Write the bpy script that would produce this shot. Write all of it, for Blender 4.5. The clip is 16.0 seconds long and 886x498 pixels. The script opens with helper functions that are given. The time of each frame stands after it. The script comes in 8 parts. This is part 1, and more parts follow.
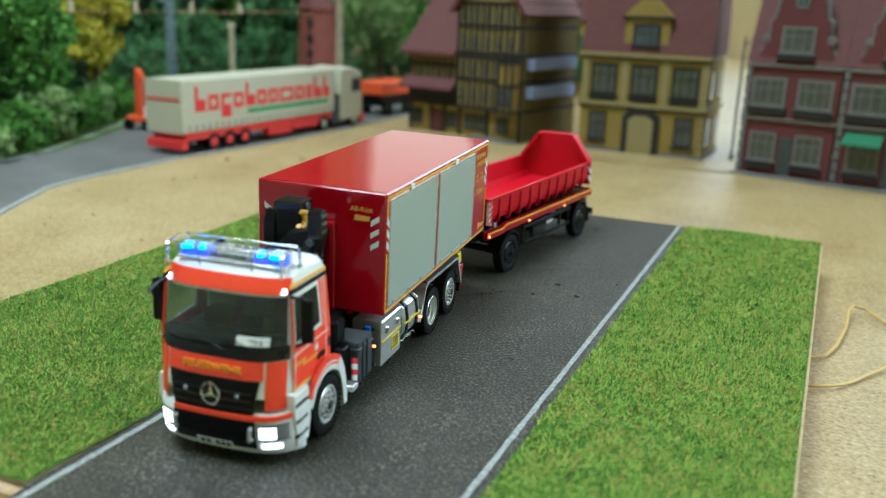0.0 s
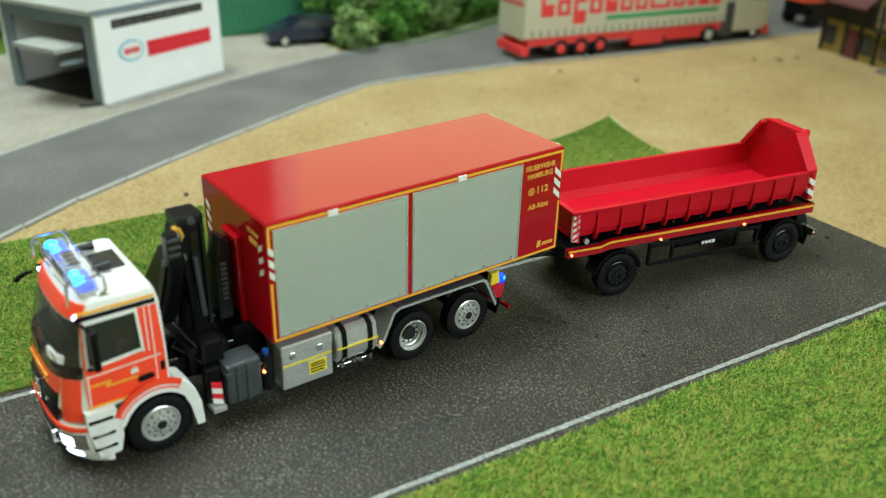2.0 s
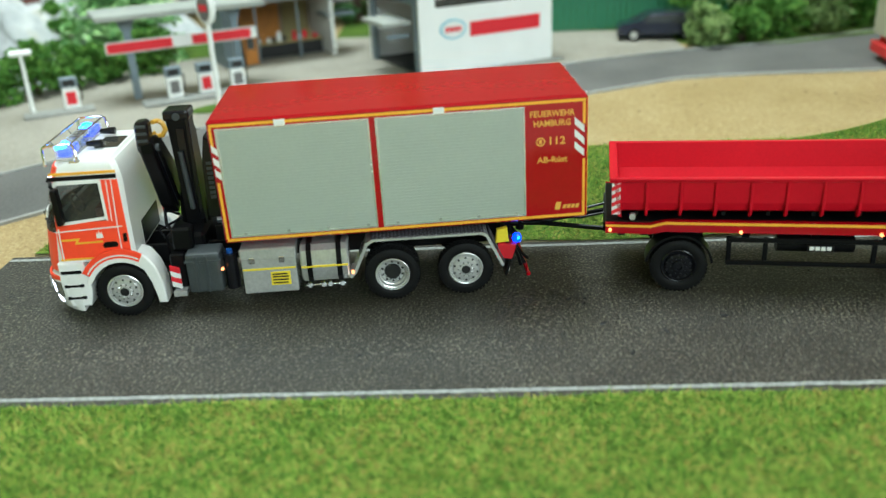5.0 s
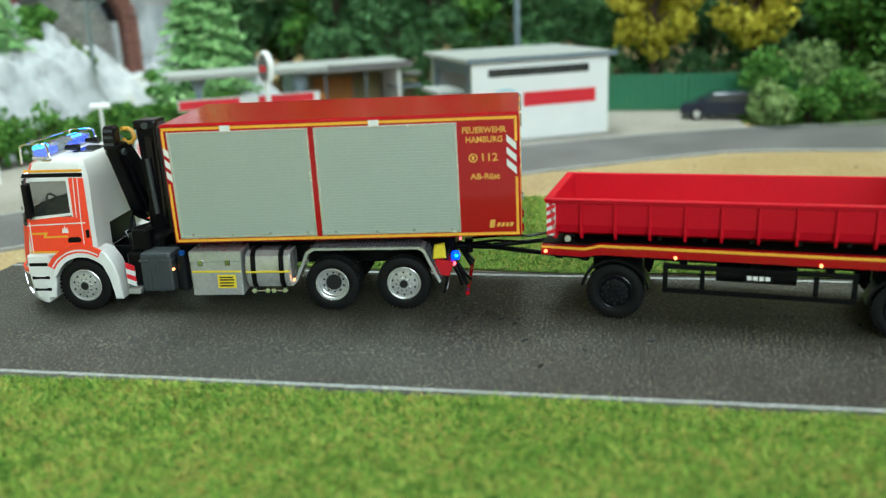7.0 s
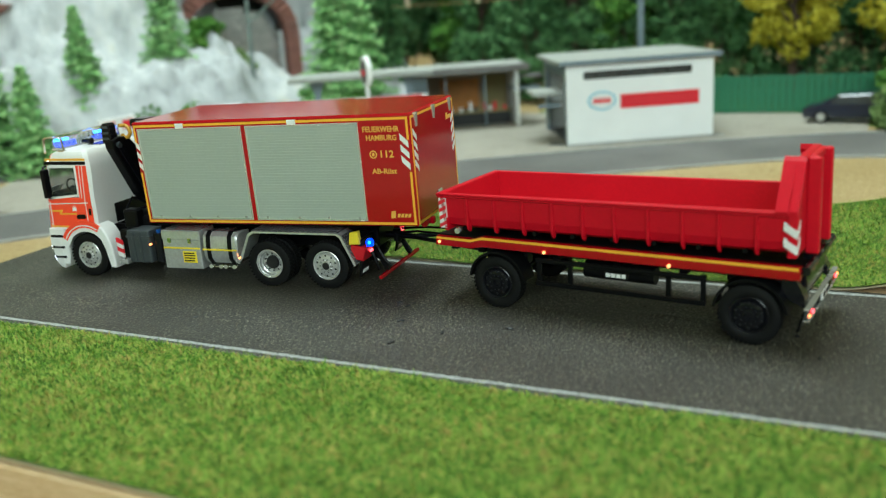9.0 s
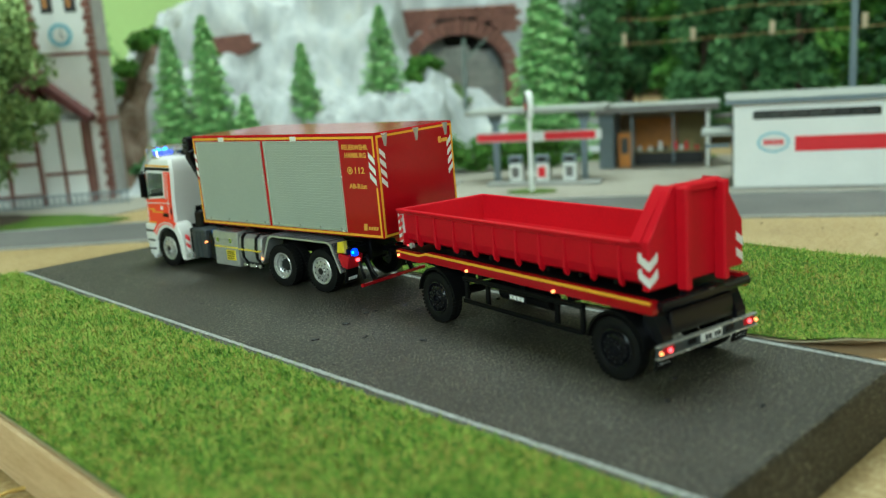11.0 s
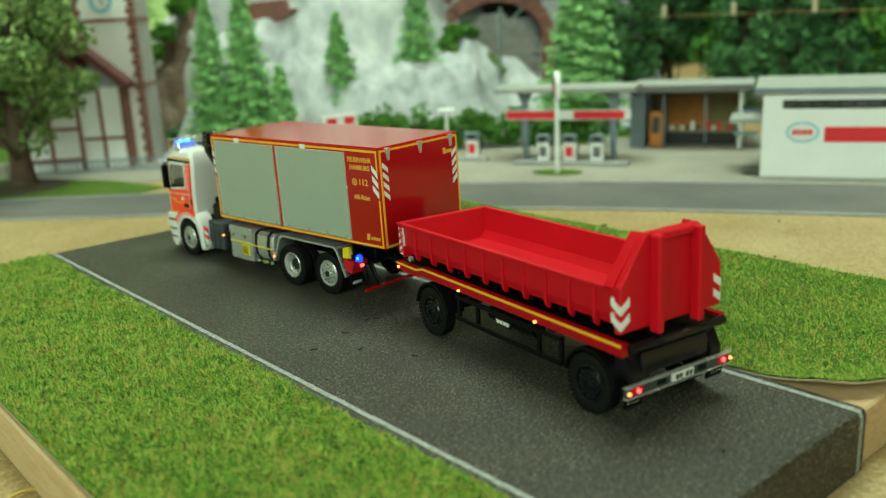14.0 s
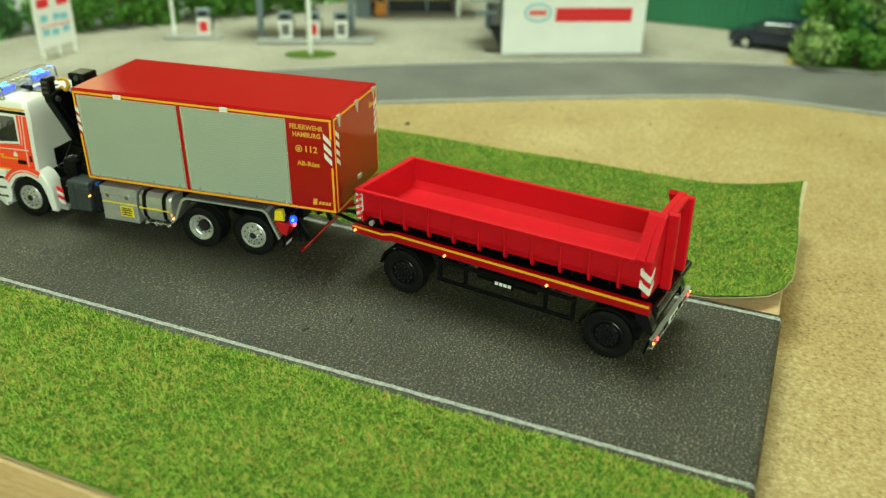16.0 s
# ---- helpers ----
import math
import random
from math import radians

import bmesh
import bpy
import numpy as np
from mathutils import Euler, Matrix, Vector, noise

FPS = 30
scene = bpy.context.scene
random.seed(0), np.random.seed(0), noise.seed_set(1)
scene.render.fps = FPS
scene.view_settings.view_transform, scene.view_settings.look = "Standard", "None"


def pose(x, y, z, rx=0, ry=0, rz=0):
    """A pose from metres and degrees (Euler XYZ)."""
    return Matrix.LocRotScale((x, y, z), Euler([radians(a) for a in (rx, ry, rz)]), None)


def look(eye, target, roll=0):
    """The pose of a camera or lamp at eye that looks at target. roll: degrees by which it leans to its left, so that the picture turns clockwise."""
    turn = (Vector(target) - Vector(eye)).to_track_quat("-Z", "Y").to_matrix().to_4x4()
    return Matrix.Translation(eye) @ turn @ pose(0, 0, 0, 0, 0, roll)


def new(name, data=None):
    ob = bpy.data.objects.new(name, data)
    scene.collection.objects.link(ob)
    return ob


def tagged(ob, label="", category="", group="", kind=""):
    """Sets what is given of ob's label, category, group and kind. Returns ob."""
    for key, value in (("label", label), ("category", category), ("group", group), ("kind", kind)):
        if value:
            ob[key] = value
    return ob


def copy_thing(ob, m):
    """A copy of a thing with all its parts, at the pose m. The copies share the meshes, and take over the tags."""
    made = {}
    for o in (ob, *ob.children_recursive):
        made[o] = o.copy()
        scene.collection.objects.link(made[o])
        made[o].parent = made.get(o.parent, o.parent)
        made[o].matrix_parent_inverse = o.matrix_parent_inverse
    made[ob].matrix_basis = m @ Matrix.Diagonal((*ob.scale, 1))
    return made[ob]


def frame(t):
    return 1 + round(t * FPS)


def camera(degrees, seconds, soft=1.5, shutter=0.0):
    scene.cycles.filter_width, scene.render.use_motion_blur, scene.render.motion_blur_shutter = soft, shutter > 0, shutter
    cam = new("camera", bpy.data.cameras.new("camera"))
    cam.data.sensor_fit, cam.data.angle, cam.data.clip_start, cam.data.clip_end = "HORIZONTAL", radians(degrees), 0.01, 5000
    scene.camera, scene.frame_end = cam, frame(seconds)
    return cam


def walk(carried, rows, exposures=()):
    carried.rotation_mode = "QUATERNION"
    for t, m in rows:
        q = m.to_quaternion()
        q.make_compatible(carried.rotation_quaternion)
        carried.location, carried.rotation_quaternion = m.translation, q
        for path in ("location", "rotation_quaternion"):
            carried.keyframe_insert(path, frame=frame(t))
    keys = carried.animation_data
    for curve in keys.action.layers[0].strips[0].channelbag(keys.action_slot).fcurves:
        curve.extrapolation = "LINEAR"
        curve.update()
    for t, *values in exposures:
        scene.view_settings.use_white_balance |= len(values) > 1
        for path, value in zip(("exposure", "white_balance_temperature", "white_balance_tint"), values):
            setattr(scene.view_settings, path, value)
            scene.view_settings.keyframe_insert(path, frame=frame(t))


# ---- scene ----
# A 1:87 model fire truck with trailer on a small display board, standing on a model railway layout. Parts are written in millimetres.
MM = 0.001
cam = camera(53.7, 16.0, soft=1.15)
cam.data.dof.use_dof = True
cam.data.dof.focus_distance = 0.215
cam.data.dof.aperture_fstop = 16.0
PATH = [
    (0, (0.04814, -0.22469, 0.08102), (-0.33568, 0.65780, -0.19080), 1.934),
    (0.5, (0.06437, -0.21099, 0.08860), (-0.40160, 0.62246, -0.20844), 2.632),
    (1, (0.08247, -0.18461, 0.09789), (-0.51057, 0.54552, -0.24155), 2.880),
    (1.5, (0.10004, -0.15184, 0.10463), (-0.60444, 0.44388, -0.28113), 2.498),
    (2, (0.11152, -0.11896, 0.10970), (-0.65765, 0.35146, -0.32284), 1.189),
    (2.5, (0.11775, -0.10057, 0.10878), (-0.68564, 0.26838, -0.35859), 0.814),
    (3, (0.12427, -0.08491, 0.10975), (-0.69436, 0.18135, -0.39912), -0.164),
    (3.5, (0.12858, -0.06425, 0.10776), (-0.71018, 0.10568, -0.40956), -2.050),
    (4, (0.13311, -0.04262, 0.10294), (-0.73597, 0.03129, -0.38617), -3.218),
    (6.5, (0.13746, 0.01072, 0.06883), (-0.80629, -0.13737, -0.22680), -2.002),
    (7, (0.14005, 0.02373, 0.06895), (-0.80049, -0.15890, -0.21746), -2.277),
    (7.5, (0.14075, 0.03837, 0.06730), (-0.79233, -0.19381, -0.20740), -2.205),
    (8, (0.14177, 0.05510, 0.06793), (-0.77632, -0.22736, -0.21017), -2.456),
    (10.5, (0.10875, 0.15881, 0.06181), (-0.61412, -0.49634, -0.15783), -4.680),
    (11, (0.09757, 0.17088, 0.05892), (-0.57770, -0.53771, -0.14579), -3.766),
    (11.5, (0.08689, 0.18490, 0.06112), (-0.53631, -0.57187, -0.13615), -3.015),
    (12, (0.07962, 0.19259, 0.05896), (-0.50519, -0.59749, -0.12482), -2.994),
    (12.5, (0.07453, 0.19849, 0.06082), (-0.47812, -0.61275, -0.13017), -3.095),
    (13, (0.07630, 0.20003, 0.06298), (-0.46242, -0.62047, -0.12824), -2.901),
    (13.5, (0.07911, 0.19620, 0.06657), (-0.47697, -0.60939, -0.13790), -2.968),
    (14, (0.09041, 0.18134, 0.07566), (-0.53603, -0.55367, -0.18384), -2.751),
    (14.5, (0.10137, 0.16691, 0.09048), (-0.57271, -0.49348, -0.24042), -2.822),
    (15, (0.11355, 0.15402, 0.10025), (-0.61065, -0.41940, -0.28279), -1.772),
    (15.5, (0.12320, 0.13256, 0.10825), (-0.65294, -0.32585, -0.32474), -0.137),
    (16, (0.14017, 0.11021, 0.11434), (-0.68113, -0.22934, -0.34412), 1.240),
]
EXPOSURES = [
    (0.0, 0.25, 5200, -4), (0.7, 0.2, 5500, -6), (1.5, 0.2, 5900, -6), (2.5, 0.25, 5900, -6), (4.0, 0.3, 5800, -6), (7.0, 0.25, 5600, -5), (8.0, 0.2, 5800, -5), (10.5, 0.0, 5700, -17), (11.5, 0.0, 5700, -17), (14.0, -0.02, 6500, -27), (15.0, 0.08, 6700, -27), (16.0, 0.2, 7000, -26),
]
walk(cam, [(t, look(eye, target, roll)) for t, eye, target, roll in PATH], EXPOSURES)

# ---------------------------------------------------------------- light
world = bpy.data.worlds.new("daylight")
scene.world = world
world.use_nodes = True
wn, wl = world.node_tree.nodes, world.node_tree.links
sky = wn.new("ShaderNodeTexSky")
sky.sky_type, sky.sun_disc = "NISHITA", False
sky.sun_elevation, sky.sun_rotation = radians(35), radians(60)
wn["Background"].inputs["Strength"].default_value = 0.1
wl.new(sky.outputs["Color"], wn["Background"].inputs["Color"])


def window_lamp(name, place, target, w, h, watts, colour):
    """Daylight that enters by one window opening, or a warm light added in one."""
    data = bpy.data.lights.new(name, "AREA")
    data.shape, data.size, data.size_y, data.energy, data.color = "RECTANGLE", w, h, watts, colour
    ob = new(name, data)
    ob.matrix_world = look(place, target)
    return ob


window_lamp("roof_window_daylight", (-0.38, -0.26, 1.30), (-0.66, -0.55, 0.0), 0.8, 0.7, 25, (1.0, 1.0, 0.97))
window_lamp("window_daylight", (0.20, 1.70, 0.55), (0.1, 0.0, 0.0), 0.9, 0.5, 8, (0.97, 0.99, 1.0))
# The next three are added, for the container roof's bronze reflection.
window_lamp("window_daylight", (-0.81, 1.79, 0.505), (-0.81, 0.0, 0.4), 0.5, 0.43, 0.55, (1.0, 0.76, 0.34))
window_lamp("window_daylight", (-1.19, 0.79, 0.565), (0.0, 0.79, 0.5), 0.92, 0.47, 1.5, (1.0, 0.80, 0.24))
window_lamp("window_daylight", (-1.19, -1.465, 0.59), (0.0, -1.465, 0.5), 0.63, 0.42, 1.0, (1.0, 0.80, 0.18))
window_lamp("window_daylight", (1.32, 0.55, 0.75), (-0.1, 0.0, 0.0), 1.2, 0.7, 16, (0.96, 1.0, 0.98))


# ---------------------------------------------------------------- materials
def surface(name, colour, rough=0.5, metal=0.0, var=0.12, scale=300.0, fine=2500.0, bump=0.0, depth=0.0001,
            coat=0.0, spec=0.5, other=None, spots=0.0, per_object=0.0, per_island=0.0, emit=0.0, alpha=1.0, stretch=None,
            transmission=0.0):
    """A painted, moulded or natural surface: colour that varies at two scales, with fine relief."""
    m = bpy.data.materials.new(name)
    m.use_nodes = True
    n, l = m.node_tree.nodes, m.node_tree.links
    b = n["Principled BSDF"]
    co = n.new("ShaderNodeTexCoord")
    vec = co.outputs["Object"]
    if stretch:
        mp = n.new("ShaderNodeMapping")
        mp.inputs["Scale"].default_value = stretch
        l.new(vec, mp.inputs["Vector"])
        vec = mp.outputs["Vector"]
    big, small = n.new("ShaderNodeTexNoise"), n.new("ShaderNodeTexNoise")
    for tex, sc, det in ((big, scale, 4.0), (small, fine, 3.0)):
        tex.inputs["Scale"].default_value, tex.inputs["Detail"].default_value = sc, det
        l.new(vec, tex.inputs["Vector"])
    mix = n.new("ShaderNodeMixRGB")
    dark = [max(0.0, c * (1 - var)) for c in colour]
    light = list(other) if other else [min(1.0, c * (1 + var)) for c in colour]
    mix.inputs["Color1"].default_value, mix.inputs["Color2"].default_value = (*dark, 1), (*light, 1)
    ramp = n.new("ShaderNodeMapRange")
    ramp.inputs["From Min"].default_value, ramp.inputs["From Max"].default_value = 0.32, 0.68
    add = n.new("ShaderNodeMath")
    add.operation = "ADD"
    half = n.new("ShaderNodeMath")
    half.operation = "MULTIPLY"
    half.inputs[1].default_value = 0.5
    l.new(big.outputs["Fac"], add.inputs[0])
    l.new(small.outputs["Fac"], add.inputs[1])
    l.new(add.outputs[0], half.inputs[0])
    l.new(half.outputs[0], ramp.inputs["Value"])
    l.new(ramp.outputs["Result"], mix.inputs["Fac"])
    out = mix.outputs["Color"]
    if spots:
        sp = n.new("ShaderNodeTexNoise")
        sp.inputs["Scale"].default_value, sp.inputs["Detail"].default_value = fine * 0.45, 1.0
        l.new(vec, sp.inputs["Vector"])
        cut = n.new("ShaderNodeMapRange")
        cut.inputs["From Min"].default_value, cut.inputs["From Max"].default_value = 0.63, 0.7
        l.new(sp.outputs["Fac"], cut.inputs["Value"])
        m2 = n.new("ShaderNodeMixRGB")
        m2.blend_type = "MULTIPLY"
        m2.inputs["Color2"].default_value = (1 - spots, 1 - spots, 1 - spots, 1)
        l.new(cut.outputs["Result"], m2.inputs["Fac"])
        l.new(out, m2.inputs["Color1"])
        out = m2.outputs["Color"]
    for amount, node_type, socket in ((per_object, "ShaderNodeObjectInfo", "Random"), (per_island, "ShaderNodeNewGeometry", "Random Per Island")):
        if amount:
            info, hsv, mr = n.new(node_type), n.new("ShaderNodeHueSaturation"), n.new("ShaderNodeMapRange")
            mr.inputs["To Min"].default_value, mr.inputs["To Max"].default_value = 1 - amount, 1 + amount
            l.new(info.outputs[socket], mr.inputs["Value"])
            l.new(mr.outputs["Result"], hsv.inputs["Value"])
            l.new(out, hsv.inputs["Color"])
            out = hsv.outputs["Color"]
    l.new(out, b.inputs["Base Color"])
    b.inputs["Metallic"].default_value = metal
    rr = n.new("ShaderNodeMapRange")
    rr.inputs["To Min"].default_value, rr.inputs["To Max"].default_value = max(0.02, rough - 0.07), min(1.0, rough + 0.07)
    l.new(big.outputs["Fac"], rr.inputs["Value"])
    l.new(rr.outputs["Result"], b.inputs["Roughness"])
    b.inputs["Coat Weight"].default_value = coat
    b.inputs["Coat Roughness"].default_value = 0.06
    b.inputs["Specular IOR Level"].default_value = spec
    b.inputs["Transmission Weight"].default_value = transmission
    b.inputs["Alpha"].default_value = alpha
    if emit:
        b.inputs["Emission Color"].default_value = (*colour, 1)
        b.inputs["Emission Strength"].default_value = emit
    if bump:
        bp = n.new("ShaderNodeBump")
        bp.inputs["Strength"].default_value, bp.inputs["Distance"].default_value = bump, depth
        l.new(half.outputs[0], bp.inputs["Height"])
        l.new(bp.outputs["Normal"], b.inputs["Normal"])
    return m


def ramped(name, stops, rough=0.8, scale=300.0, fine=2500.0, bump=0.3, depth=0.0002, island=0.0, spec=0.3, mixfine=0.5, stretch=None, obj=0.0, sheen=0.0):
    """A natural surface that runs through several colours."""
    m = surface(name, (0.5, 0.5, 0.5), rough, 0, 0.1, scale, fine, bump, depth, spec=spec, stretch=stretch, per_island=0.0)
    n, l = m.node_tree.nodes, m.node_tree.links
    b = n["Principled BSDF"]
    noises = [x for x in n if x.type == "TEX_NOISE"]
    cr = n.new("ShaderNodeValToRGB")
    els = cr.color_ramp.elements
    while len(els) < len(stops):
        els.new(0.5)
    for e, (p, c) in zip(els, stops):
        e.position, e.color = p, (*c, 1)
    mx = n.new("ShaderNodeMix")
    mx.inputs[0].default_value = mixfine
    l.new(noises[0].outputs["Fac"], mx.inputs[2])
    l.new(noises[1].outputs["Fac"], mx.inputs[3])
    fac = mx.outputs[0]
    if island or obj:
        geo = n.new("ShaderNodeNewGeometry") if island else n.new("ShaderNodeObjectInfo")
        m3 = n.new("ShaderNodeMix")
        m3.inputs[0].default_value = island or obj
        l.new(fac, m3.inputs[2])
        l.new(geo.outputs["Random Per Island"] if island else geo.outputs["Random"], m3.inputs[3])
        fac = m3.outputs[0]
    l.new(fac, cr.inputs["Fac"])
    for link in list(b.inputs["Base Color"].links):
        l.remove(link)
    l.new(cr.outputs["Color"], b.inputs["Base Color"])
    return m


RED = surface("fire_red_paint", (0.36, 0.0012, 0.008), 0.10, var=0.06, scale=60, fine=900, spec=0.5)
RED_PLASTIC = surface("red_plastic", (0.50, 0.002, 0.015), 0.42, var=0.08, scale=90, fine=1500, bump=0.05, depth=0.00005, spec=0.2)
ORANGE = surface("luminous_orange_paint", (0.93, 0.068, 0.024), 0.35, var=0.05, scale=90, fine=1200)
WHITE = surface("white_paint", (0.80, 0.79, 0.76), 0.3, var=0.03, scale=90, fine=1200, coat=0.2)
YELLOW = surface("yellow_stripe", (0.85, 0.42, 0.03), 0.4, var=0.06)
SHUTTER = surface("grey_roller_shutter", (0.36, 0.40, 0.34), 0.42, var=0.05, scale=80, fine=1500, spec=0.8)
SILVER = surface("silver_paint", (0.70, 0.70, 0.68), 0.25, metal=0.65, var=0.15, scale=200, fine=1500)
CHROME = surface("chrome", (0.8, 0.8, 0.8), 0.12, metal=1.0, var=0.05)
BLACK = surface("black_plastic", (0.004, 0.004, 0.0045), 0.34, var=0.2, scale=250, fine=1800, bump=0.08, spec=0.16)
BLACK_GLOSS = surface("black_gloss", (0.006, 0.006, 0.008), 0.2, var=0.2, spec=0.35)
DARK_GREY = surface("dark_grey_plastic", (0.045, 0.052, 0.055), 0.42, var=0.25)
BALCONY = surface("pale_blue_balcony_paint", (0.22, 0.25, 0.42), 0.6, var=0.15)
TYRE = surface("tyre_rubber", (0.0055, 0.0055, 0.0055), 0.6, var=0.25, scale=400, fine=2500, bump=0.1, spec=0.2)
TINT = surface("tinted_glass", (0.040, 0.040, 0.035), 0.05, var=0.08, scale=40, fine=100, spec=0.6)
CAB_GLASS = surface("cab_glass", (0.07, 0.075, 0.062), 0.04, var=0.05, scale=40, fine=100, alpha=0.24, spec=0.7)
SEAT = surface("dark_red_seat_cloth", (0.10, 0.03, 0.03), 0.8, var=0.2)
CLEAR = surface("clear_plastic", (0.75, 0.82, 0.84), 0.1, var=0.05, alpha=0.28, spec=0.7)
MAST_GREEN = surface("grey_green_mast_paint", (0.20, 0.24, 0.22), 0.6, var=0.15)
# Brighter than the tread plate, for its raised pattern.
STUD = surface("bright_tread_relief", (0.34, 0.33, 0.35), 0.35, metal=0.6, var=0.3, scale=900, fine=2500)
TREAD = surface("tread_plate", (0.075, 0.07, 0.08), 0.38, metal=0.5, var=0.3, scale=900, fine=2500, bump=0.4)
BLUE_ON = surface("lit_blue_lamp", (0.03, 0.22, 1.0), 0.2, var=0.02, emit=8.0)
BLUE_OFF = surface("blue_lamp_lens", (0.02, 0.09, 0.36), 0.15, var=0.1, coat=0.5, alpha=0.85)
BLUE_GLOW = surface("glowing_blue_lens", (0.015, 0.06, 0.9), 0.15, var=0.1, coat=0.5, emit=0.9)
HEAD_ON = surface("lit_headlamp", (0.86, 0.82, 1.0), 0.2, var=0.02, emit=4.0)
BLUE_REAR = surface("lit_rear_blue_lamp", (0.010, 0.035, 1.0), 0.2, var=0.02, emit=3.0)
RED_ON = surface("lit_tail_lamp", (1.0, 0.07, 0.09), 0.2, var=0.02, emit=4.0)
AMBER_ON = surface("lit_marker_lamp", (1.0, 0.30, 0.10), 0.2, var=0.02, emit=3.0)
RED_LENS = surface("red_lens", (0.5, 0.01, 0.02), 0.2, var=0.1)
DECAL_WHITE = surface("white_decal", (0.78, 0.77, 0.75), 0.4, var=0.03)
GOLD = surface("yellow_lettering", (0.75, 0.40, 0.06), 0.45, var=0.05)
PLATE_YELLOW = surface("yellow_plate", (0.80, 0.62, 0.03), 0.4, var=0.08)
HOOK = surface("ochre_hook_paint", (0.55, 0.30, 0.03), 0.4, var=0.15)

ROAD = ramped("printed_asphalt", [(0.38, (0.009, 0.008, 0.0055)), (0.48, (0.023, 0.0205, 0.014)), (0.56, (0.046, 0.041, 0.029)), (0.64, (0.17, 0.155, 0.115))],
              0.52, 45, 1800, 1.0, 0.0007, mixfine=0.85, spec=0.5)
LINE = surface("white_road_line", (0.29, 0.30, 0.285), 0.7, var=0.6, scale=900, fine=2800, bump=0.3)
GRASS_FIBRE = ramped("grass_fibre", [(0.33, (0.042, 0.125, 0.010)), (0.42, (0.135, 0.27, 0.020)), (0.50, (0.25, 0.40, 0.05)), (0.58, (0.38, 0.46, 0.085)), (0.66, (0.42, 0.28, 0.08))],
                     0.75, 650, 70, 0, island=0.30, mixfine=0.30)
# Darker than the fibres: the shade in their gaps is put into this colour.
GRASS_MAT = ramped("grass_mat", [(0.3, (0.035, 0.075, 0.007)), (0.55, (0.08, 0.14, 0.012)), (0.75, (0.14, 0.14, 0.03))], 0.9, 120, 1500, 0.5, 0.0006)
MAT_PAPER = surface("mat_backing_paper", (0.44, 0.37, 0.23), 0.8, var=0.1)
WOOD = ramped("pine_board", [(0.3, (0.42, 0.27, 0.13)), (0.55, (0.58, 0.42, 0.24)), (0.75, (0.68, 0.53, 0.34))], 0.6, 60, 500, 0.2, 0.0002, stretch=(8, 1, 14))
SAND = ramped("sanded_baseboard", [(0.30, (0.14, 0.085, 0.030)), (0.41, (0.31, 0.215, 0.088)), (0.55, (0.40, 0.295, 0.135)), (0.68, (0.50, 0.40, 0.22))],
              0.5, 30, 950, 0.8, 0.0007, mixfine=0.72, spec=0.5)
LAYOUT_ROAD = ramped("layout_asphalt", [(0.3, (0.085, 0.083, 0.078)), (0.55, (0.135, 0.13, 0.122)), (0.75, (0.19, 0.185, 0.17))], 0.75, 30, 900, 0.2, 0.0003)
KERB = surface("kerb_grey", (0.30, 0.30, 0.28), 0.7, var=0.2, scale=100, fine=900, bump=0.2)
CONCRETE = ramped("forecourt_concrete", [(0.3, (0.22, 0.20, 0.16)), (0.55, (0.32, 0.295, 0.245)), (0.75, (0.40, 0.37, 0.31))], 0.8, 25, 700, 0.2, 0.0003)
ROCK = ramped("plaster_rock", [(0.30, (0.22, 0.225, 0.22)), (0.40, (0.37, 0.38, 0.385)), (0.50, (0.45, 0.46, 0.46)), (0.60, (0.53, 0.53, 0.51)), (0.67, (0.48, 0.44, 0.33)), (0.74, (0.38, 0.31, 0.15))],
              0.85, 12, 110, 0.9, 0.006, mixfine=0.5, stretch=(1, 1, 0.4))
EARTH = ramped("brown_earth", [(0.3, (0.09, 0.055, 0.035)), (0.5, (0.17, 0.115, 0.08)), (0.7, (0.30, 0.25, 0.20))], 0.9, 40, 400, 0.7, 0.003)
SLATE_BROWN = surface("red_brown_stone", (0.20, 0.085, 0.065), 0.8, var=0.3, scale=120, fine=900, bump=0.3, per_object=0.12)
PALE_STONE = surface("pale_stone", (0.42, 0.40, 0.37), 0.8, var=0.3, scale=150, fine=900, bump=0.4, per_object=0.15)
PLASTER = surface("white_plaster", (0.84, 0.84, 0.82), 0.75, var=0.05, scale=60, fine=900, bump=0.1)
ROOF_GREY = surface("grey_flat_roof", (0.33, 0.34, 0.31), 0.75, var=0.15, scale=60, fine=900, bump=0.2)
STEEL_GREY = surface("blue_grey_paint", (0.17, 0.21, 0.24), 0.5, var=0.12)
SIGN_RED = surface("sign_red", (0.66, 0.015, 0.03), 0.4, var=0.05)
SIGN_BLUE = surface("sign_blue", (0.25, 0.52, 0.62), 0.4, var=0.05)
OCHRE_DOOR = surface("orange_brown_door", (0.52, 0.20, 0.03), 0.5, var=0.2)
BRICK_TAN = surface("tan_interior", (0.30, 0.22, 0.14), 0.8, var=0.3, scale=90)
# Near-black: small dark parts, and the shade painted into openings.
DARK = surface("near_black_or_shade", (0.007, 0.007, 0.007), 0.5, var=0.3)
FENCE_GREEN = surface("green_fence_paint", (0.03, 0.16, 0.075), 0.6, var=0.2, scale=80)
BARK = surface("bark", (0.075, 0.048, 0.03), 0.9, var=0.4, scale=200, fine=1200, bump=0.6, depth=0.0008)


def foliage(name, a, b, c):
    return ramped(name, [(0.15, a), (0.5, b), (0.88, c)], 0.8, 40, 500, 0, island=0.55, spec=0.2)


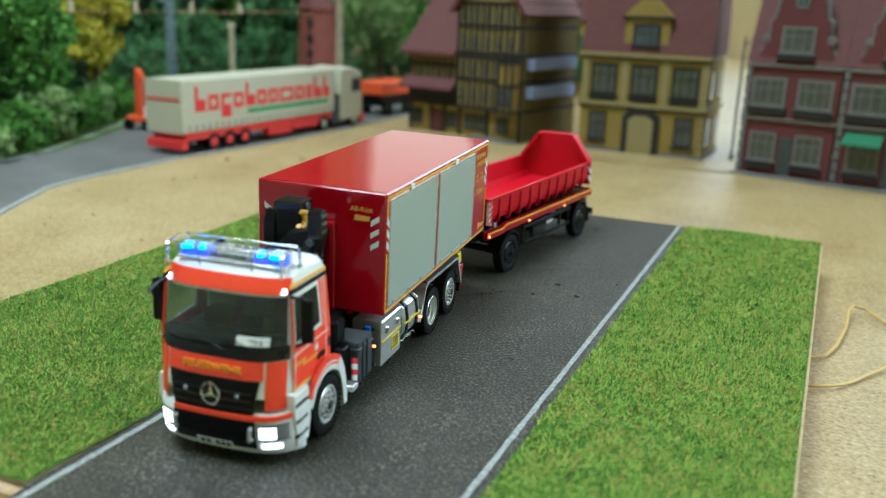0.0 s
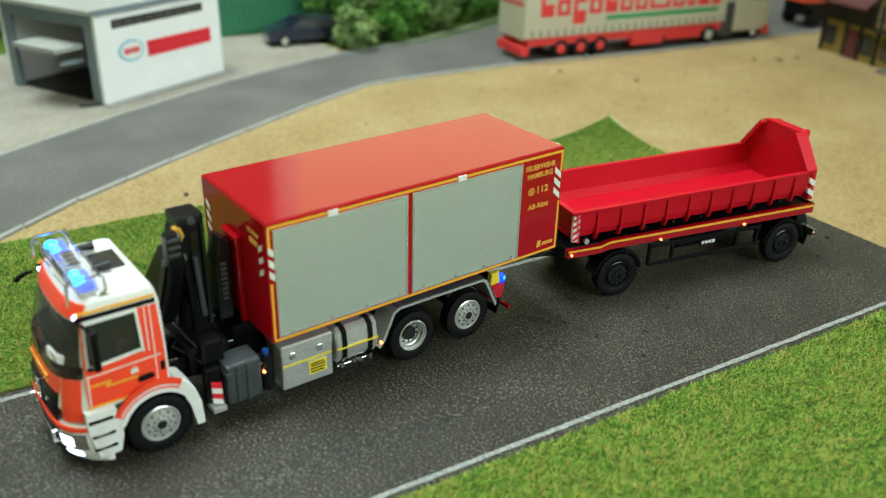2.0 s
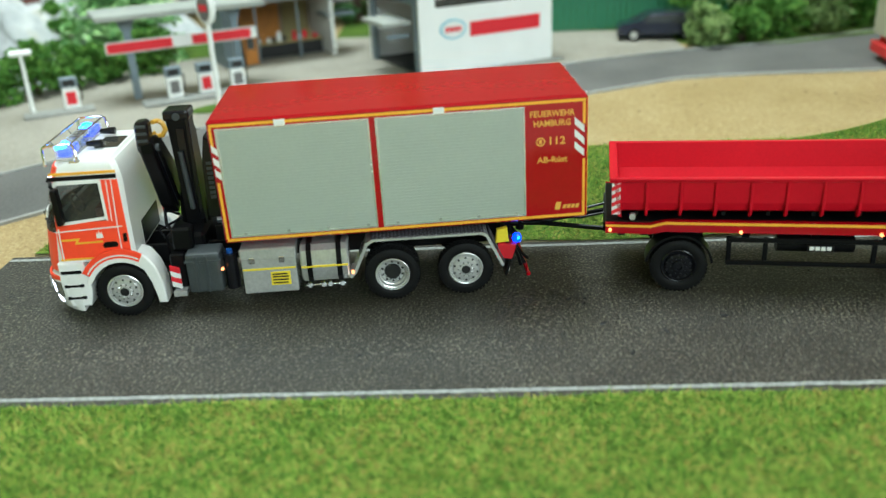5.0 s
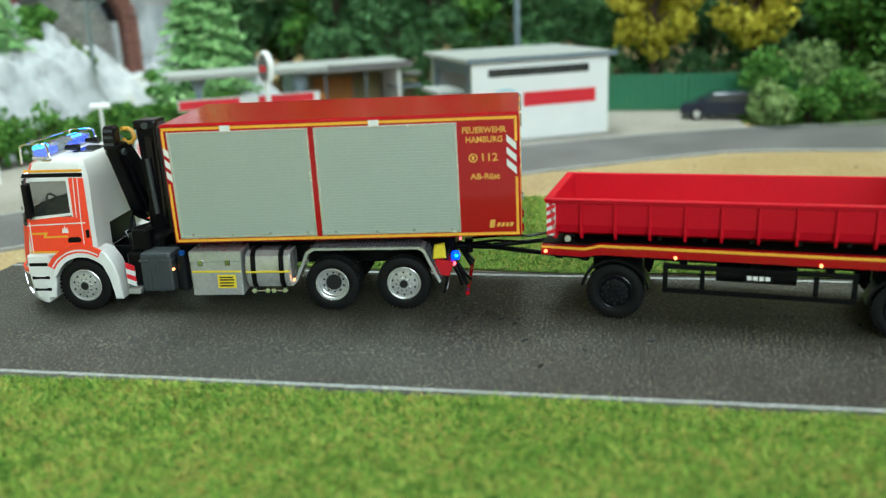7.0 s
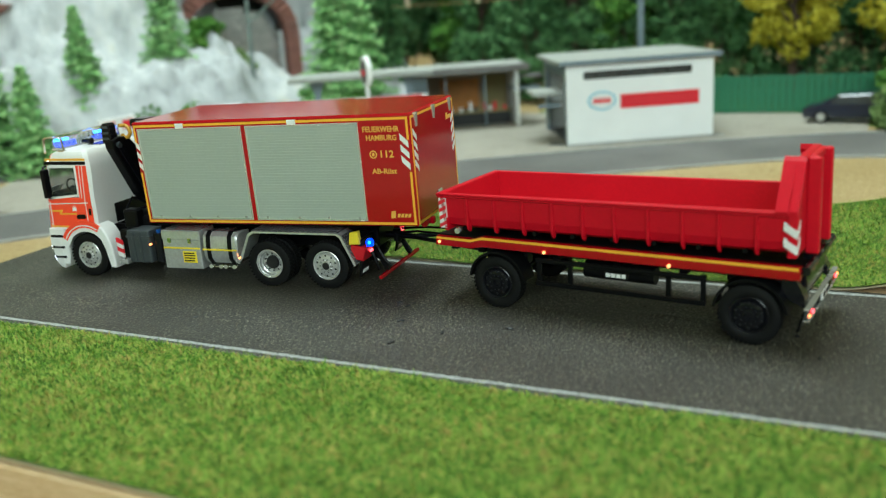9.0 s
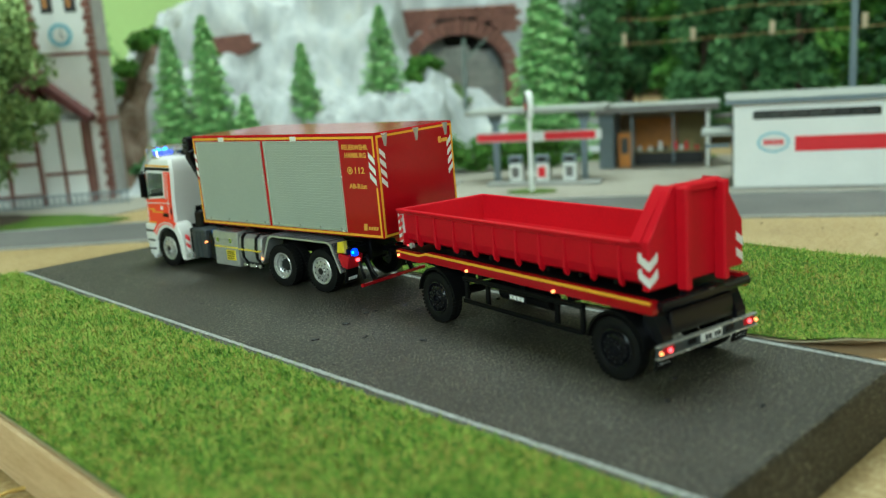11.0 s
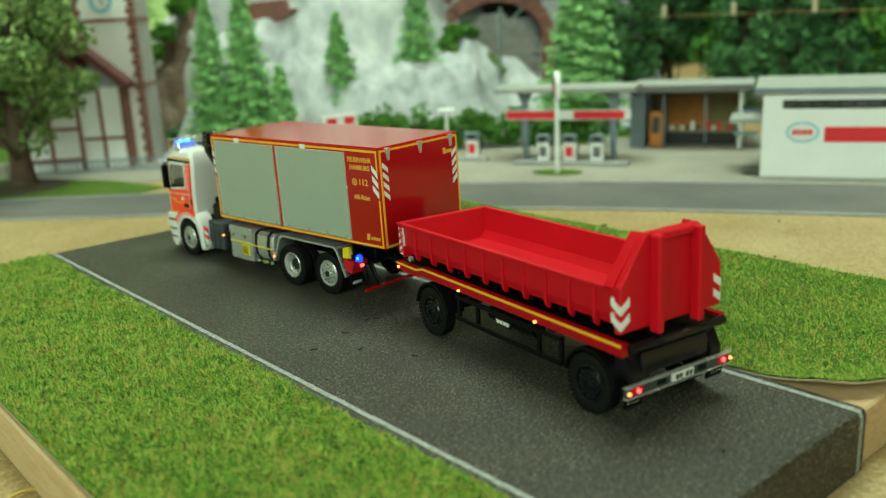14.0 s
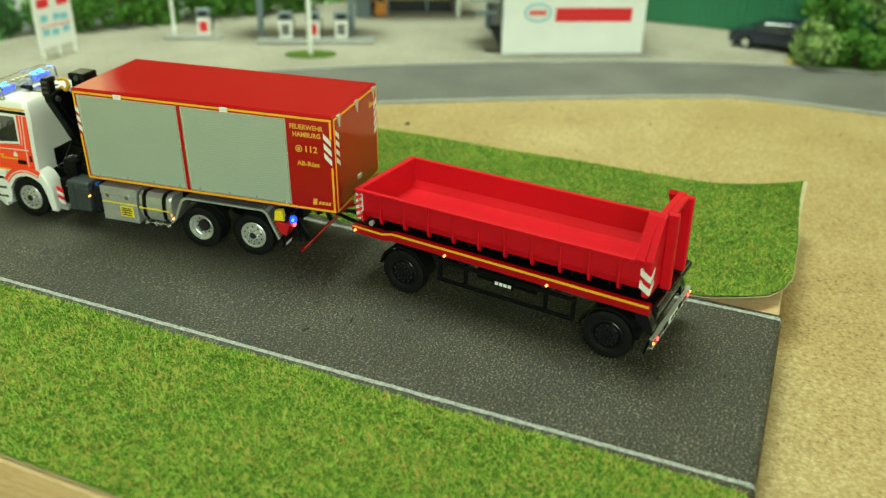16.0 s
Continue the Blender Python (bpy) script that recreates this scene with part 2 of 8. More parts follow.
LEAF_SPRUCE = foliage("spruce_needles", (0.07, 0.19, 0.05), (0.29, 0.54, 0.19), (0.64, 0.84, 0.40))
LEAF_DARK = foliage("dark_foliage", (0.018, 0.055, 0.018), (0.085, 0.185, 0.065), (0.20, 0.35, 0.14))
LEAF_TREE = foliage("tree_foliage", (0.055, 0.105, 0.03), (0.19, 0.28, 0.085), (0.40, 0.50, 0.20))
LEAF_YELLOW = foliage("yellow_foliage", (0.22, 0.19, 0.01), (0.48, 0.42, 0.03), (0.72, 0.64, 0.09))
LEAF_BUSH = foliage("bush_foliage", (0.03, 0.09, 0.012), (0.085, 0.20, 0.03), (0.19, 0.33, 0.06))
LEAF_PURPLE = foliage("heather_foliage", (0.10, 0.015, 0.04), (0.24, 0.04, 0.10), (0.36, 0.10, 0.18))
TIMBER = surface("dark_timber", (0.016, 0.012, 0.010), 0.8, var=0.3, scale=200)
YELLOW_WALL = surface("ochre_yellow_plaster", (0.24, 0.165, 0.032), 0.75, var=0.12, scale=80, fine=900, bump=0.1)
RED_WALL = surface("red_brown_plaster", (0.11, 0.024, 0.028), 0.75, var=0.15, scale=80, fine=900, bump=0.1)
RED_BRICK = surface("red_brown_brick", (0.20, 0.055, 0.035), 0.8, var=0.25, scale=120, fine=700, bump=0.3)
ROOF_RED = surface("brown_red_roof_tile", (0.11, 0.034, 0.032), 0.75, var=0.25, scale=150, fine=900, bump=0.4, stretch=(1, 1, 4))
PALE_PINE = surface("dark_stained_boards", (0.10, 0.065, 0.03), 0.6, var=0.3, scale=3, fine=30, stretch=(1, 1, 0.1))
TRIM_CREAM = surface("cream_trim", (0.26, 0.21, 0.085), 0.7, var=0.1)
TRIM_PALE = surface("pale_cream_paint", (0.55, 0.45, 0.30), 0.6, var=0.1)
TRIM_GREY = surface("grey_stone_trim", (0.15, 0.14, 0.135), 0.7, var=0.15)
PANE = surface("window_pane", (0.055, 0.06, 0.062), 0.1, var=0.5, scale=120, spec=0.6)
CURTAIN = surface("curtained_pane", (0.075, 0.075, 0.06), 0.35, var=0.4, scale=200)
CREAM = surface("cream_tarpaulin", (0.48, 0.45, 0.34), 0.55, var=0.06, scale=80, fine=900)
LETTER_RED = surface("red_print", (0.62, 0.03, 0.03), 0.5, var=0.05)
LETTER_GREEN = surface("green_print", (0.03, 0.28, 0.09), 0.5, var=0.05)
CRANE_ORANGE = surface("orange_red_paint", (0.72, 0.09, 0.02), 0.45, var=0.1)
COPPER = surface("copper_wire", (0.62, 0.36, 0.18), 0.35, metal=0.6, var=0.1)
WIRE_YELLOW = surface("yellow_cable", (0.55, 0.38, 0.10), 0.5, var=0.1)
WALL_GREEN = surface("pale_green_wall_paint", (0.62, 0.86, 0.36), 0.85, var=0.04, scale=4, fine=60)
WALL_TAN = surface("pine_panelling", (0.58, 0.45, 0.24), 0.6, var=0.25, scale=3, fine=30, stretch=(1, 1, 0.1))
WALL_WHITE = surface("white_wall_paint", (0.60, 0.62, 0.56), 0.85, var=0.04, scale=3, fine=60)
FLOOR_MAT = surface("brown_floorboards", (0.24, 0.15, 0.09), 0.6, var=0.25, scale=8, fine=60)


# ---------------------------------------------------------------- building helpers (millimetres)
def thing(name, x, y, z, turn=0.0, label="", category="", group="", kind="", rx=0.0, ry=0.0):
    """A top-level thing: an empty at its base."""
    ob = new(name)
    ob.empty_display_size = 0.005
    ob.matrix_world = pose(x * MM, y * MM, z * MM, rx, ry, turn)
    return tagged(ob, label, category, group, kind)


def mesh_of(bm, smooth=False):
    bmesh.ops.scale(bm, vec=(MM, MM, MM), verts=bm.verts)
    bmesh.ops.recalc_face_normals(bm, faces=bm.faces)
    me = bpy.data.meshes.new("mesh")
    bm.to_mesh(me)
    bm.free()
    if smooth:
        me.polygons.foreach_set("use_smooth", [True] * len(me.polygons))
        me.set_sharp_from_angle(angle=radians(38))
    return me


def part(name, bm, material, parent=None, label="", at=None, smooth=False):
    """Links a bmesh, in millimetres, as one mesh object under a thing or a part."""
    me = mesh_of(bm, smooth)
    me.materials.append(material)
    ob = new(name, me)
    if parent:
        ob.parent = parent
    if at is not None:
        ob.matrix_basis = at
    if label:
        ob["label"] = label
    return ob


def again(name, source, parent, at, label=""):
    """Another part on the same mesh."""
    ob = new(name, source.data)
    ob.parent = parent
    ob.matrix_basis = at
    if label:
        ob["label"] = label
    return ob


def raw(name, verts, faces, material, parent=None, label=""):
    """A mesh straight from arrays in millimetres, for what nobody could count."""
    me = bpy.data.meshes.new("mesh")
    me.from_pydata((np.asarray(verts) * MM).tolist(), [], faces)
    me.materials.append(material)
    ob = new(name, me)
    if parent:
        ob.parent = parent
    if label:
        ob["label"] = label
    return ob


def B():
    return bmesh.new()


def box(bm, x0, x1, y0, y1, z0, z1, bevel=0.0, seg=1):
    vs = bmesh.ops.create_cube(bm, size=1.0)["verts"]
    for v in vs:
        v.co = Vector(((x0 + x1) / 2 + v.co.x * (x1 - x0), (y0 + y1) / 2 + v.co.y * (y1 - y0), (z0 + z1) / 2 + v.co.z * (z1 - z0)))
    if bevel:
        edges = list({e for v in vs for e in v.link_edges})
        bmesh.ops.bevel(bm, geom=edges, offset=bevel, segments=seg, affect="EDGES", profile=0.6)
    return bm


def rod(bm, a, b, r0, r1=None, seg=10):
    a, b = Vector(a), Vector(b)
    d = b - a
    m = Matrix.Translation((a + b) / 2) @ d.to_track_quat("Z", "Y").to_matrix().to_4x4()
    bmesh.ops.create_cone(bm, cap_ends=True, segments=seg, radius1=r0, radius2=r0 if r1 is None else r1, depth=d.length, matrix=m)
    return bm


def tube(bm, points, r, seg=8):
    """One round tube along a line of points."""
    pts = [Vector(p) for p in points]
    rings, side = [], None
    for i, p in enumerate(pts):
        d = ((pts[min(i + 1, len(pts) - 1)] - p).normalized() + (p - pts[max(i - 1, 0)]).normalized()).normalized()
        if side is None:
            side = d.orthogonal().normalized()
        side = (side - d * side.dot(d)).normalized()
        other = d.cross(side)
        rings.append([bm.verts.new(p + (side * math.cos(2 * math.pi * k / seg) + other * math.sin(2 * math.pi * k / seg)) * r) for k in range(seg)])
    for a, b in zip(rings[:-1], rings[1:]):
        for k in range(seg):
            bm.faces.new((a[k], a[(k + 1) % seg], b[(k + 1) % seg], b[k]))
    bm.faces.new(rings[0][::-1])
    bm.faces.new(rings[-1])
    return bm


def lattice(bm, xs, zs, solid_x, solid_z, y0, y1):
    """A one-piece frame with bars: the columns and rows of a grid that are named solid, drawn out in y."""
    vs = {(i, j): bm.verts.new((x, y0, z)) for i, x in enumerate(xs) for j, z in enumerate(zs)}
    fs = [bm.faces.new((vs[i, j], vs[i + 1, j], vs[i + 1, j + 1], vs[i, j + 1])) for i in range(len(xs) - 1) for j in range(len(zs) - 1) if i in solid_x or j in solid_z]
    r = bmesh.ops.extrude_face_region(bm, geom=fs)
    for v in [g for g in r["geom"] if isinstance(g, bmesh.types.BMVert)]:
        v.co.y = y1
    bmesh.ops.delete(bm, geom=[v for v in bm.verts if not v.link_faces], context="VERTS")
    return bm


def prism(bm, outline, axis, a, b, bevel=0.0):
    """An outline in the two other axes, drawn out along one axis from a to b."""
    def at(u, v, w):
        return {"x": (w, u, v), "y": (u, w, v), "z": (u, v, w)}[axis]
    lo = [bm.verts.new(at(u, v, a)) for u, v in outline]
    hi = [bm.verts.new(at(u, v, b)) for u, v in outline]
    faces = [bm.faces.new(lo), bm.faces.new(hi[::-1])]
    n = len(outline)
    faces += [bm.faces.new((lo[i], lo[(i + 1) % n], hi[(i + 1) % n], hi[i])) for i in range(n)]
    if bevel:
        edges = list({e for f in faces[:2] for e in f.edges})
        bmesh.ops.bevel(bm, geom=edges, offset=bevel, segments=1, affect="EDGES")
    return bm


def lathe(bm, profile, seg=24, m=Matrix()):
    """A profile of (radius, height) turned about z, then placed by m."""
    rings = []
    for r, h in profile:
        if r < 1e-6:
            rings.append([bm.verts.new(m @ Vector((0, 0, h)))])
        else:
            rings.append([bm.verts.new(m @ Vector((r * math.cos(2 * math.pi * i / seg), r * math.sin(2 * math.pi * i / seg), h))) for i in range(seg)])
    for a, b in zip(rings[:-1], rings[1:]):
        for i in range(seg):
            j = (i + 1) % seg
            q = [a[i % len(a)], a[j % len(a)], b[j % len(b)], b[i % len(b)]]
            q = [v for k, v in enumerate(q) if v not in q[:k]]
            if len(q) > 2:
                bm.faces.new(q)
    return bm


def grid(bm, f, us, vs):
    """A sheet of quads through f(u, v)."""
    rows = [[bm.verts.new(f(u, v)) for u in us] for v in vs]
    for r0, r1 in zip(rows[:-1], rows[1:]):
        for i in range(len(us) - 1):
            bm.faces.new((r0[i], r0[i + 1], r1[i + 1], r1[i]))
    return bm


def span(a, b, n):
    return [a + (b - a) * i / n for i in range(n + 1)]


SIDE_NEAR = Matrix(((0, 0, 1, 0), (1, 0, 0, 0), (0, 1, 0, 0), (0, 0, 0, 1)))      # lettering that faces +x
FACE_BACK = Matrix(((-1, 0, 0, 0), (0, 0, 1, 0), (0, 1, 0, 0), (0, 0, 0, 1)))     # faces +y
FACE_FRONT = Matrix(((1, 0, 0, 0), (0, 0, -1, 0), (0, 1, 0, 0), (0, 0, 0, 1)))    # faces -y


def lettering(name, words, size, material, parent, turn, x, y, z, wide=1.0, bold=0.0, slant=0.0, depth=0.06):
    """Words in the built-in font as thin raised letters, centred at a place in the parent's millimetres."""
    cu = bpy.data.curves.new(name, "FONT")
    cu.body, cu.size, cu.align_x, cu.align_y = words, size, "CENTER", "CENTER"
    cu.extrude, cu.offset, cu.shear, cu.resolution_u = depth, bold, slant, 2
    tmp = bpy.data.objects.new(name, cu)
    me = bpy.data.meshes.new_from_object(tmp)
    bpy.data.objects.remove(tmp)
    bm = B()
    bm.from_mesh(me)
    bpy.data.meshes.remove(me)
    bmesh.ops.transform(bm, matrix=Matrix.Translation((x, y, z)) @ turn @ Matrix.Diagonal((wide, 1, 1, 1)), verts=bm.verts)
    return part(name, bm, material, parent)


# ---------------------------------------------------------------- the room
def slab(name, x0, x1, y0, y1, z0, z1, material, kind="structure", label="", category=""):
    ob = part(name, box(B(), x0, x1, y0, y1, z0, z1), material)
    return tagged(ob, label, category, kind=kind)


ROOM = (-1150, 1300, -1850, 1750, -850, 1280)
X0, X1, Y0, Y1, Z0, Z1 = ROOM
slab("floor", X0, X1, Y0, Y1, Z0 - 40, Z0, FLOOR_MAT, label="brown wooden floorboards of the hobby room", category="floor")
bm = B()
for a, b, c, d in ((X0, -800, Y0, Y1), (160, X1, Y0, Y1), (-800, 160, Y0, -620), (-800, 160, 220, Y1)):
    box(bm, a, b, c, d, Z1, Z1 + 60)
tagged(part("ceiling", bm, WALL_TAN), "pine boarded ceiling with an open roof window", "ceiling", kind="structure")


def wall_with_window(name, axis, at, lo, hi, thick, w0, w1, h0, h1, material, label):
    """A piece of wall with one window opening through it."""
    bm = B()
    for a, b, c, d in ((lo, w0, Z0, Z1), (w1, hi, Z0, Z1), (w0, w1, Z0, h0), (w0, w1, h1, Z1)):
        if axis == "x":
            box(bm, at, at + thick, a, b, c, d)
        else:
            box(bm, a, b, at, at + thick, c, d)
    wall = tagged(part(name, bm, material), label, "wall", kind="structure")
    fr = B()
    for a, b, c, d in ((w0, w0 + 40, h0, h1), (w1 - 40, w1, h0, h1), (w0 + 40, w1 - 40, h0, h0 + 40), (w0 + 40, w1 - 40, h1 - 40, h1)):
        if axis == "x":
            box(fr, at + thick * 0.55, at + thick * 0.9, a, b, c, d)
        else:
            box(fr, a, b, at + thick * 0.1, at + thick * 0.45, c, d)
    part("window_frame", fr, WALL_WHITE, wall, "white painted window frame")
    return wall


wall_with_window("wall_east", "x", X1, Y0, Y1, 80, -50, 1150, 400, 1100, WALL_WHITE, "white wall with a wide bright window")
# This corner's opening is made up, to hold a warm reflection light.
wall_with_window("wall_north_corner", "y", Y1, X0, -450, 80, -1060, -560, 290, 720, WALL_TAN, "pine panelled wall with an added opening for a warm reflection light")
wall_with_window("wall_north", "y", Y1, -450, X1, 80, -250, 650, 300, 800, WALL_TAN, "pine panelled wall with a wide bright window")
# Both west openings are made up, for the warm reflection on the roof.
wall_with_window("wall_west", "x", X0 - 80, -300, Y1, 80, 330, 1250, 330, 800, PALE_PINE, "dark stained panelled wall with an added opening for warm light")
wall_with_window("wall_west_rear", "x", X0 - 80, Y0, -300, 80, -1780, -1150, 380, 800, PALE_PINE, "dark stained panelled wall with a small added opening for warm light")
slab("wall_south", X0, X1, Y0 - 80, Y0, Z0, Z1, WALL_GREEN, label="pale green painted wall", category="wall")

# ---------------------------------------------------------------- the layout's ground
GROUND = -13.0


def near_kerb(y):
    """The display side edge of the layout's road."""
    return float(np.interp(y, (-640, -300, -223, -150, -80, -45, -14, 42, 80, 110, 155, 190, 270, 420, 640), (330, -2, -78, -150, -205, -227, -246, -278, -297, -301, -300, -300, -288, -283, -280)))


def far_kerb(y):
    return float(np.interp(y, (-640, -370, -277, -163, -100, -43, 26, 92, 150, 210, 285, 400, 640), (270, 2, -100, -215, -264, -300, -338, -364, -374, -398, -432, -460, -480)))


ground = part("ground", box(B(), X0, 330, Y0 + 5, Y1 - 5, GROUND - 22, GROUND), SAND)
tagged(ground, "sandy tan baseboard of the model railway layout", "ground", kind="structure")
ys = span(-640, 640, 128)
bm = B()
grid(bm, lambda u, y: ((1 - u) * near_kerb(y) + u * far_kerb(y), y, GROUND + 0.5 + 0.5 * math.sin(math.pi * u)), span(0, 1, 6), ys)
tagged(part("road", bm, LAYOUT_ROAD, smooth=True), "grey asphalt model road with pale edges, curving past the filling station", "road", kind="structure")
for nm, f, s in (("kerb", near_kerb, 1), ("kerb", far_kerb, -1)):
    bm = B()
    for a, b in zip(ys[:-1:2], ys[2::2]):
        xa, xb = f(a), f(b)
        lo = [bm.verts.new(p) for p in ((xa, a + 0.3, GROUND), (xa + 2.6 * s, a + 0.3, GROUND), (xb + 2.6 * s, b - 0.3, GROUND), (xb, b - 0.3, GROUND))]
        hi = [bm.verts.new((v.co.x, v.co.y, GROUND + 1.1)) for v in lo]
        bm.faces.new(hi)
        for i in range(4):
            bm.faces.new((lo[i], lo[(i + 1) % 4], hi[(i + 1) % 4], hi[i]))
    tagged(part(nm, bm, KERB), "pale grey kerb strip along the model road", "kerb", kind="structure")

# the filling station's paved yard
bm = B()
yard = [(far_kerb(y) - 2.6, y) for y in span(-250, 100, 30)] + [(-430, 100), (-446, 20), (-450, -130), (-340, -290), (-200, -330), (-130, -290)]
prism(bm, yard, "z", GROUND, GROUND + 0.9)
tagged(part("pavement", bm, CONCRETE), "pale grey concrete yard of the filling station", "pavement", kind="structure")


# ---------------------------------------------------------------- the display board
board = part("display_board", box(B(), -149, 51.9, -134, 116.6, GROUND, -0.9, 0.5), WOOD)
tagged(board, "pine board slab covered with grass mats and a road strip", "display board")

# road strip, folded down over the board's end
END, NEAR, FAR = 117.4, 2.8, -67.4
prof = [(-137.5, -0.1), (END - 1.4, -0.1), (END - 0.5, -0.35), (END, -1.3), (END, GROUND + 0.1)]
prof += [(y - d if i > 1 else y, z - e) for i, (y, z, d, e) in list(enumerate([(-137.5, -0.1, 0, 0.7), (END - 1.4, -0.1, 0, 0.7), (END - 0.5, -0.35, 0.4, 0.5), (END, -1.3, 0.6, 0.1), (END, GROUND + 0.1, 0.6, 0)]))][::-1]
FOLDS = [(rnd_.uniform(-44, -14), rnd_.uniform(0, 66), rnd_.uniform(0, 3.14), rnd_.uniform(5, 11), rnd_.uniform(0.14, 0.3)) for rnd_ in [random.Random(8)] for _ in range(14)]


def strip_top(x, y):
    """The strip lies flat but for a few soft folds beside the trailer."""
    z = -0.085 + 0.62 * np.interp(x, (-64, -54, -20, -8), (0, 1, 1, 0)) * np.interp(y, (-135, -112, -14, 6), (0, 1, 1, 0))
    for fx, fy, a, ln, h in FOLDS:
        u, v = (x - fx) * math.cos(a) + (y - fy) * math.sin(a), -(x - fx) * math.sin(a) + (y - fy) * math.cos(a)
        if abs(u) < 2 * ln and abs(v) < 4:
            z += h * math.exp(-(u / ln) ** 2 - (v / 0.9) ** 2)
    return (x, y, z)


bm = prism(B(), prof, "x", FAR, NEAR)
grid(bm, strip_top, span(FAR + 3, NEAR - 4, 70), span(-137, END - 1.6, 240))
strip = tagged(part("road_strip", bm, ROAD, smooth=True), "dark grey asphalt road strip folded over the board's end", "road", kind="structure")


def rough_line(x0, x1, y0, y1, seed):
    """A painted line with slightly worn edges."""
    rnd = random.Random(seed)
    bm, n = B(), 140
    rows = []
    for i in range(n + 1):
        y = y0 + (y1 - y0) * i / n
        rows.append([bm.verts.new((x + rnd.uniform(-0.1, 0.1), y, -0.06)) for x in (x0, x1)])
    for a, b in zip(rows[:-1], rows[1:]):
        bm.faces.new((a[0], a[1], b[1], b[0]))
    top = [v for v in rows[-1]]
    down = [bm.verts.new((v.co.x, END - 0.45, -0.28)) for v in top]
    low = [bm.verts.new((v.co.x, END + 0.06, -1.3)) for v in top]
    foot = [bm.verts.new((v.co.x, END + 0.06, GROUND + 0.3)) for v in top]
    for a, b in ((top, down), (down, low), (low, foot)):
        bm.faces.new((a[0], a[1], b[1], b[0]))
    return bm


part("edge_line", rough_line(-0.45, 0.75, -137.4, END - 1.4, 3), LINE, strip, "white painted edge line")
part("edge_line", rough_line(-66.1, -64.7, -137.4, END - 1.4, 4), LINE, strip, "white painted edge line")
# crumbs of grit on the road
bm = B()
rnd = random.Random(11)
for _ in range(60):
    x, y, r = rnd.uniform(-62, -3), rnd.uniform(-130, 112), rnd.choice((0.18, 0.25, 0.3, 0.5))
    bmesh.ops.create_icosphere(bm, subdivisions=1, radius=r, matrix=Matrix.Translation((x, y, -0.1 + r * 0.3)) @ Matrix.Diagonal((1.6, 1.0, 0.6, 1)))
for x, y in ((-13, -41), (-24, 8), (-20, 20), (-26, 33), (-12, 12), (-35, 2.0), (-33, 5)):
    bmesh.ops.create_icosphere(bm, subdivisions=1, radius=0.6, matrix=Matrix.Translation((x, y, 0.05)) @ pose(0, 0, 0, 0, 0, x * 17) @ Matrix.Diagonal((1.9, 0.8, 0.5, 1)))
tagged(part("grit", bm, DARK), "dark grit crumbs scattered on the road strip", "grit", kind="stuff")


def blades(x0, x1, y0, y1, per_mm2, seed, height, end=None, wavy=0.25):
    """Lying and standing fibres of a static grass mat."""
    rng = np.random.default_rng(seed)
    n = int((x1 - x0) * (y1 - y0) * per_mm2)
    p = np.column_stack([rng.uniform(x0, x1, n), rng.uniform(y0, y1, n)])
    edge = wavy * (np.sin(p[:, 1] * 0.9) + np.sin(p[:, 1] * 2.7 + 1))
    keep = (p[:, 0] > x0 + 0.3 - edge * 0.3) & (p[:, 0] < x1 - 0.3 + edge * 0.3)
    if end:
        keep &= p[:, 1] < end(p[:, 0])
    p = p[keep]
    n = len(p)
    field = 1.4 * np.sin(p[:, 0] * 0.8 + 1.7 * np.sin(p[:, 1] * 0.31)) + 1.2 * np.sin(p[:, 1] * 0.67 + 1.3 * np.sin(p[:, 0] * 0.23))
    az, lean, ln = 0.5 * field + rng.uniform(-2.6, 2.6, n), rng.uniform(0.55, 1.5, n), rng.uniform(0.8, 2.0, n)
    d = np.column_stack([np.cos(az) * np.sin(lean), np.sin(az) * np.sin(lean), np.cos(lean)]) * ln[:, None]
    s = np.column_stack([-np.sin(az), np.cos(az), np.zeros(n)]) * rng.uniform(0.07, 0.13, n)[:, None]
    tuft = np.sin(p[:, 0] * 1.9 + 2 * np.sin(p[:, 1] * 0.8)) * np.sin(p[:, 1] * 1.7 + 2 * np.sin(p[:, 0] * 0.7)) + rng.normal(0, 0.4, n)
    z = height(p[:, 0], p[:, 1]) + 0.28 * np.clip(tuft, -1, 1.5) - 0.1
    base = np.column_stack([p, z])
    v = np.stack([base - s, base + s, base + d], 1).reshape(-1, 3)
    f = np.arange(3 * n).reshape(-1, 3).tolist()
    return v, f


def mat_end(x):
    """Where the far mat ends: its corner by the road is rounded off."""
    x = np.asarray(x, float)
    return np.interp(x, (-140, -112, -84, -77, -71.5, -67.6), (117.0, 118.6, 118.2, 116.4, 112.6, 106.5))


def curl(x, y):
    """The far mat lifts at its rear outer corner and along its rounded end by the road."""
    x, y = np.asarray(x, float), np.asarray(y, float)
    c = np.clip((-(x + 118) / 30), 0, 1) * np.clip((y - 84) / 34, 0, 1)
    e = np.clip((y - mat_end(x) + 12) / 12, 0, 1.1) * np.clip((x + 104) / 22, 0, 1)
    return 0.3 + 6.5 * c ** 1.8 + 2.4 * e ** 1.6 + 0.5 * np.sin(x * 0.13) * np.sin(y * 0.11)


def flat(x, y):
    x, y = np.asarray(x, float), np.asarray(y, float)
    return 0.25 + 0.25 * np.sin(x * 0.17 + 1) * np.sin(y * 0.09)


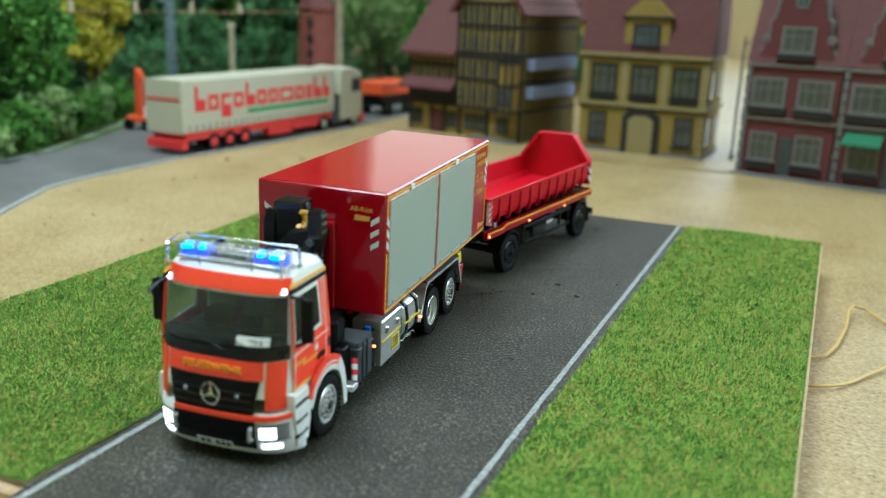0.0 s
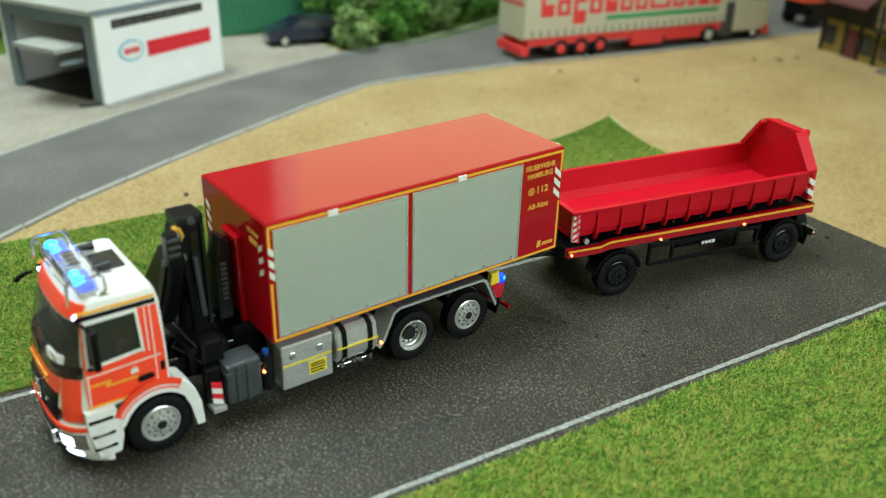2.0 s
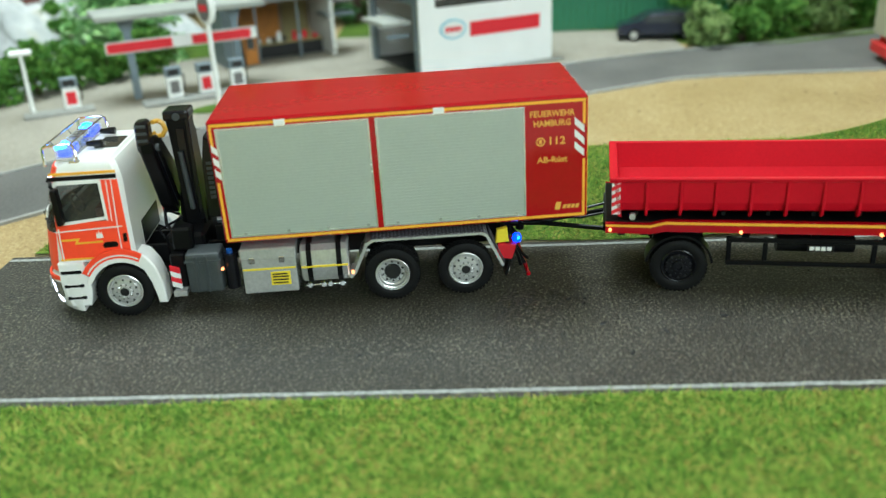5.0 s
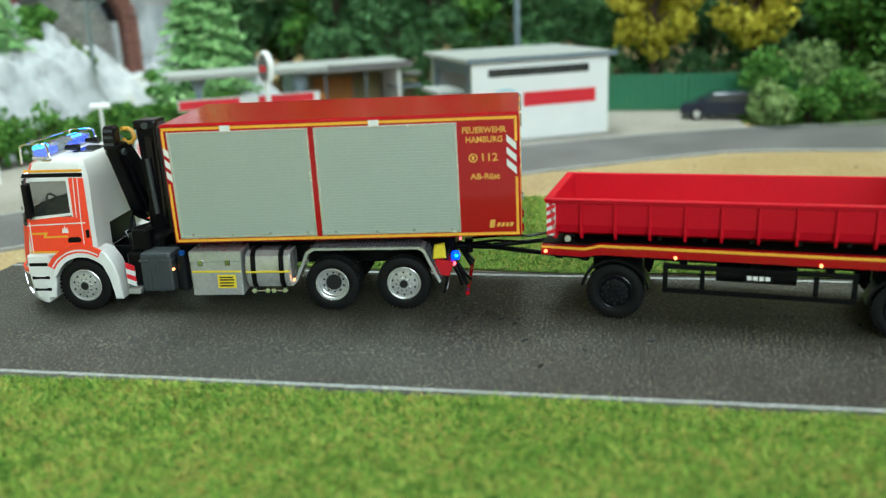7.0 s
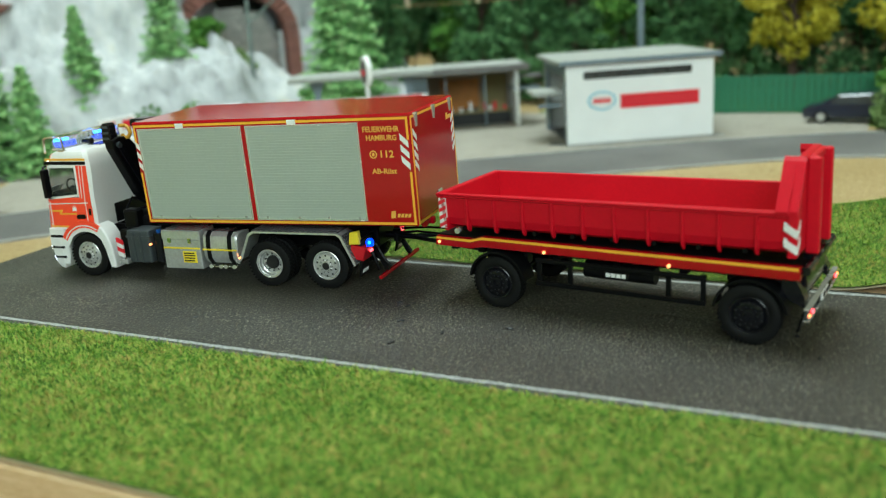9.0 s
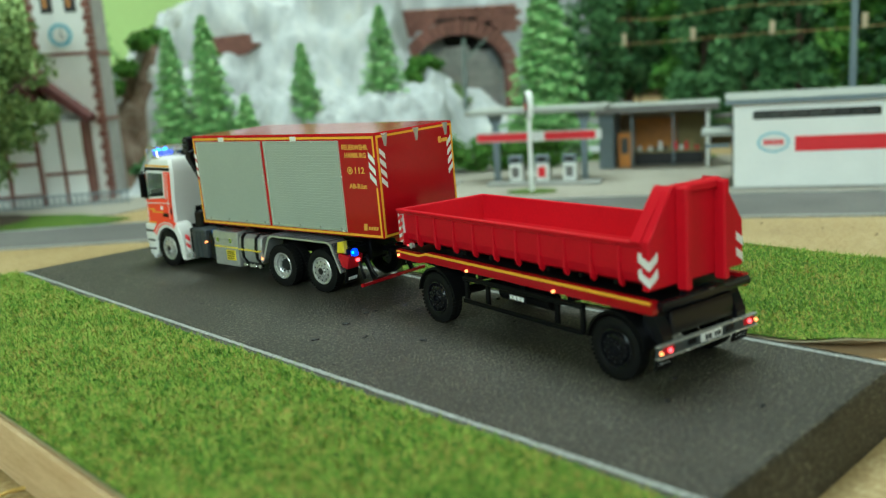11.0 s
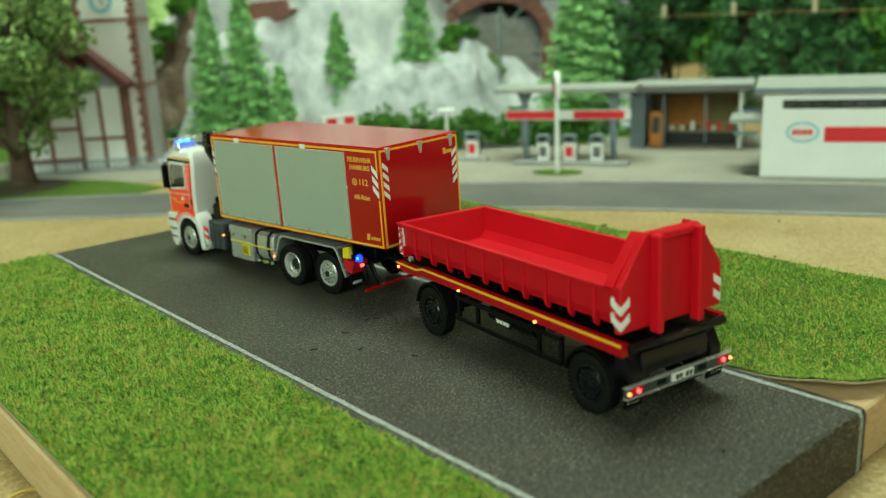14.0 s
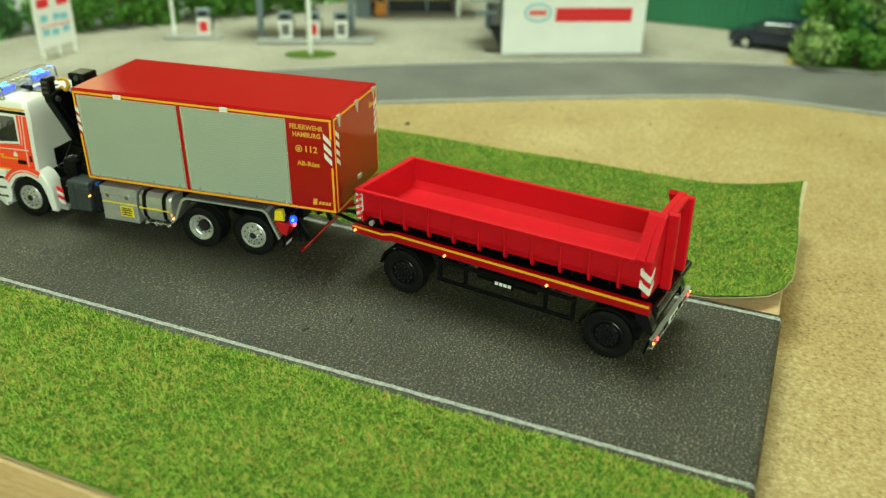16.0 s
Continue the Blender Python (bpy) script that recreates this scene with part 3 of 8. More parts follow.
def grass_mat(name, x0, x1, y0, y1, height, seed, density, label, end=None):
    bm = B()
    us, vs = span(x0, x1, 40), span(0, 1, 70)

    def sheet(drop, wide=0.0):
        def f(x, v):
            rim = wide * (1 + 4 * min(1, max(0, -(x + 128) / 14)) + 3 * min(1, max(0, (x + 74) / 5)))
            y = y0 + (float(end(x)) + rim - y0 if end else y1 - y0) * v
            return (x, y, float(height(x, y)) - drop)
        return f
    grid(bm, sheet(0.0), us, vs)
    ob = part(name, bm, GRASS_MAT, smooth=True)
    tagged(ob, label, "grass mat", kind="structure")
    bm = B()
    grid(bm, sheet(0.35, 0.28 if end else 0.0), us, vs)
    r = bmesh.ops.extrude_face_region(bm, geom=bm.faces[:])
    for v in [g for g in r["geom"] if isinstance(g, bmesh.types.BMVert)]:
        v.co.z -= 0.35
    part("backing", bm, MAT_PAPER, ob, "beige paper backing", smooth=True)
    v, f = blades(x0, x1, y0, y1, density, seed, height, end)
    tagged(raw("grass_fibres", v, f, GRASS_FIBRE, ob, "short mixed green and straw coloured fibres"), kind="stuff")
    return ob


grass_mat("grass_near", 2.8, 51.2, -136, 115.5, flat, 5, 15.0, "short green static grass mat beside the road strip")
grass_mat("grass_far", -147.5, -67.6, -132, 118.5, curl, 6, 8.0, "green static grass mat with a curled up corner", mat_end)


# ---------------------------------------------------------------- wheels
def wheel(parent, x, y, z, r, side, name="wheel", rim_mat=None, deep=0.0, width=3.2, holes=10):
    """A tyre with tread blocks and a dished rim; side +1 faces +x. The tyre is the part, the rim its piece."""
    rim_mat = rim_mat or SILVER
    m = Matrix.Translation((x, y, z)) @ Matrix.Rotation(math.pi / 2 * side, 4, "Y")
    bm = B()
    w = width
    lathe(bm, [(r * 0.62, -w), (r * 0.9, -w), (r * 0.985, -w * 0.85), (r, -w * 0.6), (r, -w * 0.1), (r * 0.985, -0.12), (r * 0.93, 0.0), (r * 0.8, 0.1), (r * 0.70, 0.05), (r * 0.62, -0.25), (r * 0.60, -w * 0.8)], 40, m)
    for i in range(40):
        a = 2 * math.pi * (i + 0.5) / 40
        t = m @ Matrix.Rotation(a, 4, "Z") @ Matrix.Translation((r, 0, -w * 0.35))
        for dz in (-w * 0.32, w * 0.22):
            c = bmesh.ops.create_cube(bm, size=1.0)["verts"]
            bmesh.ops.transform(bm, matrix=t @ Matrix.Translation((0.02, 0, dz)) @ Matrix.Diagonal((0.26, 0.55, w * 0.34, 1)), verts=c)
    tyre = part(name, bm, TYRE, parent, "black rubber tyre with block tread", smooth=True)
    bm = B()
    if deep:
        prof = [(r * 0.64, 0.02), (r * 0.62, 0.14), (r * 0.585, 0.10), (r * 0.57, -0.25), (r * 0.53, -0.35), (r * 0.50, -1.1), (r * 0.46, -1.25), (r * 0.43, -1.75), (r * 0.22, -1.8), (r * 0.22, -1.4), (r * 0.14, -1.3), (0, -1.3)]
    else:
        prof = [(r * 0.64, 0.02), (r * 0.61, 0.14), (r * 0.575, 0.06), (r * 0.545, -0.40), (r * 0.52, -0.42), (r * 0.46, 0.1), (r * 0.34, 0.25), (r * 0.24, 0.2), (r * 0.22, 0.5), (r * 0.13, 0.55), (r * 0.12, 0.1), (0, 0.1)]
    lathe(bm, prof, 32, m)
    rim = part("rim", bm, rim_mat, tyre, "dished silver wheel rim" if rim_mat is SILVER else "black wheel rim", smooth=True)
    bm = B()
    for i in range(holes):
        a = 2 * math.pi * i / holes
        rr = r * 0.385 if deep else r * 0.44
        p = Vector((rr * math.cos(a), rr * math.sin(a), -1.78 if deep else 0.12))
        rod(bm, m @ p, m @ (p + Vector((0, 0, 0.12))), 0.26, seg=8)
    for i in range(holes):
        a = 2 * math.pi * (i + 0.5) / holes
        p = Vector((r * 0.285 * math.cos(a), r * 0.285 * math.sin(a), -1.2 if deep else 0.2))
        rod(bm, m @ p, m @ (p + Vector((0, 0, 0.25))), 0.13, seg=6)
    part("hub_ring", bm, DARK, tyre)
    if rim_mat is SILVER:
        h0 = -1.78 if deep else 0.5
        part("hub_cap", rod(B(), m @ Vector((0, 0, h0)), m @ Vector((0, 0, h0 + (0.6 if deep else 0.16))), r * (0.31 if deep else 0.17), r * (0.27 if deep else 0.14), seg=18), DARK, tyre, "dark hub centre")
        if not deep:
            bm = B()
            for i in range(10):
                a = 2 * math.pi * (i + 0.5) / 10
                p = Vector((r * 0.25 * math.cos(a), r * 0.25 * math.sin(a), 0.2))
                rod(bm, m @ p, m @ (p + Vector((0, 0, 0.42))), 0.2, 0.15, seg=6)
            part("wheel_nuts", bm, CHROME, tyre, "small chrome wheel nuts")
    return tyre


# ---------------------------------------------------------------- the fire truck
TR = (-47.0, -71.5, 0.6, 5.55)
truck = thing("fire_truck", *TR, "orange and white fire department roll-off carrier truck with lit blue lamps", "truck")


def cab_front(x, z):
    """The curved front of the cab, back in y as x nears the corners and z the roof."""
    pts = [(2.5, -36.9), (5, -37.7), (9, -38.0), (13, -37.8), (17, -37.2), (20, -36.8), (27, -35.7), (31, -34.9), (33, -33.9), (34.4, -31.5)]
    y = pts[-1][1]
    for (z0, y0), (z1, y1) in zip(pts[:-1], pts[1:]):
        if z <= z1:
            y = y0 + (y1 - y0) * max(0.0, (z - z0) / (z1 - z0))
            break
    bow = 2.4 if z < 20 else max(1.2, 2.4 - 0.12 * (z - 20))
    return y - bow + 0.9 * (x / 14.0) ** 2 + (1.9 + bow) * (abs(x) / 14.0) ** 6


def cab_half(z):
    return 14.0 if z < 20 else 14.0 - 0.75 * (z - 20) / 11 if z < 31 else 13.25 - 0.9 * ((z - 31) / 3.4) ** 2


def loft(levels, rear, ends=True, push=0.0, openings=()):
    """Horizontal rings of the cab, stacked."""
    bm, rings = B(), []
    for z in levels:
        w = cab_half(z) + push
        xs = [w * s for s in (-1, -0.985, -0.94, -0.85, -0.7, -0.45, -0.2, 0, 0.2, 0.45, 0.7, 0.85, 0.94, 0.985, 1)]
        ring = [(x, cab_front(x, z) - push, z) for x in xs]
        rr = rear(z)
        ring = [(w, rr - 1.0, z)] + [(w, -24.4, z)] + ring[::-1] + [(-w, -24.4, z), (-w, rr - 1.0, z), (-w + 1.0, rr, z), (w - 1.0, rr, z)]
        rings.append([bm.verts.new(p) for p in ring])
    for a, b in zip(rings[:-1], rings[1:]):
        n = len(a)
        glazed = a[0].co.z > 19.9 and b[0].co.z < 30.1
        for i in range(n):
            if not (glazed and i in openings):
                bm.faces.new((a[i], a[(i + 1) % n], b[(i + 1) % n], b[i]))
    if ends:
        bm.faces.new(rings[0][::-1])
        bm.faces.new(rings[-1])
    return bm


cab = part("cab", loft([12.4, 13, 15, 17, 20, 24, 27, 30, 31, 32, 33, 33.8, 34.3], lambda z: -19.9 if z < 29 else -19.9 - 1.2 * ((z - 29) / 5.3) ** 2, openings={1, 16, *range(4, 14)}), WHITE, truck, "white cab shell", smooth=True)
bm = B()
box(bm, -11.3, 11.3, -30.5, -21.6, 34.0, 34.8, 0.4)
part("roof_panel", bm, WHITE, cab, "raised white roof")
part("roof_hatch", box(B(), -5.2, 3.6, -27.4, -22.4, 34.7, 35.0, 0.2), TINT, cab, "dark roof hatch")
part("rear_recess", box(B(), -8.5, 5.5, -20.1, -19.75, 12.6, 17.6, 0.15), BLACK, cab, "dark recess low on the rear wall")


def front_patch(x0, x1, z0, z1, off, nx=24, nz=6, edge=None):
    """A sheet that follows the cab's front, lifted by off, with a thin rim."""
    bm = B()
    def f(u, z):
        if edge:
            lo, hi = edge(z)
            x = lo + (hi - lo) * u
        else:
            x = x0 + (x1 - x0) * u
        return (x, cab_front(x, z) - off, z)
    grid(bm, f, span(0, 1, nx), span(z0, z1, nz))
    r = bmesh.ops.extrude_face_region(bm, geom=bm.faces[:])
    for v in [g for g in r["geom"] if isinstance(g, bmesh.types.BMVert)]:
        v.co.y += off + 0.15
    return bm


screen = part("windscreen", front_patch(0, 0, 20.6, 30.6, 0.10, edge=lambda z: (-13.55 + 0.06 * (z - 20), 13.55 - 0.06 * (z - 20))), CAB_GLASS, cab, "large tinted windscreen", smooth=True)
# inside the cab
part("cab_floor", box(B(), -13.2, 13.2, -36.0, -21.0, 18.9, 19.4), DARK_GREY, cab)
part("rear_lining", box(B(), -12.7, 12.7, -21.3, -21.0, 19.4, 30.0), DARK_GREY, cab, "dark grey cab lining")
part("roof_lining", box(B(), -12.4, 12.4, -34.0, -21.3, 30.2, 30.5), DARK_GREY, cab)
part("dashboard", prism(B(), [(-37.0, 19.4), (-33.2, 19.4), (-33.0, 20.8), (-34.4, 21.6), (-36.6, 20.6)], "x", -12.4, 12.4, bevel=0.2), BLACK, cab, "black dashboard")
for x in (-6.6, 6.6):
    seat = part("seat", box(B(), x - 3.2, x + 3.2, -28.0, -23.4, 19.4, 22.2, 0.6, 2), SEAT, cab, "dark red seat", smooth=True)
    part("seat_back", box(B(), x - 3.0, x + 3.0, -24.0, -22.4, 22.0, 27.4, 0.6, 2), SEAT, seat, smooth=True)
    part("headrest", box(B(), x - 1.6, x + 1.6, -23.8, -22.6, 27.6, 29.4, 0.4, 2), SEAT, seat, smooth=True)
part("steering_wheel", tube(B(), [(6.6 + 2.2 * math.cos(a), -32.2 - 0.9 * math.sin(a), 22.6 + 2.0 * math.sin(a)) for a in span(0, 2 * math.pi, 20)], 0.25, 6), BLACK, cab, smooth=True)
part("windscreen_base", front_patch(-13.4, 13.4, 18.7, 20.7, 0.14), BLACK_GLOSS, cab, "black strip below the windscreen", smooth=True)
part("sun_visor_band", front_patch(-12.7, 12.7, 30.7, 33.1, 0.16), ORANGE, cab, "orange band above the windscreen", smooth=True)
part("front_band", front_patch(-9.9, 9.9, 15.4, 18.7, 0.12), ORANGE, cab, "orange bonnet band", smooth=True)
part("grille", front_patch(0, 0, 9.4, 15.3, 0.22, edge=lambda z: (-9.4 + 0.22 * (15.3 - z), 9.4 - 0.22 * (15.3 - z))), BLACK, cab, "black radiator grille", smooth=True)
for z in (10.6, 11.9, 13.2):
    part("grille_bar", front_patch(-8.2, 8.2, z, z + 0.35, 0.42, nz=1), BLACK_GLOSS, cab)
for s in (-1, 1):
    part("corner_panel", front_patch(s * 10.3, s * 13.2, 10.4, 18.6, 0.12, nx=8), ORANGE, cab, "orange corner panel", smooth=True)
    part("corner_lamp", rod(B(), (s * 12.0, cab_front(12, 31.3) - 0.1, 31.2), (s * 12.0, cab_front(12, 31.3) - 0.9, 31.1), 0.45, 0.3), HEAD_ON, cab, "small lit corner lamp")
for x in (-5.4, 5.4):
    part("grille_lamp", rod(B(), (x, cab_front(x, 12.8) - 0.3, 12.8), (x, cab_front(x, 12.8) - 0.7, 12.8), 0.45, 0.3), CLEAR, cab, "small clear grille lamp", smooth=True)
bm = B()
face = Matrix.Translation((0, -40.55, 12.6)) @ Matrix.Rotation(math.pi / 2, 4, "X")
lathe(bm, [(2.0, 0), (2.05, 0.2), (1.9, 0.34), (1.72, 0.3), (1.7, 0.05)], 32, face)
for k in range(3):
    a = math.pi / 2 + k * 2 * math.pi / 3
    tip, l_, r_ = [(q * math.cos(w), q * math.sin(w)) for q, w in ((1.78, a), (0.36, a + 1.05), (0.36, a - 1.05))]
    v = [bm.verts.new(face @ Vector((*p, 0.12))) for p in (tip, l_, (0, 0), r_)]
    mid = bm.verts.new(face @ Vector((0, 0, 0.4)))
    for p, q in ((v[0], v[1]), (v[3], v[0])):
        bm.faces.new((p, q, mid))
badge = part("badge", bm, CHROME, cab, "round chrome badge", smooth=True)
part("badge_disc", lathe(B(), [(1.75, 0.0), (1.75, 0.06), (0, 0.06)], 28, face), BLACK_GLOSS, badge)
lettering("front_lettering", "FEUERWEHR", 1.9, YELLOW, cab, FACE_FRONT, 0, -39.85, 17.0, wide=1.15, depth=0.16)
sign = part("dash_sign", front_patch(4.6, 10.6, 20.9, 22.5, 0.20, nx=4, nz=1), DECAL_WHITE, cab, "white dashboard sign")
lettering("sign_lettering", "WLF E", 1.3, BLACK, sign, FACE_FRONT, 8.0, cab_front(8, 21.7) - 0.22, 21.7, depth=0.06)
bm = B()
tube(bm, [(2, cab_front(2, 20) - 0.3, 20), (-5, cab_front(-5, 22) - 0.3, 22.4)], 0.12)
tube(bm, [(9, cab_front(9, 20) - 0.3, 20), (2, cab_front(2, 22) - 0.3, 22.4)], 0.12)
part("wiper", bm, BLACK, cab)

# bumper, headlamps and steps
def bump_front(x, z):
    return cab_front(x, z) - 0.35

bm, rings = B(), []
for z, pull in ((1.7, 0.9), (2.3, 0.2), (5, 0), (8, 0), (9.2, 0.25), (9.8, 0.7)):
    w = 14.25
    xs = [w * s for s in (-1, -0.985, -0.94, -0.85, -0.7, -0.45, -0.2, 0, 0.2, 0.45, 0.7, 0.85, 0.94, 0.985, 1)]
    ring = [(x, bump_front(x, z) + pull, z) for x in xs] + [(w, -32.5, z), (-w, -32.5, z)]
    rings.append([bm.verts.new(p) for p in ring])
for a, b in zip(rings[:-1], rings[1:]):
    for i in range(len(a)):
        j = (i + 1) % len(a)
        bm.faces.new((a[i], a[j], b[j], b[i]))
bm.faces.new(rings[0][::-1])
bm.faces.new(rings[-1])
bumper = part("bumper", bm, WHITE, truck, "white front bumper", smooth=True)


def bump_patch(x0, x1, z0, z1, off, nx=12, nz=3):
    bm = B()
    grid(bm, lambda u, z: (x0 + (x1 - x0) * u, bump_front(x0 + (x1 - x0) * u, z) - off, z), span(0, 1, nx), span(z0, z1, nz))
    r = bmesh.ops.extrude_face_region(bm, geom=bm.faces[:])
    for v in [g for g in r["geom"] if isinstance(g, bmesh.types.BMVert)]:
        v.co.y += off + 0.3
    return bm


part("lower_grille", bump_patch(-8.2, 8.2, 3.2, 8.6, 0.12), BLACK, bumper, "black lower grille")
part("bumper_stripe", bump_patch(-8.0, 13.7, 8.8, 9.6, 0.2, nx=20), ORANGE, bumper)
part("number_plate", bump_patch(-3.6, 3.6, 2.9, 4.1, 0.3, nx=4, nz=1), DECAL_WHITE, bumper, "white number plate")
for i, x in enumerate((-2.8, -1.6, 0.3, 1.4, 2.5)):
    part("plate_bar", bump_patch(x, x + 0.8, 3.1, 3.9, 0.36, nx=1, nz=1), DARK, bumper)
for s in (-1, 1):
    lamp = part("headlamp", bump_patch(min(s * 8.6, s * 13.3), max(s * 8.6, s * 13.3), 4.8, 8.3, 0.12), CHROME, bumper, "headlamp with chrome reflector", smooth=True)
    part("bulb", bump_patch(min(s * 9.0, s * 11.6), max(s * 9.0, s * 11.6), 5.4, 7.5, 0.2), HEAD_ON, lamp, "lit white bulb", smooth=True)
    part("fog_lamp", bump_patch(min(s * 9.2, s * 12.2), max(s * 9.2, s * 12.2), 3.3, 4.2, 0.14), HEAD_ON, bumper, "lit fog lamp")
    bm = B()
    tube(bm, [(s * 7.6, -39.6, 7.6), (s * 7.6, -41.0, 7.4), (s * 7.6, -41.0, 5.4), (s * 7.6, -39.6, 5.2)], 0.4)
    part("tow_eye", bm, SILVER, bumper)
    # step block below the door, with three dark treads
    st = part("step_panel", prism(B(), [(-35.2, 2.7), (-31.0, 2.7), (-30.2, 6), (-30.2, 9.5), (-31, 12.6), (-36.3, 12.6), (-36.3, 9)], "x", *sorted((s * 9.5, s * 14.15)), bevel=0.25), WHITE, truck, "white step panel")
    for z in (4.4, 7.2, 10.2):
        part("tread", box(B(), *sorted((s * 13.4, s * 14.3)), -35.4 - 0.06 * z, -31.6, z, z + 0.75, 0.15), BLACK, st, "dark step recess")
    # doors
    x0, x1 = sorted((s * 13.9, s * 14.12))

    def skin(outline, off, material, name, parent, label="", thick=0.25):
        """A sheet on the cab's side that leans with it."""
        bm = B()
        prism(bm, outline, "x", 0, thick)
        bmesh.ops.bisect_plane(bm, geom=bm.verts[:] + bm.edges[:] + bm.faces[:], plane_co=(0, 0, 20), plane_no=(0, 0, 1))
        for v in bm.verts:
            t = v.co.x
            v.co.x = s * (cab_half(v.co.z) - thick + off + t)
        return part(name, bm, material, parent, label)

    door = skin([(-35.2, 12.9), (-20.7, 12.9), (-20.6, 16), (-20.6, 20.5), (-34.95, 20.5), (-35.2, 18)], 0.10, ORANGE, "door", truck, "orange cab door")
    skin([(-24.0, 20.5), (-20.6, 20.5), (-20.8, 30.2), (-24.2, 30.4)], 0.10, ORANGE, "door_pillar", door)
    skin([(-34.95, 20.5), (-34.2, 20.5), (-33.7, 30.4), (-34.3, 30.4)], 0.10, ORANGE, "door_post", door)
    skin([(-34.2, 29.3), (-34.1, 30.35), (-24.3, 30.35), (-24.3, 29.4)], 0.12, WHITE, "window_surround", door, "white strip over the window")
    skin([(-34.6, 20.5), (-34.1, 20.5), (-33.6, 29.3), (-34.1, 29.3)], 0.14, WHITE, "window_surround", door)
    skin([(-34.6, 20.5), (-34.5, 20.0), (-24.0, 20.9), (-24.2, 21.5)], 0.14, WHITE, "window_surround", door)
    skin([(-24.6, 21.3), (-24.1, 21.0), (-24.3, 29.6), (-24.8, 29.4)], 0.14, WHITE, "window_surround", door)
    skin([(-34.2, 20.3), (-33.7, 29.4), (-24.3, 29.5), (-24.1, 20.6)], -0.05, CAB_GLASS, "door_window", door, "tinted door window", thick=0.12)
    skin([(-35.2, 30.7), (-20.9, 30.7), (-20.9, 31.5), (-34.7, 31.5)], 0.10, BLACK, "rain_gutter", cab)
    skin([(-34.6, 31.7), (-20.9, 31.7), (-20.9, 32.2), (-34.3, 32.2)], 0.12, YELLOW, "roof_stripe", cab, "yellow stripe")
    skin([(-35.2, 17.0), (-31.5, 17.0), (-31.9, 16.2), (-26, 16.3), (-26, 16.7), (-31.2, 16.6), (-30.6, 17.5), (-35.2, 17.4)], 0.17, YELLOW, "zigzag_stripe", door, "yellow zigzag stripe")
    skin([(-35.5, 12.95), (-27.5, 12.95), (-27.5, 13.35), (-35.5, 13.35)], 0.17, YELLOW, "lower_stripe", door)
    skin([(-35.0, 13.1), (-34.75, 13.1), (-34.5, 19.6), (-34.75, 19.6)], 0.17, DECAL_WHITE, "front_line", door)
    skin([(-23.4, 20.4), (-23.2, 20.4), (-23.0, 30.1), (-23.2, 30.1)], 0.17, DECAL_WHITE, "pillar_line", door)
    skin([(-35.3, 18.9), (-21.4, 19.3), (-21.4, 19.5), (-35.3, 19.1)], 0.17, DECAL_WHITE, "waist_line", door)
    skin([(-22.6, 13.0), (-22.4, 13.0), (-22.0, 30.2), (-22.2, 30.2)], 0.17, DECAL_WHITE, "panel_line", door)
    skin([(-26.0, 15.1), (-23.2, 15.2), (-22.9, 15.8), (-23.4, 16.4), (-25.7, 16.3), (-26.2, 15.7)], 0.18, BLACK, "door_handle", door, "black door handle")
    skin([(-21.7, 16.2), (-20.9, 16.2), (-20.8, 18.0), (-21.6, 18.0)], 0.18, BLACK, "vent", door)
    skin([(-27.2, 17.3), (-27.0, 18.5), (-26.7, 18.1), (-26.5, 18.9), (-26.2, 18.1), (-25.9, 18.6), (-25.7, 17.3)], 0.18, DECAL_WHITE, "crest", door, "white crest")
    # mirror
    bm = B()
    box(bm, *sorted((s * 14.7, s * 17.0)), -33.7, -32.4, 20.8, 29.4, 0.45, 2)
    tube(bm, [(s * 13.2, -34.4, 30.2), (s * 15.2, -33.8, 30.0), (s * 15.8, -33.2, 29)], 0.4)
    tube(bm, [(s * 13.8, -34.4, 20.2), (s * 15.6, -33.2, 20.8)], 0.3)
    part("mirror", bm, BLACK, cab, "black door mirror")
    if s < 0:
        bm = B()
        tube(bm, [(-11.8, -36.0, 31.0), (-12.3, -36.8, 30.8), (-12.6, -37.3, 30.4)], 0.36)
        tube(bm, [(-12.5, -37.2, 30.5), (-12.9, -38.2, 29.7), (-13.1, -39.0, 28.8)], 0.6)
        part("ramp_mirror", bm, BLACK, cab, "black ramp mirror on a bent arm", smooth=True)
    # wheel arch and mudguard
    arc = [(-23.3 + 8.0 * math.cos(a), 5.9 + 7.6 * math.sin(a)) for a in span(math.radians(165), math.radians(-12), 16)]
    inner = [(-23.3 + 6.9 * math.cos(a), 5.9 + 6.5 * math.sin(a)) for a in span(math.radians(-12), math.radians(165), 16)]
    g = part("mudguard", prism(B(), arc + inner, "x", *sorted((s * 9.3, s * 14.35)), bevel=0.2), WHITE, truck, "white wheel arch", smooth=True)
    arc2 = [(-23.3 + 9.4 * math.cos(a), 5.9 + 9.0 * math.sin(a)) for a in span(math.radians(150), math.radians(58), 10)]
    inn2 = [(-23.3 + 7.7 * math.cos(a), 5.9 + 7.3 * math.sin(a)) for a in span(math.radians(58), math.radians(150), 10)]
    part("arch_band", prism(B(), arc2 + inn2, "x", *sorted((s * 13.9, s * 14.5))), ORANGE, g, "orange wheel arch band", smooth=True)
    arc3 = [(-23.3 + 8.4 * math.cos(a), 5.9 + 8.0 * math.sin(a)) for a in span(math.radians(148), math.radians(60), 10)]
    inn3 = [(-23.3 + 8.1 * math.cos(a), 5.9 + 7.7 * math.sin(a)) for a in span(math.radians(60), math.radians(148), 10)]
    part("arch_line", prism(B(), arc3 + inn3, "x", *sorted((s * 14.4, s * 14.56))), DECAL_WHITE, g)
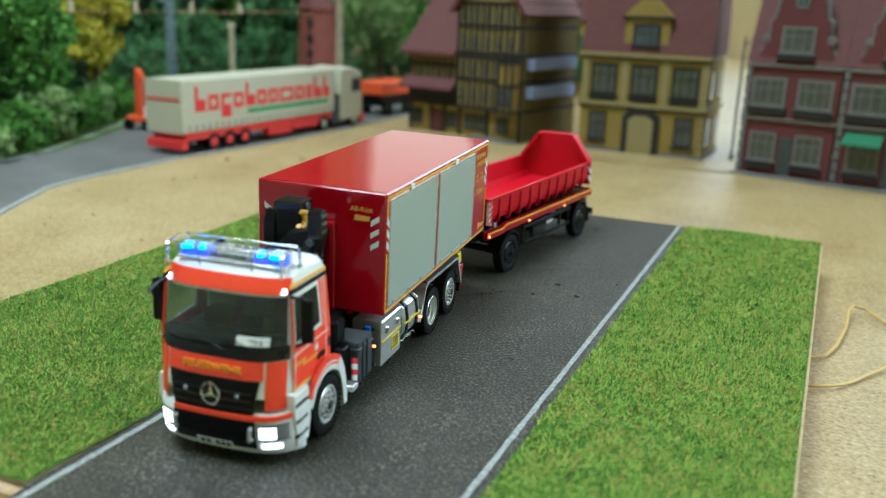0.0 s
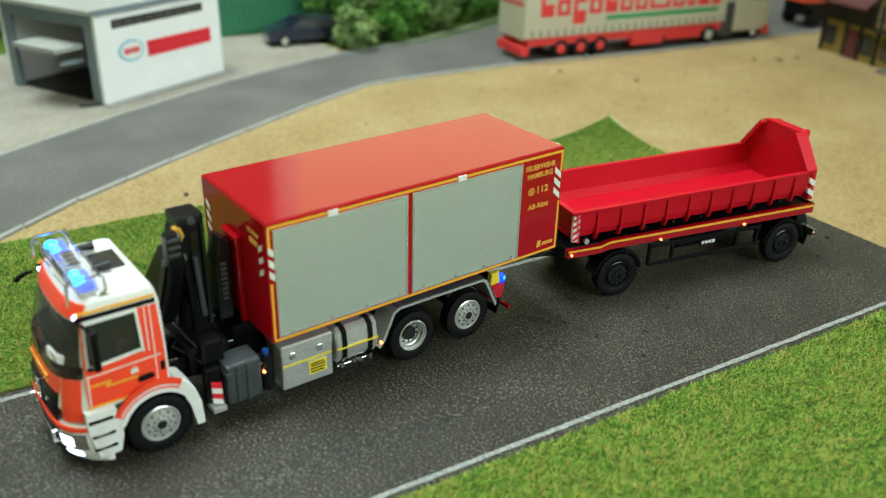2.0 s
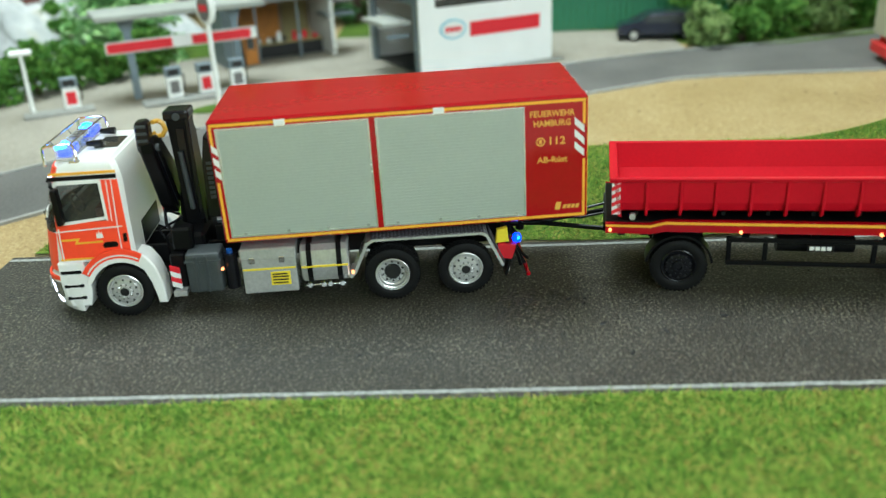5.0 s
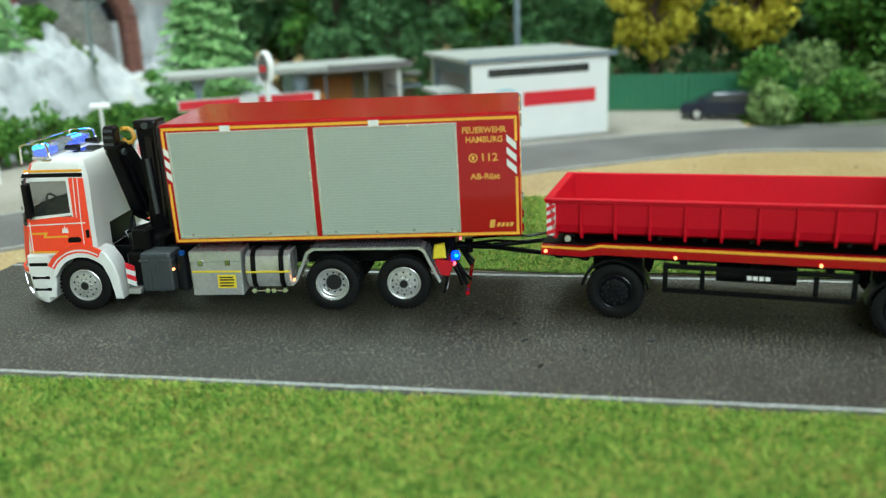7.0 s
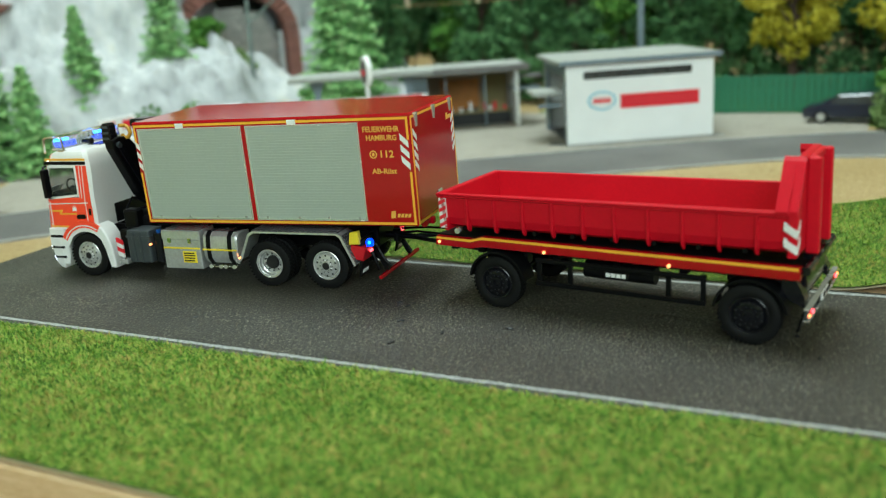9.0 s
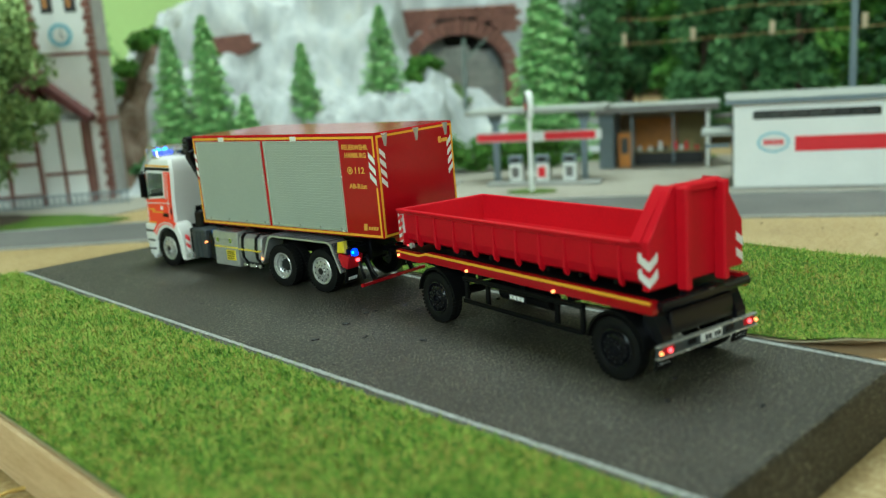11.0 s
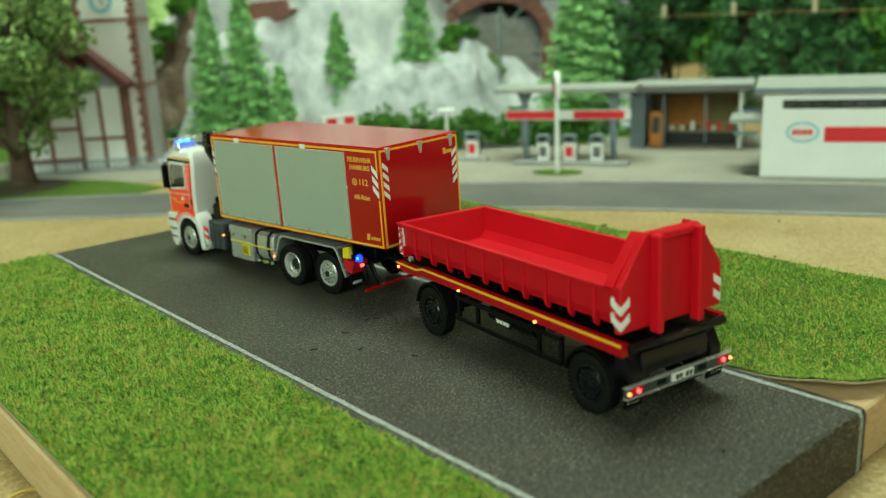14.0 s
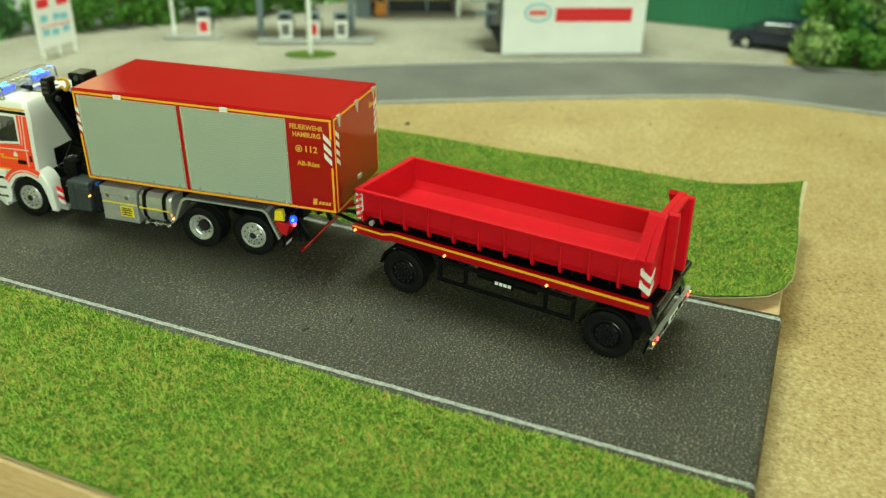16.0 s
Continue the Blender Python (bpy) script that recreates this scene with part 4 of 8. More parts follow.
    tail = [(-19.4, 13.9), (-17.6, 13.2), (-16.0, 10.8), (-15.0, 7.5), (-14.7, 2.4), (-16.6, 2.4), (-16.9, 7.5), (-18.2, 10.6), (-20.0, 12.6)]
    part("mudguard_tail", prism(B(), tail, "x", *sorted((s * 8.8, s * 14.4)), bevel=0.3), WHITE, g, smooth=True)

# chassis
for s in (-1, 1):
    part("chassis_rail", box(B(), *sorted((s * 3.6, s * 4.8)), -30, 61, 8.4, 12.8, 0.1), BLACK, truck, "black chassis rail")
    part("lift_rail", box(B(), *sorted((s * 3.8, s * 5.0)), -4, 60, 13.0, 16.5, 0.1), BLACK, truck, "black hook lift rail")
for y in (-26, -12, 5, 24, 42, 58):
    part("crossmember", box(B(), -3.6, 3.6, y - 1, y + 1, 8.8, 12.4), BLACK, truck)
part("gearbox", box(B(), -9, 9, -22, -15, 6, 8.3, 0.3), BLACK, truck)
for y, w in ((-23.3, 11), (34.4, 10), (50.4, 11)):
    part("axle", rod(B(), (-w, y, 5.9), (w, y, 5.9), 1.1), BLACK, truck)
for s in (1, -1):
    wheel(truck, s * 13.5 - 0.5, -23.3, 5.95, 5.95, s)
    wheel(truck, s * 13.9, 34.4, 5.9, 5.9, s, deep=1.0, width=3.0)
    wheel(truck, s * 10.4, 34.4, 5.9, 5.9, s, width=3.0)
    wheel(truck, s * 13.4, 50.4, 5.9, 5.9, s)

# side equipment
for s in (1, -1):
    bm = B()
    box(bm, *sorted((s * 7, s * 13.3)), -9.6, -2.2, 4.4, 13.4, 0.7, 2)
    for y in (-7.4, -5.2):
        box(bm, *sorted((s * 13.2, s * 13.6)), y - 0.35, y + 0.35, 4.6, 13, 0.1)
    box(bm, *sorted((s * 6.9, s * 13.5)), -9.8, -2.0, 11.4, 11.9, 0.1)
    part("plastic_tank", bm, DARK_GREY, truck, "dark grey plastic tank")
    bm = B()
    rod(bm, (s * 11.4, -0.3, 4.6), (s * 11.4, -0.3, 12.6), 1.5, seg=18)
    c = part("air_bottle", bm, BLACK_GLOSS, truck, "black upright air bottle", smooth=True)
    part("blue_cap", rod(B(), (s * 11.4, -0.3, 12.6), (s * 11.4, -0.3, 13.4), 0.7), BLUE_OFF, c, "blue cap", smooth=True)
    toolbox = part("tool_box", box(B(), *sorted((s * 6.8, s * 13.5)), 2.2, 13.9, 3.4, 13.6, 0.35, 2), SILVER, truck, "silver tool box")
    part("box_lid", box(B(), *sorted((s * 6.6, s * 13.7)), 2.0, 14.1, 11.2, 13.9, 0.3), SILVER, toolbox)
    for y in (4.6, 10.9):
        part("latch", box(B(), *sorted((s * 13.6, s * 13.95)), y - 0.6, y + 0.6, 10.5, 11.9, 0.1), CHROME, toolbox)
    part("yellow_strip", box(B(), *sorted((s * 13.4, s * 13.64)), 2.4, 13.7, 8.9, 9.3), PLATE_YELLOW, toolbox, "yellow strip")
    part("warning_plate", box(B(), *sorted((s * 13.4, s * 13.62)), 8.2, 12.4, 5.2, 8.3), PLATE_YELLOW, toolbox, "yellow warning plate")
    bm = B()
    for z in (5.6, 6.3, 7.0, 7.6):
        box(bm, *sorted((s * 13.6, s * 13.7)), 8.6, 12.0 - 0.4 * (z % 1), z, z + 0.3)
    part("plate_bars", bm, DARK, toolbox)
    tank = part("fuel_tank", prism(B(), [(s * 7, 5.4), (s * 7, 13.2), (s * 12.2, 13.6), (s * 13.5, 12.6), (s * 13.9, 10), (s * 13.7, 6.8), (s * 12.6, 5.2)], "y", 14.8, 25.2, bevel=0.4), SILVER, truck, "silver fuel tank", smooth=True)
    for y in (16.2, 22.6):
        part("tank_strap", prism(B(), [(s * 7, 5.2), (s * 7, 13.5), (s * 12.4, 13.9), (s * 13.75, 12.8), (s * 14.15, 10), (s * 13.9, 6.6), (s * 12.7, 4.9)], "y", y, y + 1.1), BLACK, tank, "black strap")
    part("yellow_strip", box(B(), *sorted((s * 13.7, s * 14.25)), 15.0, 25.0, 8.95, 9.3), PLATE_YELLOW, tank)
    bm = B()
    for y in (16, 19, 20.4, 23):
        rod(bm, (s * 12, y, 4.2), (s * 13.4, y + 0.4, 4.4), 0.55, seg=10)
    rod(bm, (s * 12.6, 15.5, 4.1), (s * 12.6, 24, 4.1), 0.28)
    part("pipework", bm, CHROME, truck, "small chrome valves under the tank", smooth=True)
    # step box and hazard plate behind the cab
    st = part("side_step", box(B(), *sorted((s * 10.5, s * 13.6)), -13.0, -10.2, 3.9, 5.2, 0.15), SILVER, truck)
    part("step_bracket", box(B(), *sorted((s * 9.5, s * 11.6)), -13.2, -10.0, 5.2, 13.0, 0.3), BLACK, st)
    for k in range(4):
        part("hazard_stripe", prism(B(), [(-12.9, 6.6 + k * 1.2), (-10.9, 5.8 + k * 1.2), (-10.9, 7.0 + k * 1.2), (-12.9, 7.8 + k * 1.2)], "x", *sorted((s * 13.3, s * 13.7))), SIGN_RED if k % 2 else DECAL_WHITE, st, "red and white hazard stripe")
    # fenders over the rear axles
    path = [(25.0, 6.2), (26.2, 7.4), (29.0, 13.6), (30.4, 14.4), (54.4, 14.4), (55.4, 13.8), (58.8, 6.6)]
    fen = part("rear_mudguard", prism(B(), path + [(y - (0.5 if y > 40 else -0.5), z - 0.5) for y, z in path[::-1]], "x", *sorted((s * 8.3, s * 14.1))), SILVER, truck, "silver rear mudguard")
    part("tread_plate", box(B(), *sorted((s * 8.4, s * 13.9)), 30.2, 54.5, 14.42, 14.62), TREAD, fen, "chequered tread plate")
    bm = B()
    for i in range(30):
        for j in range(6):
            u, v = 30.8 + i * 0.8, 8.9 + j * 0.9 + (0.45 if i % 2 else 0)
            c = bmesh.ops.create_cube(bm, size=1.0)["verts"]
            bmesh.ops.transform(bm, matrix=Matrix.Translation((s * v, u, 14.65)) @ Matrix.Rotation(math.radians(45 if (i + j) % 2 else -45), 4, "Z") @ Matrix.Diagonal((0.62, 0.16, 0.12, 1)), verts=c)
    part("tread_relief", bm, STUD, fen, "raised bright pattern")
    slope = part("tread_slope", prism(B(), [(55.6, 13.9), (55.85, 14.0), (59.05, 7.2), (58.8, 7.1)], "x", *sorted((s * 8.4, s * 13.9))), TREAD, fen, "chequered tread plate")
    bm = B()
    for i in range(9):
        for j in range(6):
            v = 8.9 + j * 0.9 + (0.45 if i % 2 else 0)
            c = bmesh.ops.create_cube(bm, size=1.0)["verts"]
            bmesh.ops.transform(bm, matrix=Matrix.Translation((s * v, 56.05 + i * 0.35, 13.6 - i * 0.744)) @ Matrix.Rotation(math.radians(-64.8), 4, "X") @ Matrix.Rotation(math.radians(45 if (i + j) % 2 else -45), 4, "Z") @ Matrix.Diagonal((0.62, 0.16, 0.12, 1)), verts=c)
    part("tread_relief", bm, STUD, slope, "raised bright pattern")
    part("marker_lamp", rod(B(), (s * 13.6, 25.9, 7.2), (s * 14.3, 25.9, 7.2), 0.32), AMBER_ON, truck, "lit amber marker lamp", smooth=True)
    part("marker_lamp", rod(B(), (s * 13.2, -1.8, 9.8), (s * 13.8, -1.8, 9.8), 0.3), AMBER_ON, truck, "lit amber marker lamp", smooth=True)
    # rear corner: chock, red lamp box, blue lamp, flap
    part("wheel_chock", prism(B(), [(57.0, 11.4), (60.0, 11.6), (59.6, 14.8), (57.4, 14.4)], "x", *sorted((s * 11.9, s * 13.5)), bevel=0.2), PLATE_YELLOW, truck, "yellow wheel chock")
    rb = part("rear_lamp_box", prism(B(), [(57.0, 8.0), (60.6, 7.4), (61.6, 10.8), (57.6, 11.3)], "x", *sorted((s * 8.2, s * 13.6)), bevel=0.2), RED_LENS, truck, "red rear lamp box")
    part("tail_lamp", box(B(), *sorted((s * 9.6, s * 10.9)), 61.2, 61.8, 9.0, 9.8, 0.2), RED_ON, rb, "lit red tail lamp")
    rbl = part("rear_blue_lamp", lathe(B(), [(0, -0.1), (0.9, 0), (1.0, 0.5), (0.95, 1.2), (0.6, 1.75), (0, 1.95)], 18, Matrix.Translation((s * 11.6, 61.9, 10.9))), BLUE_REAR, truck, "lit blue rear lamp", smooth=True)
    part("lit_core", lathe(B(), [(0, 0), (0.4, 0.1), (0.4, 0.6), (0, 0.8)], 12, Matrix.Translation((s * 12.25, 62.1, 11.5))), BLUE_ON, rbl, "bright lamp core", smooth=True)
    part("mud_flap", prism(B(), [(59.0, 3.4), (59.5, 3.4), (60.6, 8.0), (60.0, 8.0)], "x", *sorted((s * 9.2, s * 13.4))), BLACK, truck, "black mud flap")
    bm = B()
    for k in range(5):
        c = bmesh.ops.create_cube(bm, size=1.0)["verts"]
        bmesh.ops.transform(bm, matrix=Matrix.Translation((s * (9.9 + 0.65 * k), 60.0, 4.6)) @ Matrix.Rotation(math.radians(-13), 4, "X") @ Matrix.Diagonal((0.45, 0.1, 0.9, 1)), verts=c)
    part("flap_bars", bm, DECAL_WHITE, truck, "pale print on the mud flap")

bm = B()
box(bm, -12.8, 12.8, 59.2, 60.2, 10.6, 12.6, 0.2)
box(bm, -5, 5, 58, 61.4, 8.6, 14.0, 0.4)
rod(bm, (0, 60, 10.6), (0, 64.2, 10.6), 0.9)
rod(bm, (0, 64.2, 9.0), (0, 64.2, 12.2), 1.0)
part("rear_crossmember", bm, BLACK, truck, "black rear beam with coupling", smooth=True)
bm = B()
tube(bm, [(6.5, 61, 10), (7.2, 63.6, 6), (6.8, 65, 4.4)], 0.35)
tube(bm, [(-6.5, 61, 10), (-7.2, 63.6, 6), (-6.8, 65, 4.4)], 0.35)
part("air_hose", bm, BLACK, truck, "hanging black hoses", smooth=True)
bm = B()
tube(bm, [(9.5, 61, 9.6), (10, 62.4, 6.6), (9.6, 63, 4.2)], 0.4)
part("tow_strap", bm, BLACK, truck, smooth=True)

under = part("underrun_bar", box(B(), -12.7, 12.4, 63.9, 64.8, 2.6, 3.5, 0.15), RED, truck, "slim red under-run bar")
for x in (-7.6, 7.0):
    part("bar_bracket", prism(B(), [(60.4, 9.4), (61.6, 9.4), (64.6, 3.6), (63.9, 3.0)], "x", x - 0.5, x + 0.5), BLACK, under)
# roof lamp bar: a clear housing with blue lamps inside and chrome guard rails
bar = part("lamp_bar", box(B(), -11.5, 11.5, -33.0, -29.4, 34.4, 35.2, 0.25), SILVER, truck, "clear roof lamp bar with blue lamps and chrome rails")
part("clear_cover", box(B(), -11.3, 11.3, -32.9, -29.5, 35.2, 37.5, 0.5, 2), CLEAR, bar, "clear plastic cover", smooth=True)
for s in (-1, 1):
    lamp = part("blue_lamp", box(B(), *sorted((s * 4.6, s * 10.9)), -32.5, -29.9, 35.25, 37.0, 0.4, 2), BLUE_GLOW, bar, "glowing blue lamp lens", smooth=True)
    for x, r in ((6.2, 0.9), (9.3, 1.25)):
        part("lit_core", lathe(B(), [(0, -0.1), (r, 0), (r * 0.9, 0.7), (r * 0.4, 1.0), (0, 1.1)], 14, Matrix.Translation((s * x, -32.2, 36.75))), BLUE_ON, lamp, "lit blue core", smooth=True)
part("name_board", box(B(), -4.4, 4.4, -33.35, -33.0, 35.2, 37.2), CLEAR, bar)
lettering("bar_lettering", "FEUERWEHR", 1.35, DARK, bar, FACE_FRONT, 0, -33.42, 36.2)
for x0 in (-3.6, -1.7, 0.2, 2.1):
    part("lamp_unit", prism(B(), [(x0, 36.6), (x0 + 0.9, 36.6), (x0 + 1.6, 37.9), (x0 + 0.7, 37.9)], "y", -32.2, -30.2), CHROME, bar, "small chrome lamp")
for s in (-1, 1):
    bm = B()
    tube(bm, [(s * 11.9, -35.2, 33.4), (s * 11.9, -35.0, 37.8), (s * 11.9, -34.2, 38.4), (s * 11.9, -29.6, 38.6), (s * 11.9, -28.8, 38.0), (s * 11.9, -28.4, 34.4)], 0.3)
    part("guard_rail", bm, CHROME, bar, "chrome guard loop", smooth=True)
    part("guard_foot", box(B(), *sorted((s * 11.3, s * 12.5)), -30.2, -28.0, 34.0, 34.6, 0.15), CHROME, bar)
    part("horn", rod(B(), (s * 5.2 - 1.5, -28.6, 36.0), (s * 5.2 - 1.5, -25.4, 36.0), 0.6, 0.95, seg=14), BLACK_GLOSS, cab, "black roof horn", smooth=True)
for y, z in ((-34.6, 38.2), (-29.2, 38.4)):
    part("guard_bar", rod(B(), (-11.9, y, z), (11.9, y, z), 0.22), CHROME, bar, "thin chrome bar", smooth=True)
for x in (5, -6):
    part("aerial", rod(B(), (x, -33.6, 33.4), (x + 1.0, -35.4, 38.0), 0.12, 0.08), BLACK, cab)

# the cab sits a little off the chassis' middle and taller above the wheel arches
OLD_Z = (0, 8.8, 9.6, 12.9, 15.5, 18.7, 20.4, 29.4, 30.7, 33.1, 34.4, 38.6)
NEW_Z = (0.2, 9.1, 10.0, 13.5, 16.4, 19.7, 21.9, 30.2, 31.0, 33.7, 34.6, 38.4)


def fit_cab(ob, wide, shift):
    for v in ob.data.vertices:
        v.co.x = v.co.x * wide + shift * MM
        v.co.z = float(np.interp(v.co.z / MM, OLD_Z, NEW_Z)) * MM
    for c in ob.children:
        fit_cab(c, wide, shift)


for ob in list(truck.children):
    kind_ = ob.name.split(".")[0]
    if kind_ in ("cab", "door", "lamp_bar"):
        fit_cab(ob, 0.955, -1.2)
    elif kind_ in ("bumper", "step_panel", "mudguard"):
        fit_cab(ob, 0.99, -1.0)

# loading crane behind the cab
cr = part("crane_base", box(B(), -7.5, 7.5, -14.5, -6.0, 9.5, 16.0, 0.8), BLACK, truck, "black loading crane base")
part("slewing_column", rod(B(), (-2.6, -9.5, 15.5), (-2.6, -9.5, 22.0), 3.4, 2.8, seg=18), BLACK, truck, "black slewing column", smooth=True)
mast = part("crane_mast", prism(B(), [(-10.8, 15.5), (-6.6, 15.5), (-6.8, 24), (-7.0, 38), (-6.9, 40.0), (-7.6, 41.2), (-11.0, 41.2), (-11.8, 40.0), (-11.4, 37), (-10.8, 24)], "x", -3.8, 1.4, bevel=0.4), BLACK, truck, "black folded crane mast")
part("mast_rib", box(B(), 1.4, 1.8, -9.8, -8.0, 20, 38, 0.12), BLACK_GLOSS, mast)
part("mast_edge", box(B(), 1.3, 1.9, -7.6, -6.7, 17, 40, 0.15), BLACK_GLOSS, mast)
part("crane_cap", box(B(), -4.2, 1.9, -12.1, -6.6, 39.6, 41.8, 0.6, 2), BLACK_GLOSS, mast)
part("cap_pin", rod(B(), (1.7, -9.2, 40.6), (2.2, -9.2, 40.6), 0.8, seg=12), DARK_GREY, mast)
part("folded_boom", prism(B(), [(-12.6, 20), (-7.0, 18), (-7.4, 36), (-8.8, 39.4), (-10.4, 39.4), (-11.6, 37.0)], "x", -7.0, -3.9, bevel=0.4), BLACK, truck, "black folded main boom")
jib = part("crane_jib", prism(B(), [(-11.0, 19.4), (-2.6, 17.6), (0.4, 20.4), (8.0, 34.6), (8.4, 37.0), (5.6, 37.8), (1.5, 37.0), (-9.8, 25.4)], "y", -16.2, -13.2, bevel=0.35), BLACK, truck, "black folded jib")
part("jib_plate", prism(B(), [(-4.6, 19.8), (-2.4, 19.2), (6.8, 34.8), (5.2, 35.6)], "y", -13.3, -12.7, bevel=0.1), BLACK_GLOSS, jib)
part("jib_plate", prism(B(), [(-4.6, 19.8), (-2.4, 19.2), (6.8, 34.8), (5.2, 35.6)], "y", -16.7, -16.1, bevel=0.1), BLACK_GLOSS, jib)
part("jib_pin", rod(B(), (6.2, -16.9, 35.4), (6.2, -12.5, 35.4), 0.8, seg=12), DARK_GREY, jib)
head = part("jib_head", prism(B(), [(-16.6, 36.2), (-14.0, 36.4), (-13.6, 37), (-13.6, 41.0), (-14.2, 41.6), (-15.9, 41.5), (-16.4, 40.8)], "x", 5.4, 8.4, bevel=0.35), BLACK_GLOSS, truck, "black jib head")
for z in (37.2, 38.7, 40.2):
    part("head_groove", box(B(), 8.3, 8.6, -16.2, -14.0, z, z + 0.6, 0.08), DARK_GREY, head)
bm = B()
tube(bm, [(2.6, -12.9, 40.2), (2.6, -12.0, 39.6), (2.6, -11.6, 38.2), (2.6, -12.4, 37.0), (2.6, -13.8, 36.9), (2.6, -14.4, 37.8)], 0.55)
tube(bm, [(4.4, -13.6, 40.4), (2.6, -12.9, 40.2)], 0.5)
part("crane_hook", bm, HOOK, truck, "ochre crane hook", smooth=True)
for x, y0, z0, y1, z1 in ((2.4, -8.6, 20, -9.4, 33),):
    part("hydraulic_ram", rod(B(), (x, y0, z0), (x, y1, z1), 0.6), DARK_GREY, truck, "dark hydraulic ram", smooth=True)
bm = B()
tube(bm, [(-3, -13.5, 17), (2, -15, 20), (6, -14, 18), (8, -11, 14)], 0.35)
tube(bm, [(-1, -12, 17), (4, -16.4, 16), (9, -12, 13)], 0.3)
part("hydraulic_hose", bm, BLACK_GLOSS, truck, smooth=True)
part("control_bracket", box(B(), 6.2, 9.8, -12.6, -8.2, 13, 18.2, 0.5), BLACK, truck)
part("control_box", prism(B(), [(-5.6, 17.5), (-2.4, 17.5), (-2.0, 34.5), (-4.2, 36.0), (-5.2, 30)], "x", -2.6, 2.4, bevel=0.3), BLACK_GLOSS, truck, "black control column with pale marks")
for k in range(8):
    part("mark", box(B(), 2.35, 2.5, -4.4, -3.2, 22 + k * 1.1, 22.7 + k * 1.1), DARK_GREY, truck)

# ---------------------------------------------------------------- the roll-off container on the truck
box_c = thing("roll_off_container", *TR[:2], 17.0, TR[3], "red equipment container with grey roller shutters, on the truck", "container", rx=0.60, ry=1.2)
L, H, HW = 76.5, 26.4, 14.8
shell = part("container_body", box(B(), -HW, HW, 0, L, 0, H, 0.25, 1), RED, box_c, "glossy red body", smooth=False)
part("roof_sheet", box(B(), -HW + 0.5, HW - 0.5, 0.5, L - 0.5, H - 0.02, H + 0.1), RED, box_c, "glossy red flat roof")
for s in (1, -1):
    def side(name, y0, y1, z0, z1, out, material, parent, label="", bev=0.0):
        return part(name, box(B(), *sorted((s * (HW - 0.2), s * (HW + out))), y0, y1, z0, z1, bev), material, parent, label)
    for y0, y1, z0, z1 in ((0.5, L - 0.4, 0.35, 0.95), (0.5, L - 0.4, H - 1.25, H - 0.65), (0.35, 0.9, 0.95, 13.5), (0.35, 0.9, 20.5, H - 1.3), (L - 1.0, L - 0.45, 0.95, 13.0), (L - 1.0, L - 0.45, 20.5, H - 1.3)):
        side("yellow_outline", y0, y1, z0, z1, 0.06, YELLOW, box_c, "yellow outline strip")
    for y0, y1 in ((1.5, 32.2), (33.4, 63.6)):
        frame_bm = B()
        for a, b, c, d in ((y0, y1, 1.2, 1.6), (y0, y1, H - 2.0, H - 1.6), (y0, y0 + 0.4, 1.6, H - 2.0), (y1 - 0.4, y1, 1.6, H - 2.0)):
            box(frame_bm, *sorted((s * (HW - 0.2), s * (HW + 0.22))), a, b, c, d)
        fr = part("shutter_frame", frame_bm, SILVER, box_c, "thin silver frame")
        bm = B()
        n = 34
        z0, z1 = 1.6, H - 2.0
        pr = []
        for i in range(n):
            za, zb = z0 + (z1 - z0) * i / n, z0 + (z1 - z0) * (i + 1) / n
            pr += [(s * (HW + 0.095), za), (s * (HW + 0.12), za + 0.08), (s * (HW + 0.12), zb - 0.08)]
        pr += [(s * (HW + 0.07), z1), (s * (HW - 0.2), z1), (s * (HW - 0.2), z0)]
        prism(bm, pr, "y", y0 + 0.4, y1 - 0.4)
        sh = part("roller_shutter", bm, SHUTTER, fr, "grey slatted roller shutter")
        for yy in (y0 + 3, y0 + 12, (y0 + y1) / 2 + 5, y1 - 2):
            part("latch", box(B(), *sorted((s * (HW + 0.1), s * (HW + 0.35))), yy - 0.3, yy + 0.3, 1.7, 2.2), SILVER, fr)
    for yy in (14.5, 46.3):
        side("lashing_plate", yy - 1.1, yy + 1.1, H - 1.7, H - 0.5, 0.3, DECAL_WHITE, box_c, "small pale plate")
    for base, ya, yb in ((15.0, 0.35, 1.45), (15.4, L - 2.7, L - 0.7)):
        for k in range(3):
            z, dz = base + k * 2.55, 1.0 if yb < 10 else 1.9
            o = prism(B(), [(ya, z), (yb, z - dz), (yb, z - dz + 1.5), (ya, z + 1.5)], "x", *sorted((s * (HW - 0.1), s * (HW + 0.1))))
            part("reflective_stripe", o, DECAL_WHITE, box_c, "white reflective stripe")
    turn = SIDE_NEAR if s > 0 else Matrix.Rotation(math.pi, 4, "Z") @ SIDE_NEAR
    for words, size, z, wide in (("FEUERWEHR", 1.8, 23.0, 0.9), ("HAMBURG", 1.8, 21.0, 0.9), ("112", 2.3, 17.2, 1.1), ("AB-R\u00fcst", 1.75, 13.2, 1.05)):
        y = 69.2 + (0.9 if words == "112" else 0)
        lettering("lettering", words, size, GOLD, box_c, turn, s * (HW + 0.05), y, z, wide=wide, bold=0.034)
    bm = B()
    lathe(bm, [(0.95, 0), (0.95, 0.1), (0.7, 0.1), (0.7, 0)], 20, Matrix.Translation((s * HW, 66.8, 17.2)) @ Matrix.Rotation(math.pi / 2 * s, 4, "Y"))
    box(bm, *sorted((s * HW, s * (HW + 0.1))), 66.5, 67.1, 16.8, 17.6)
    part("telephone_mark", bm, GOLD, box_c, "yellow telephone symbol")
    bm = B()
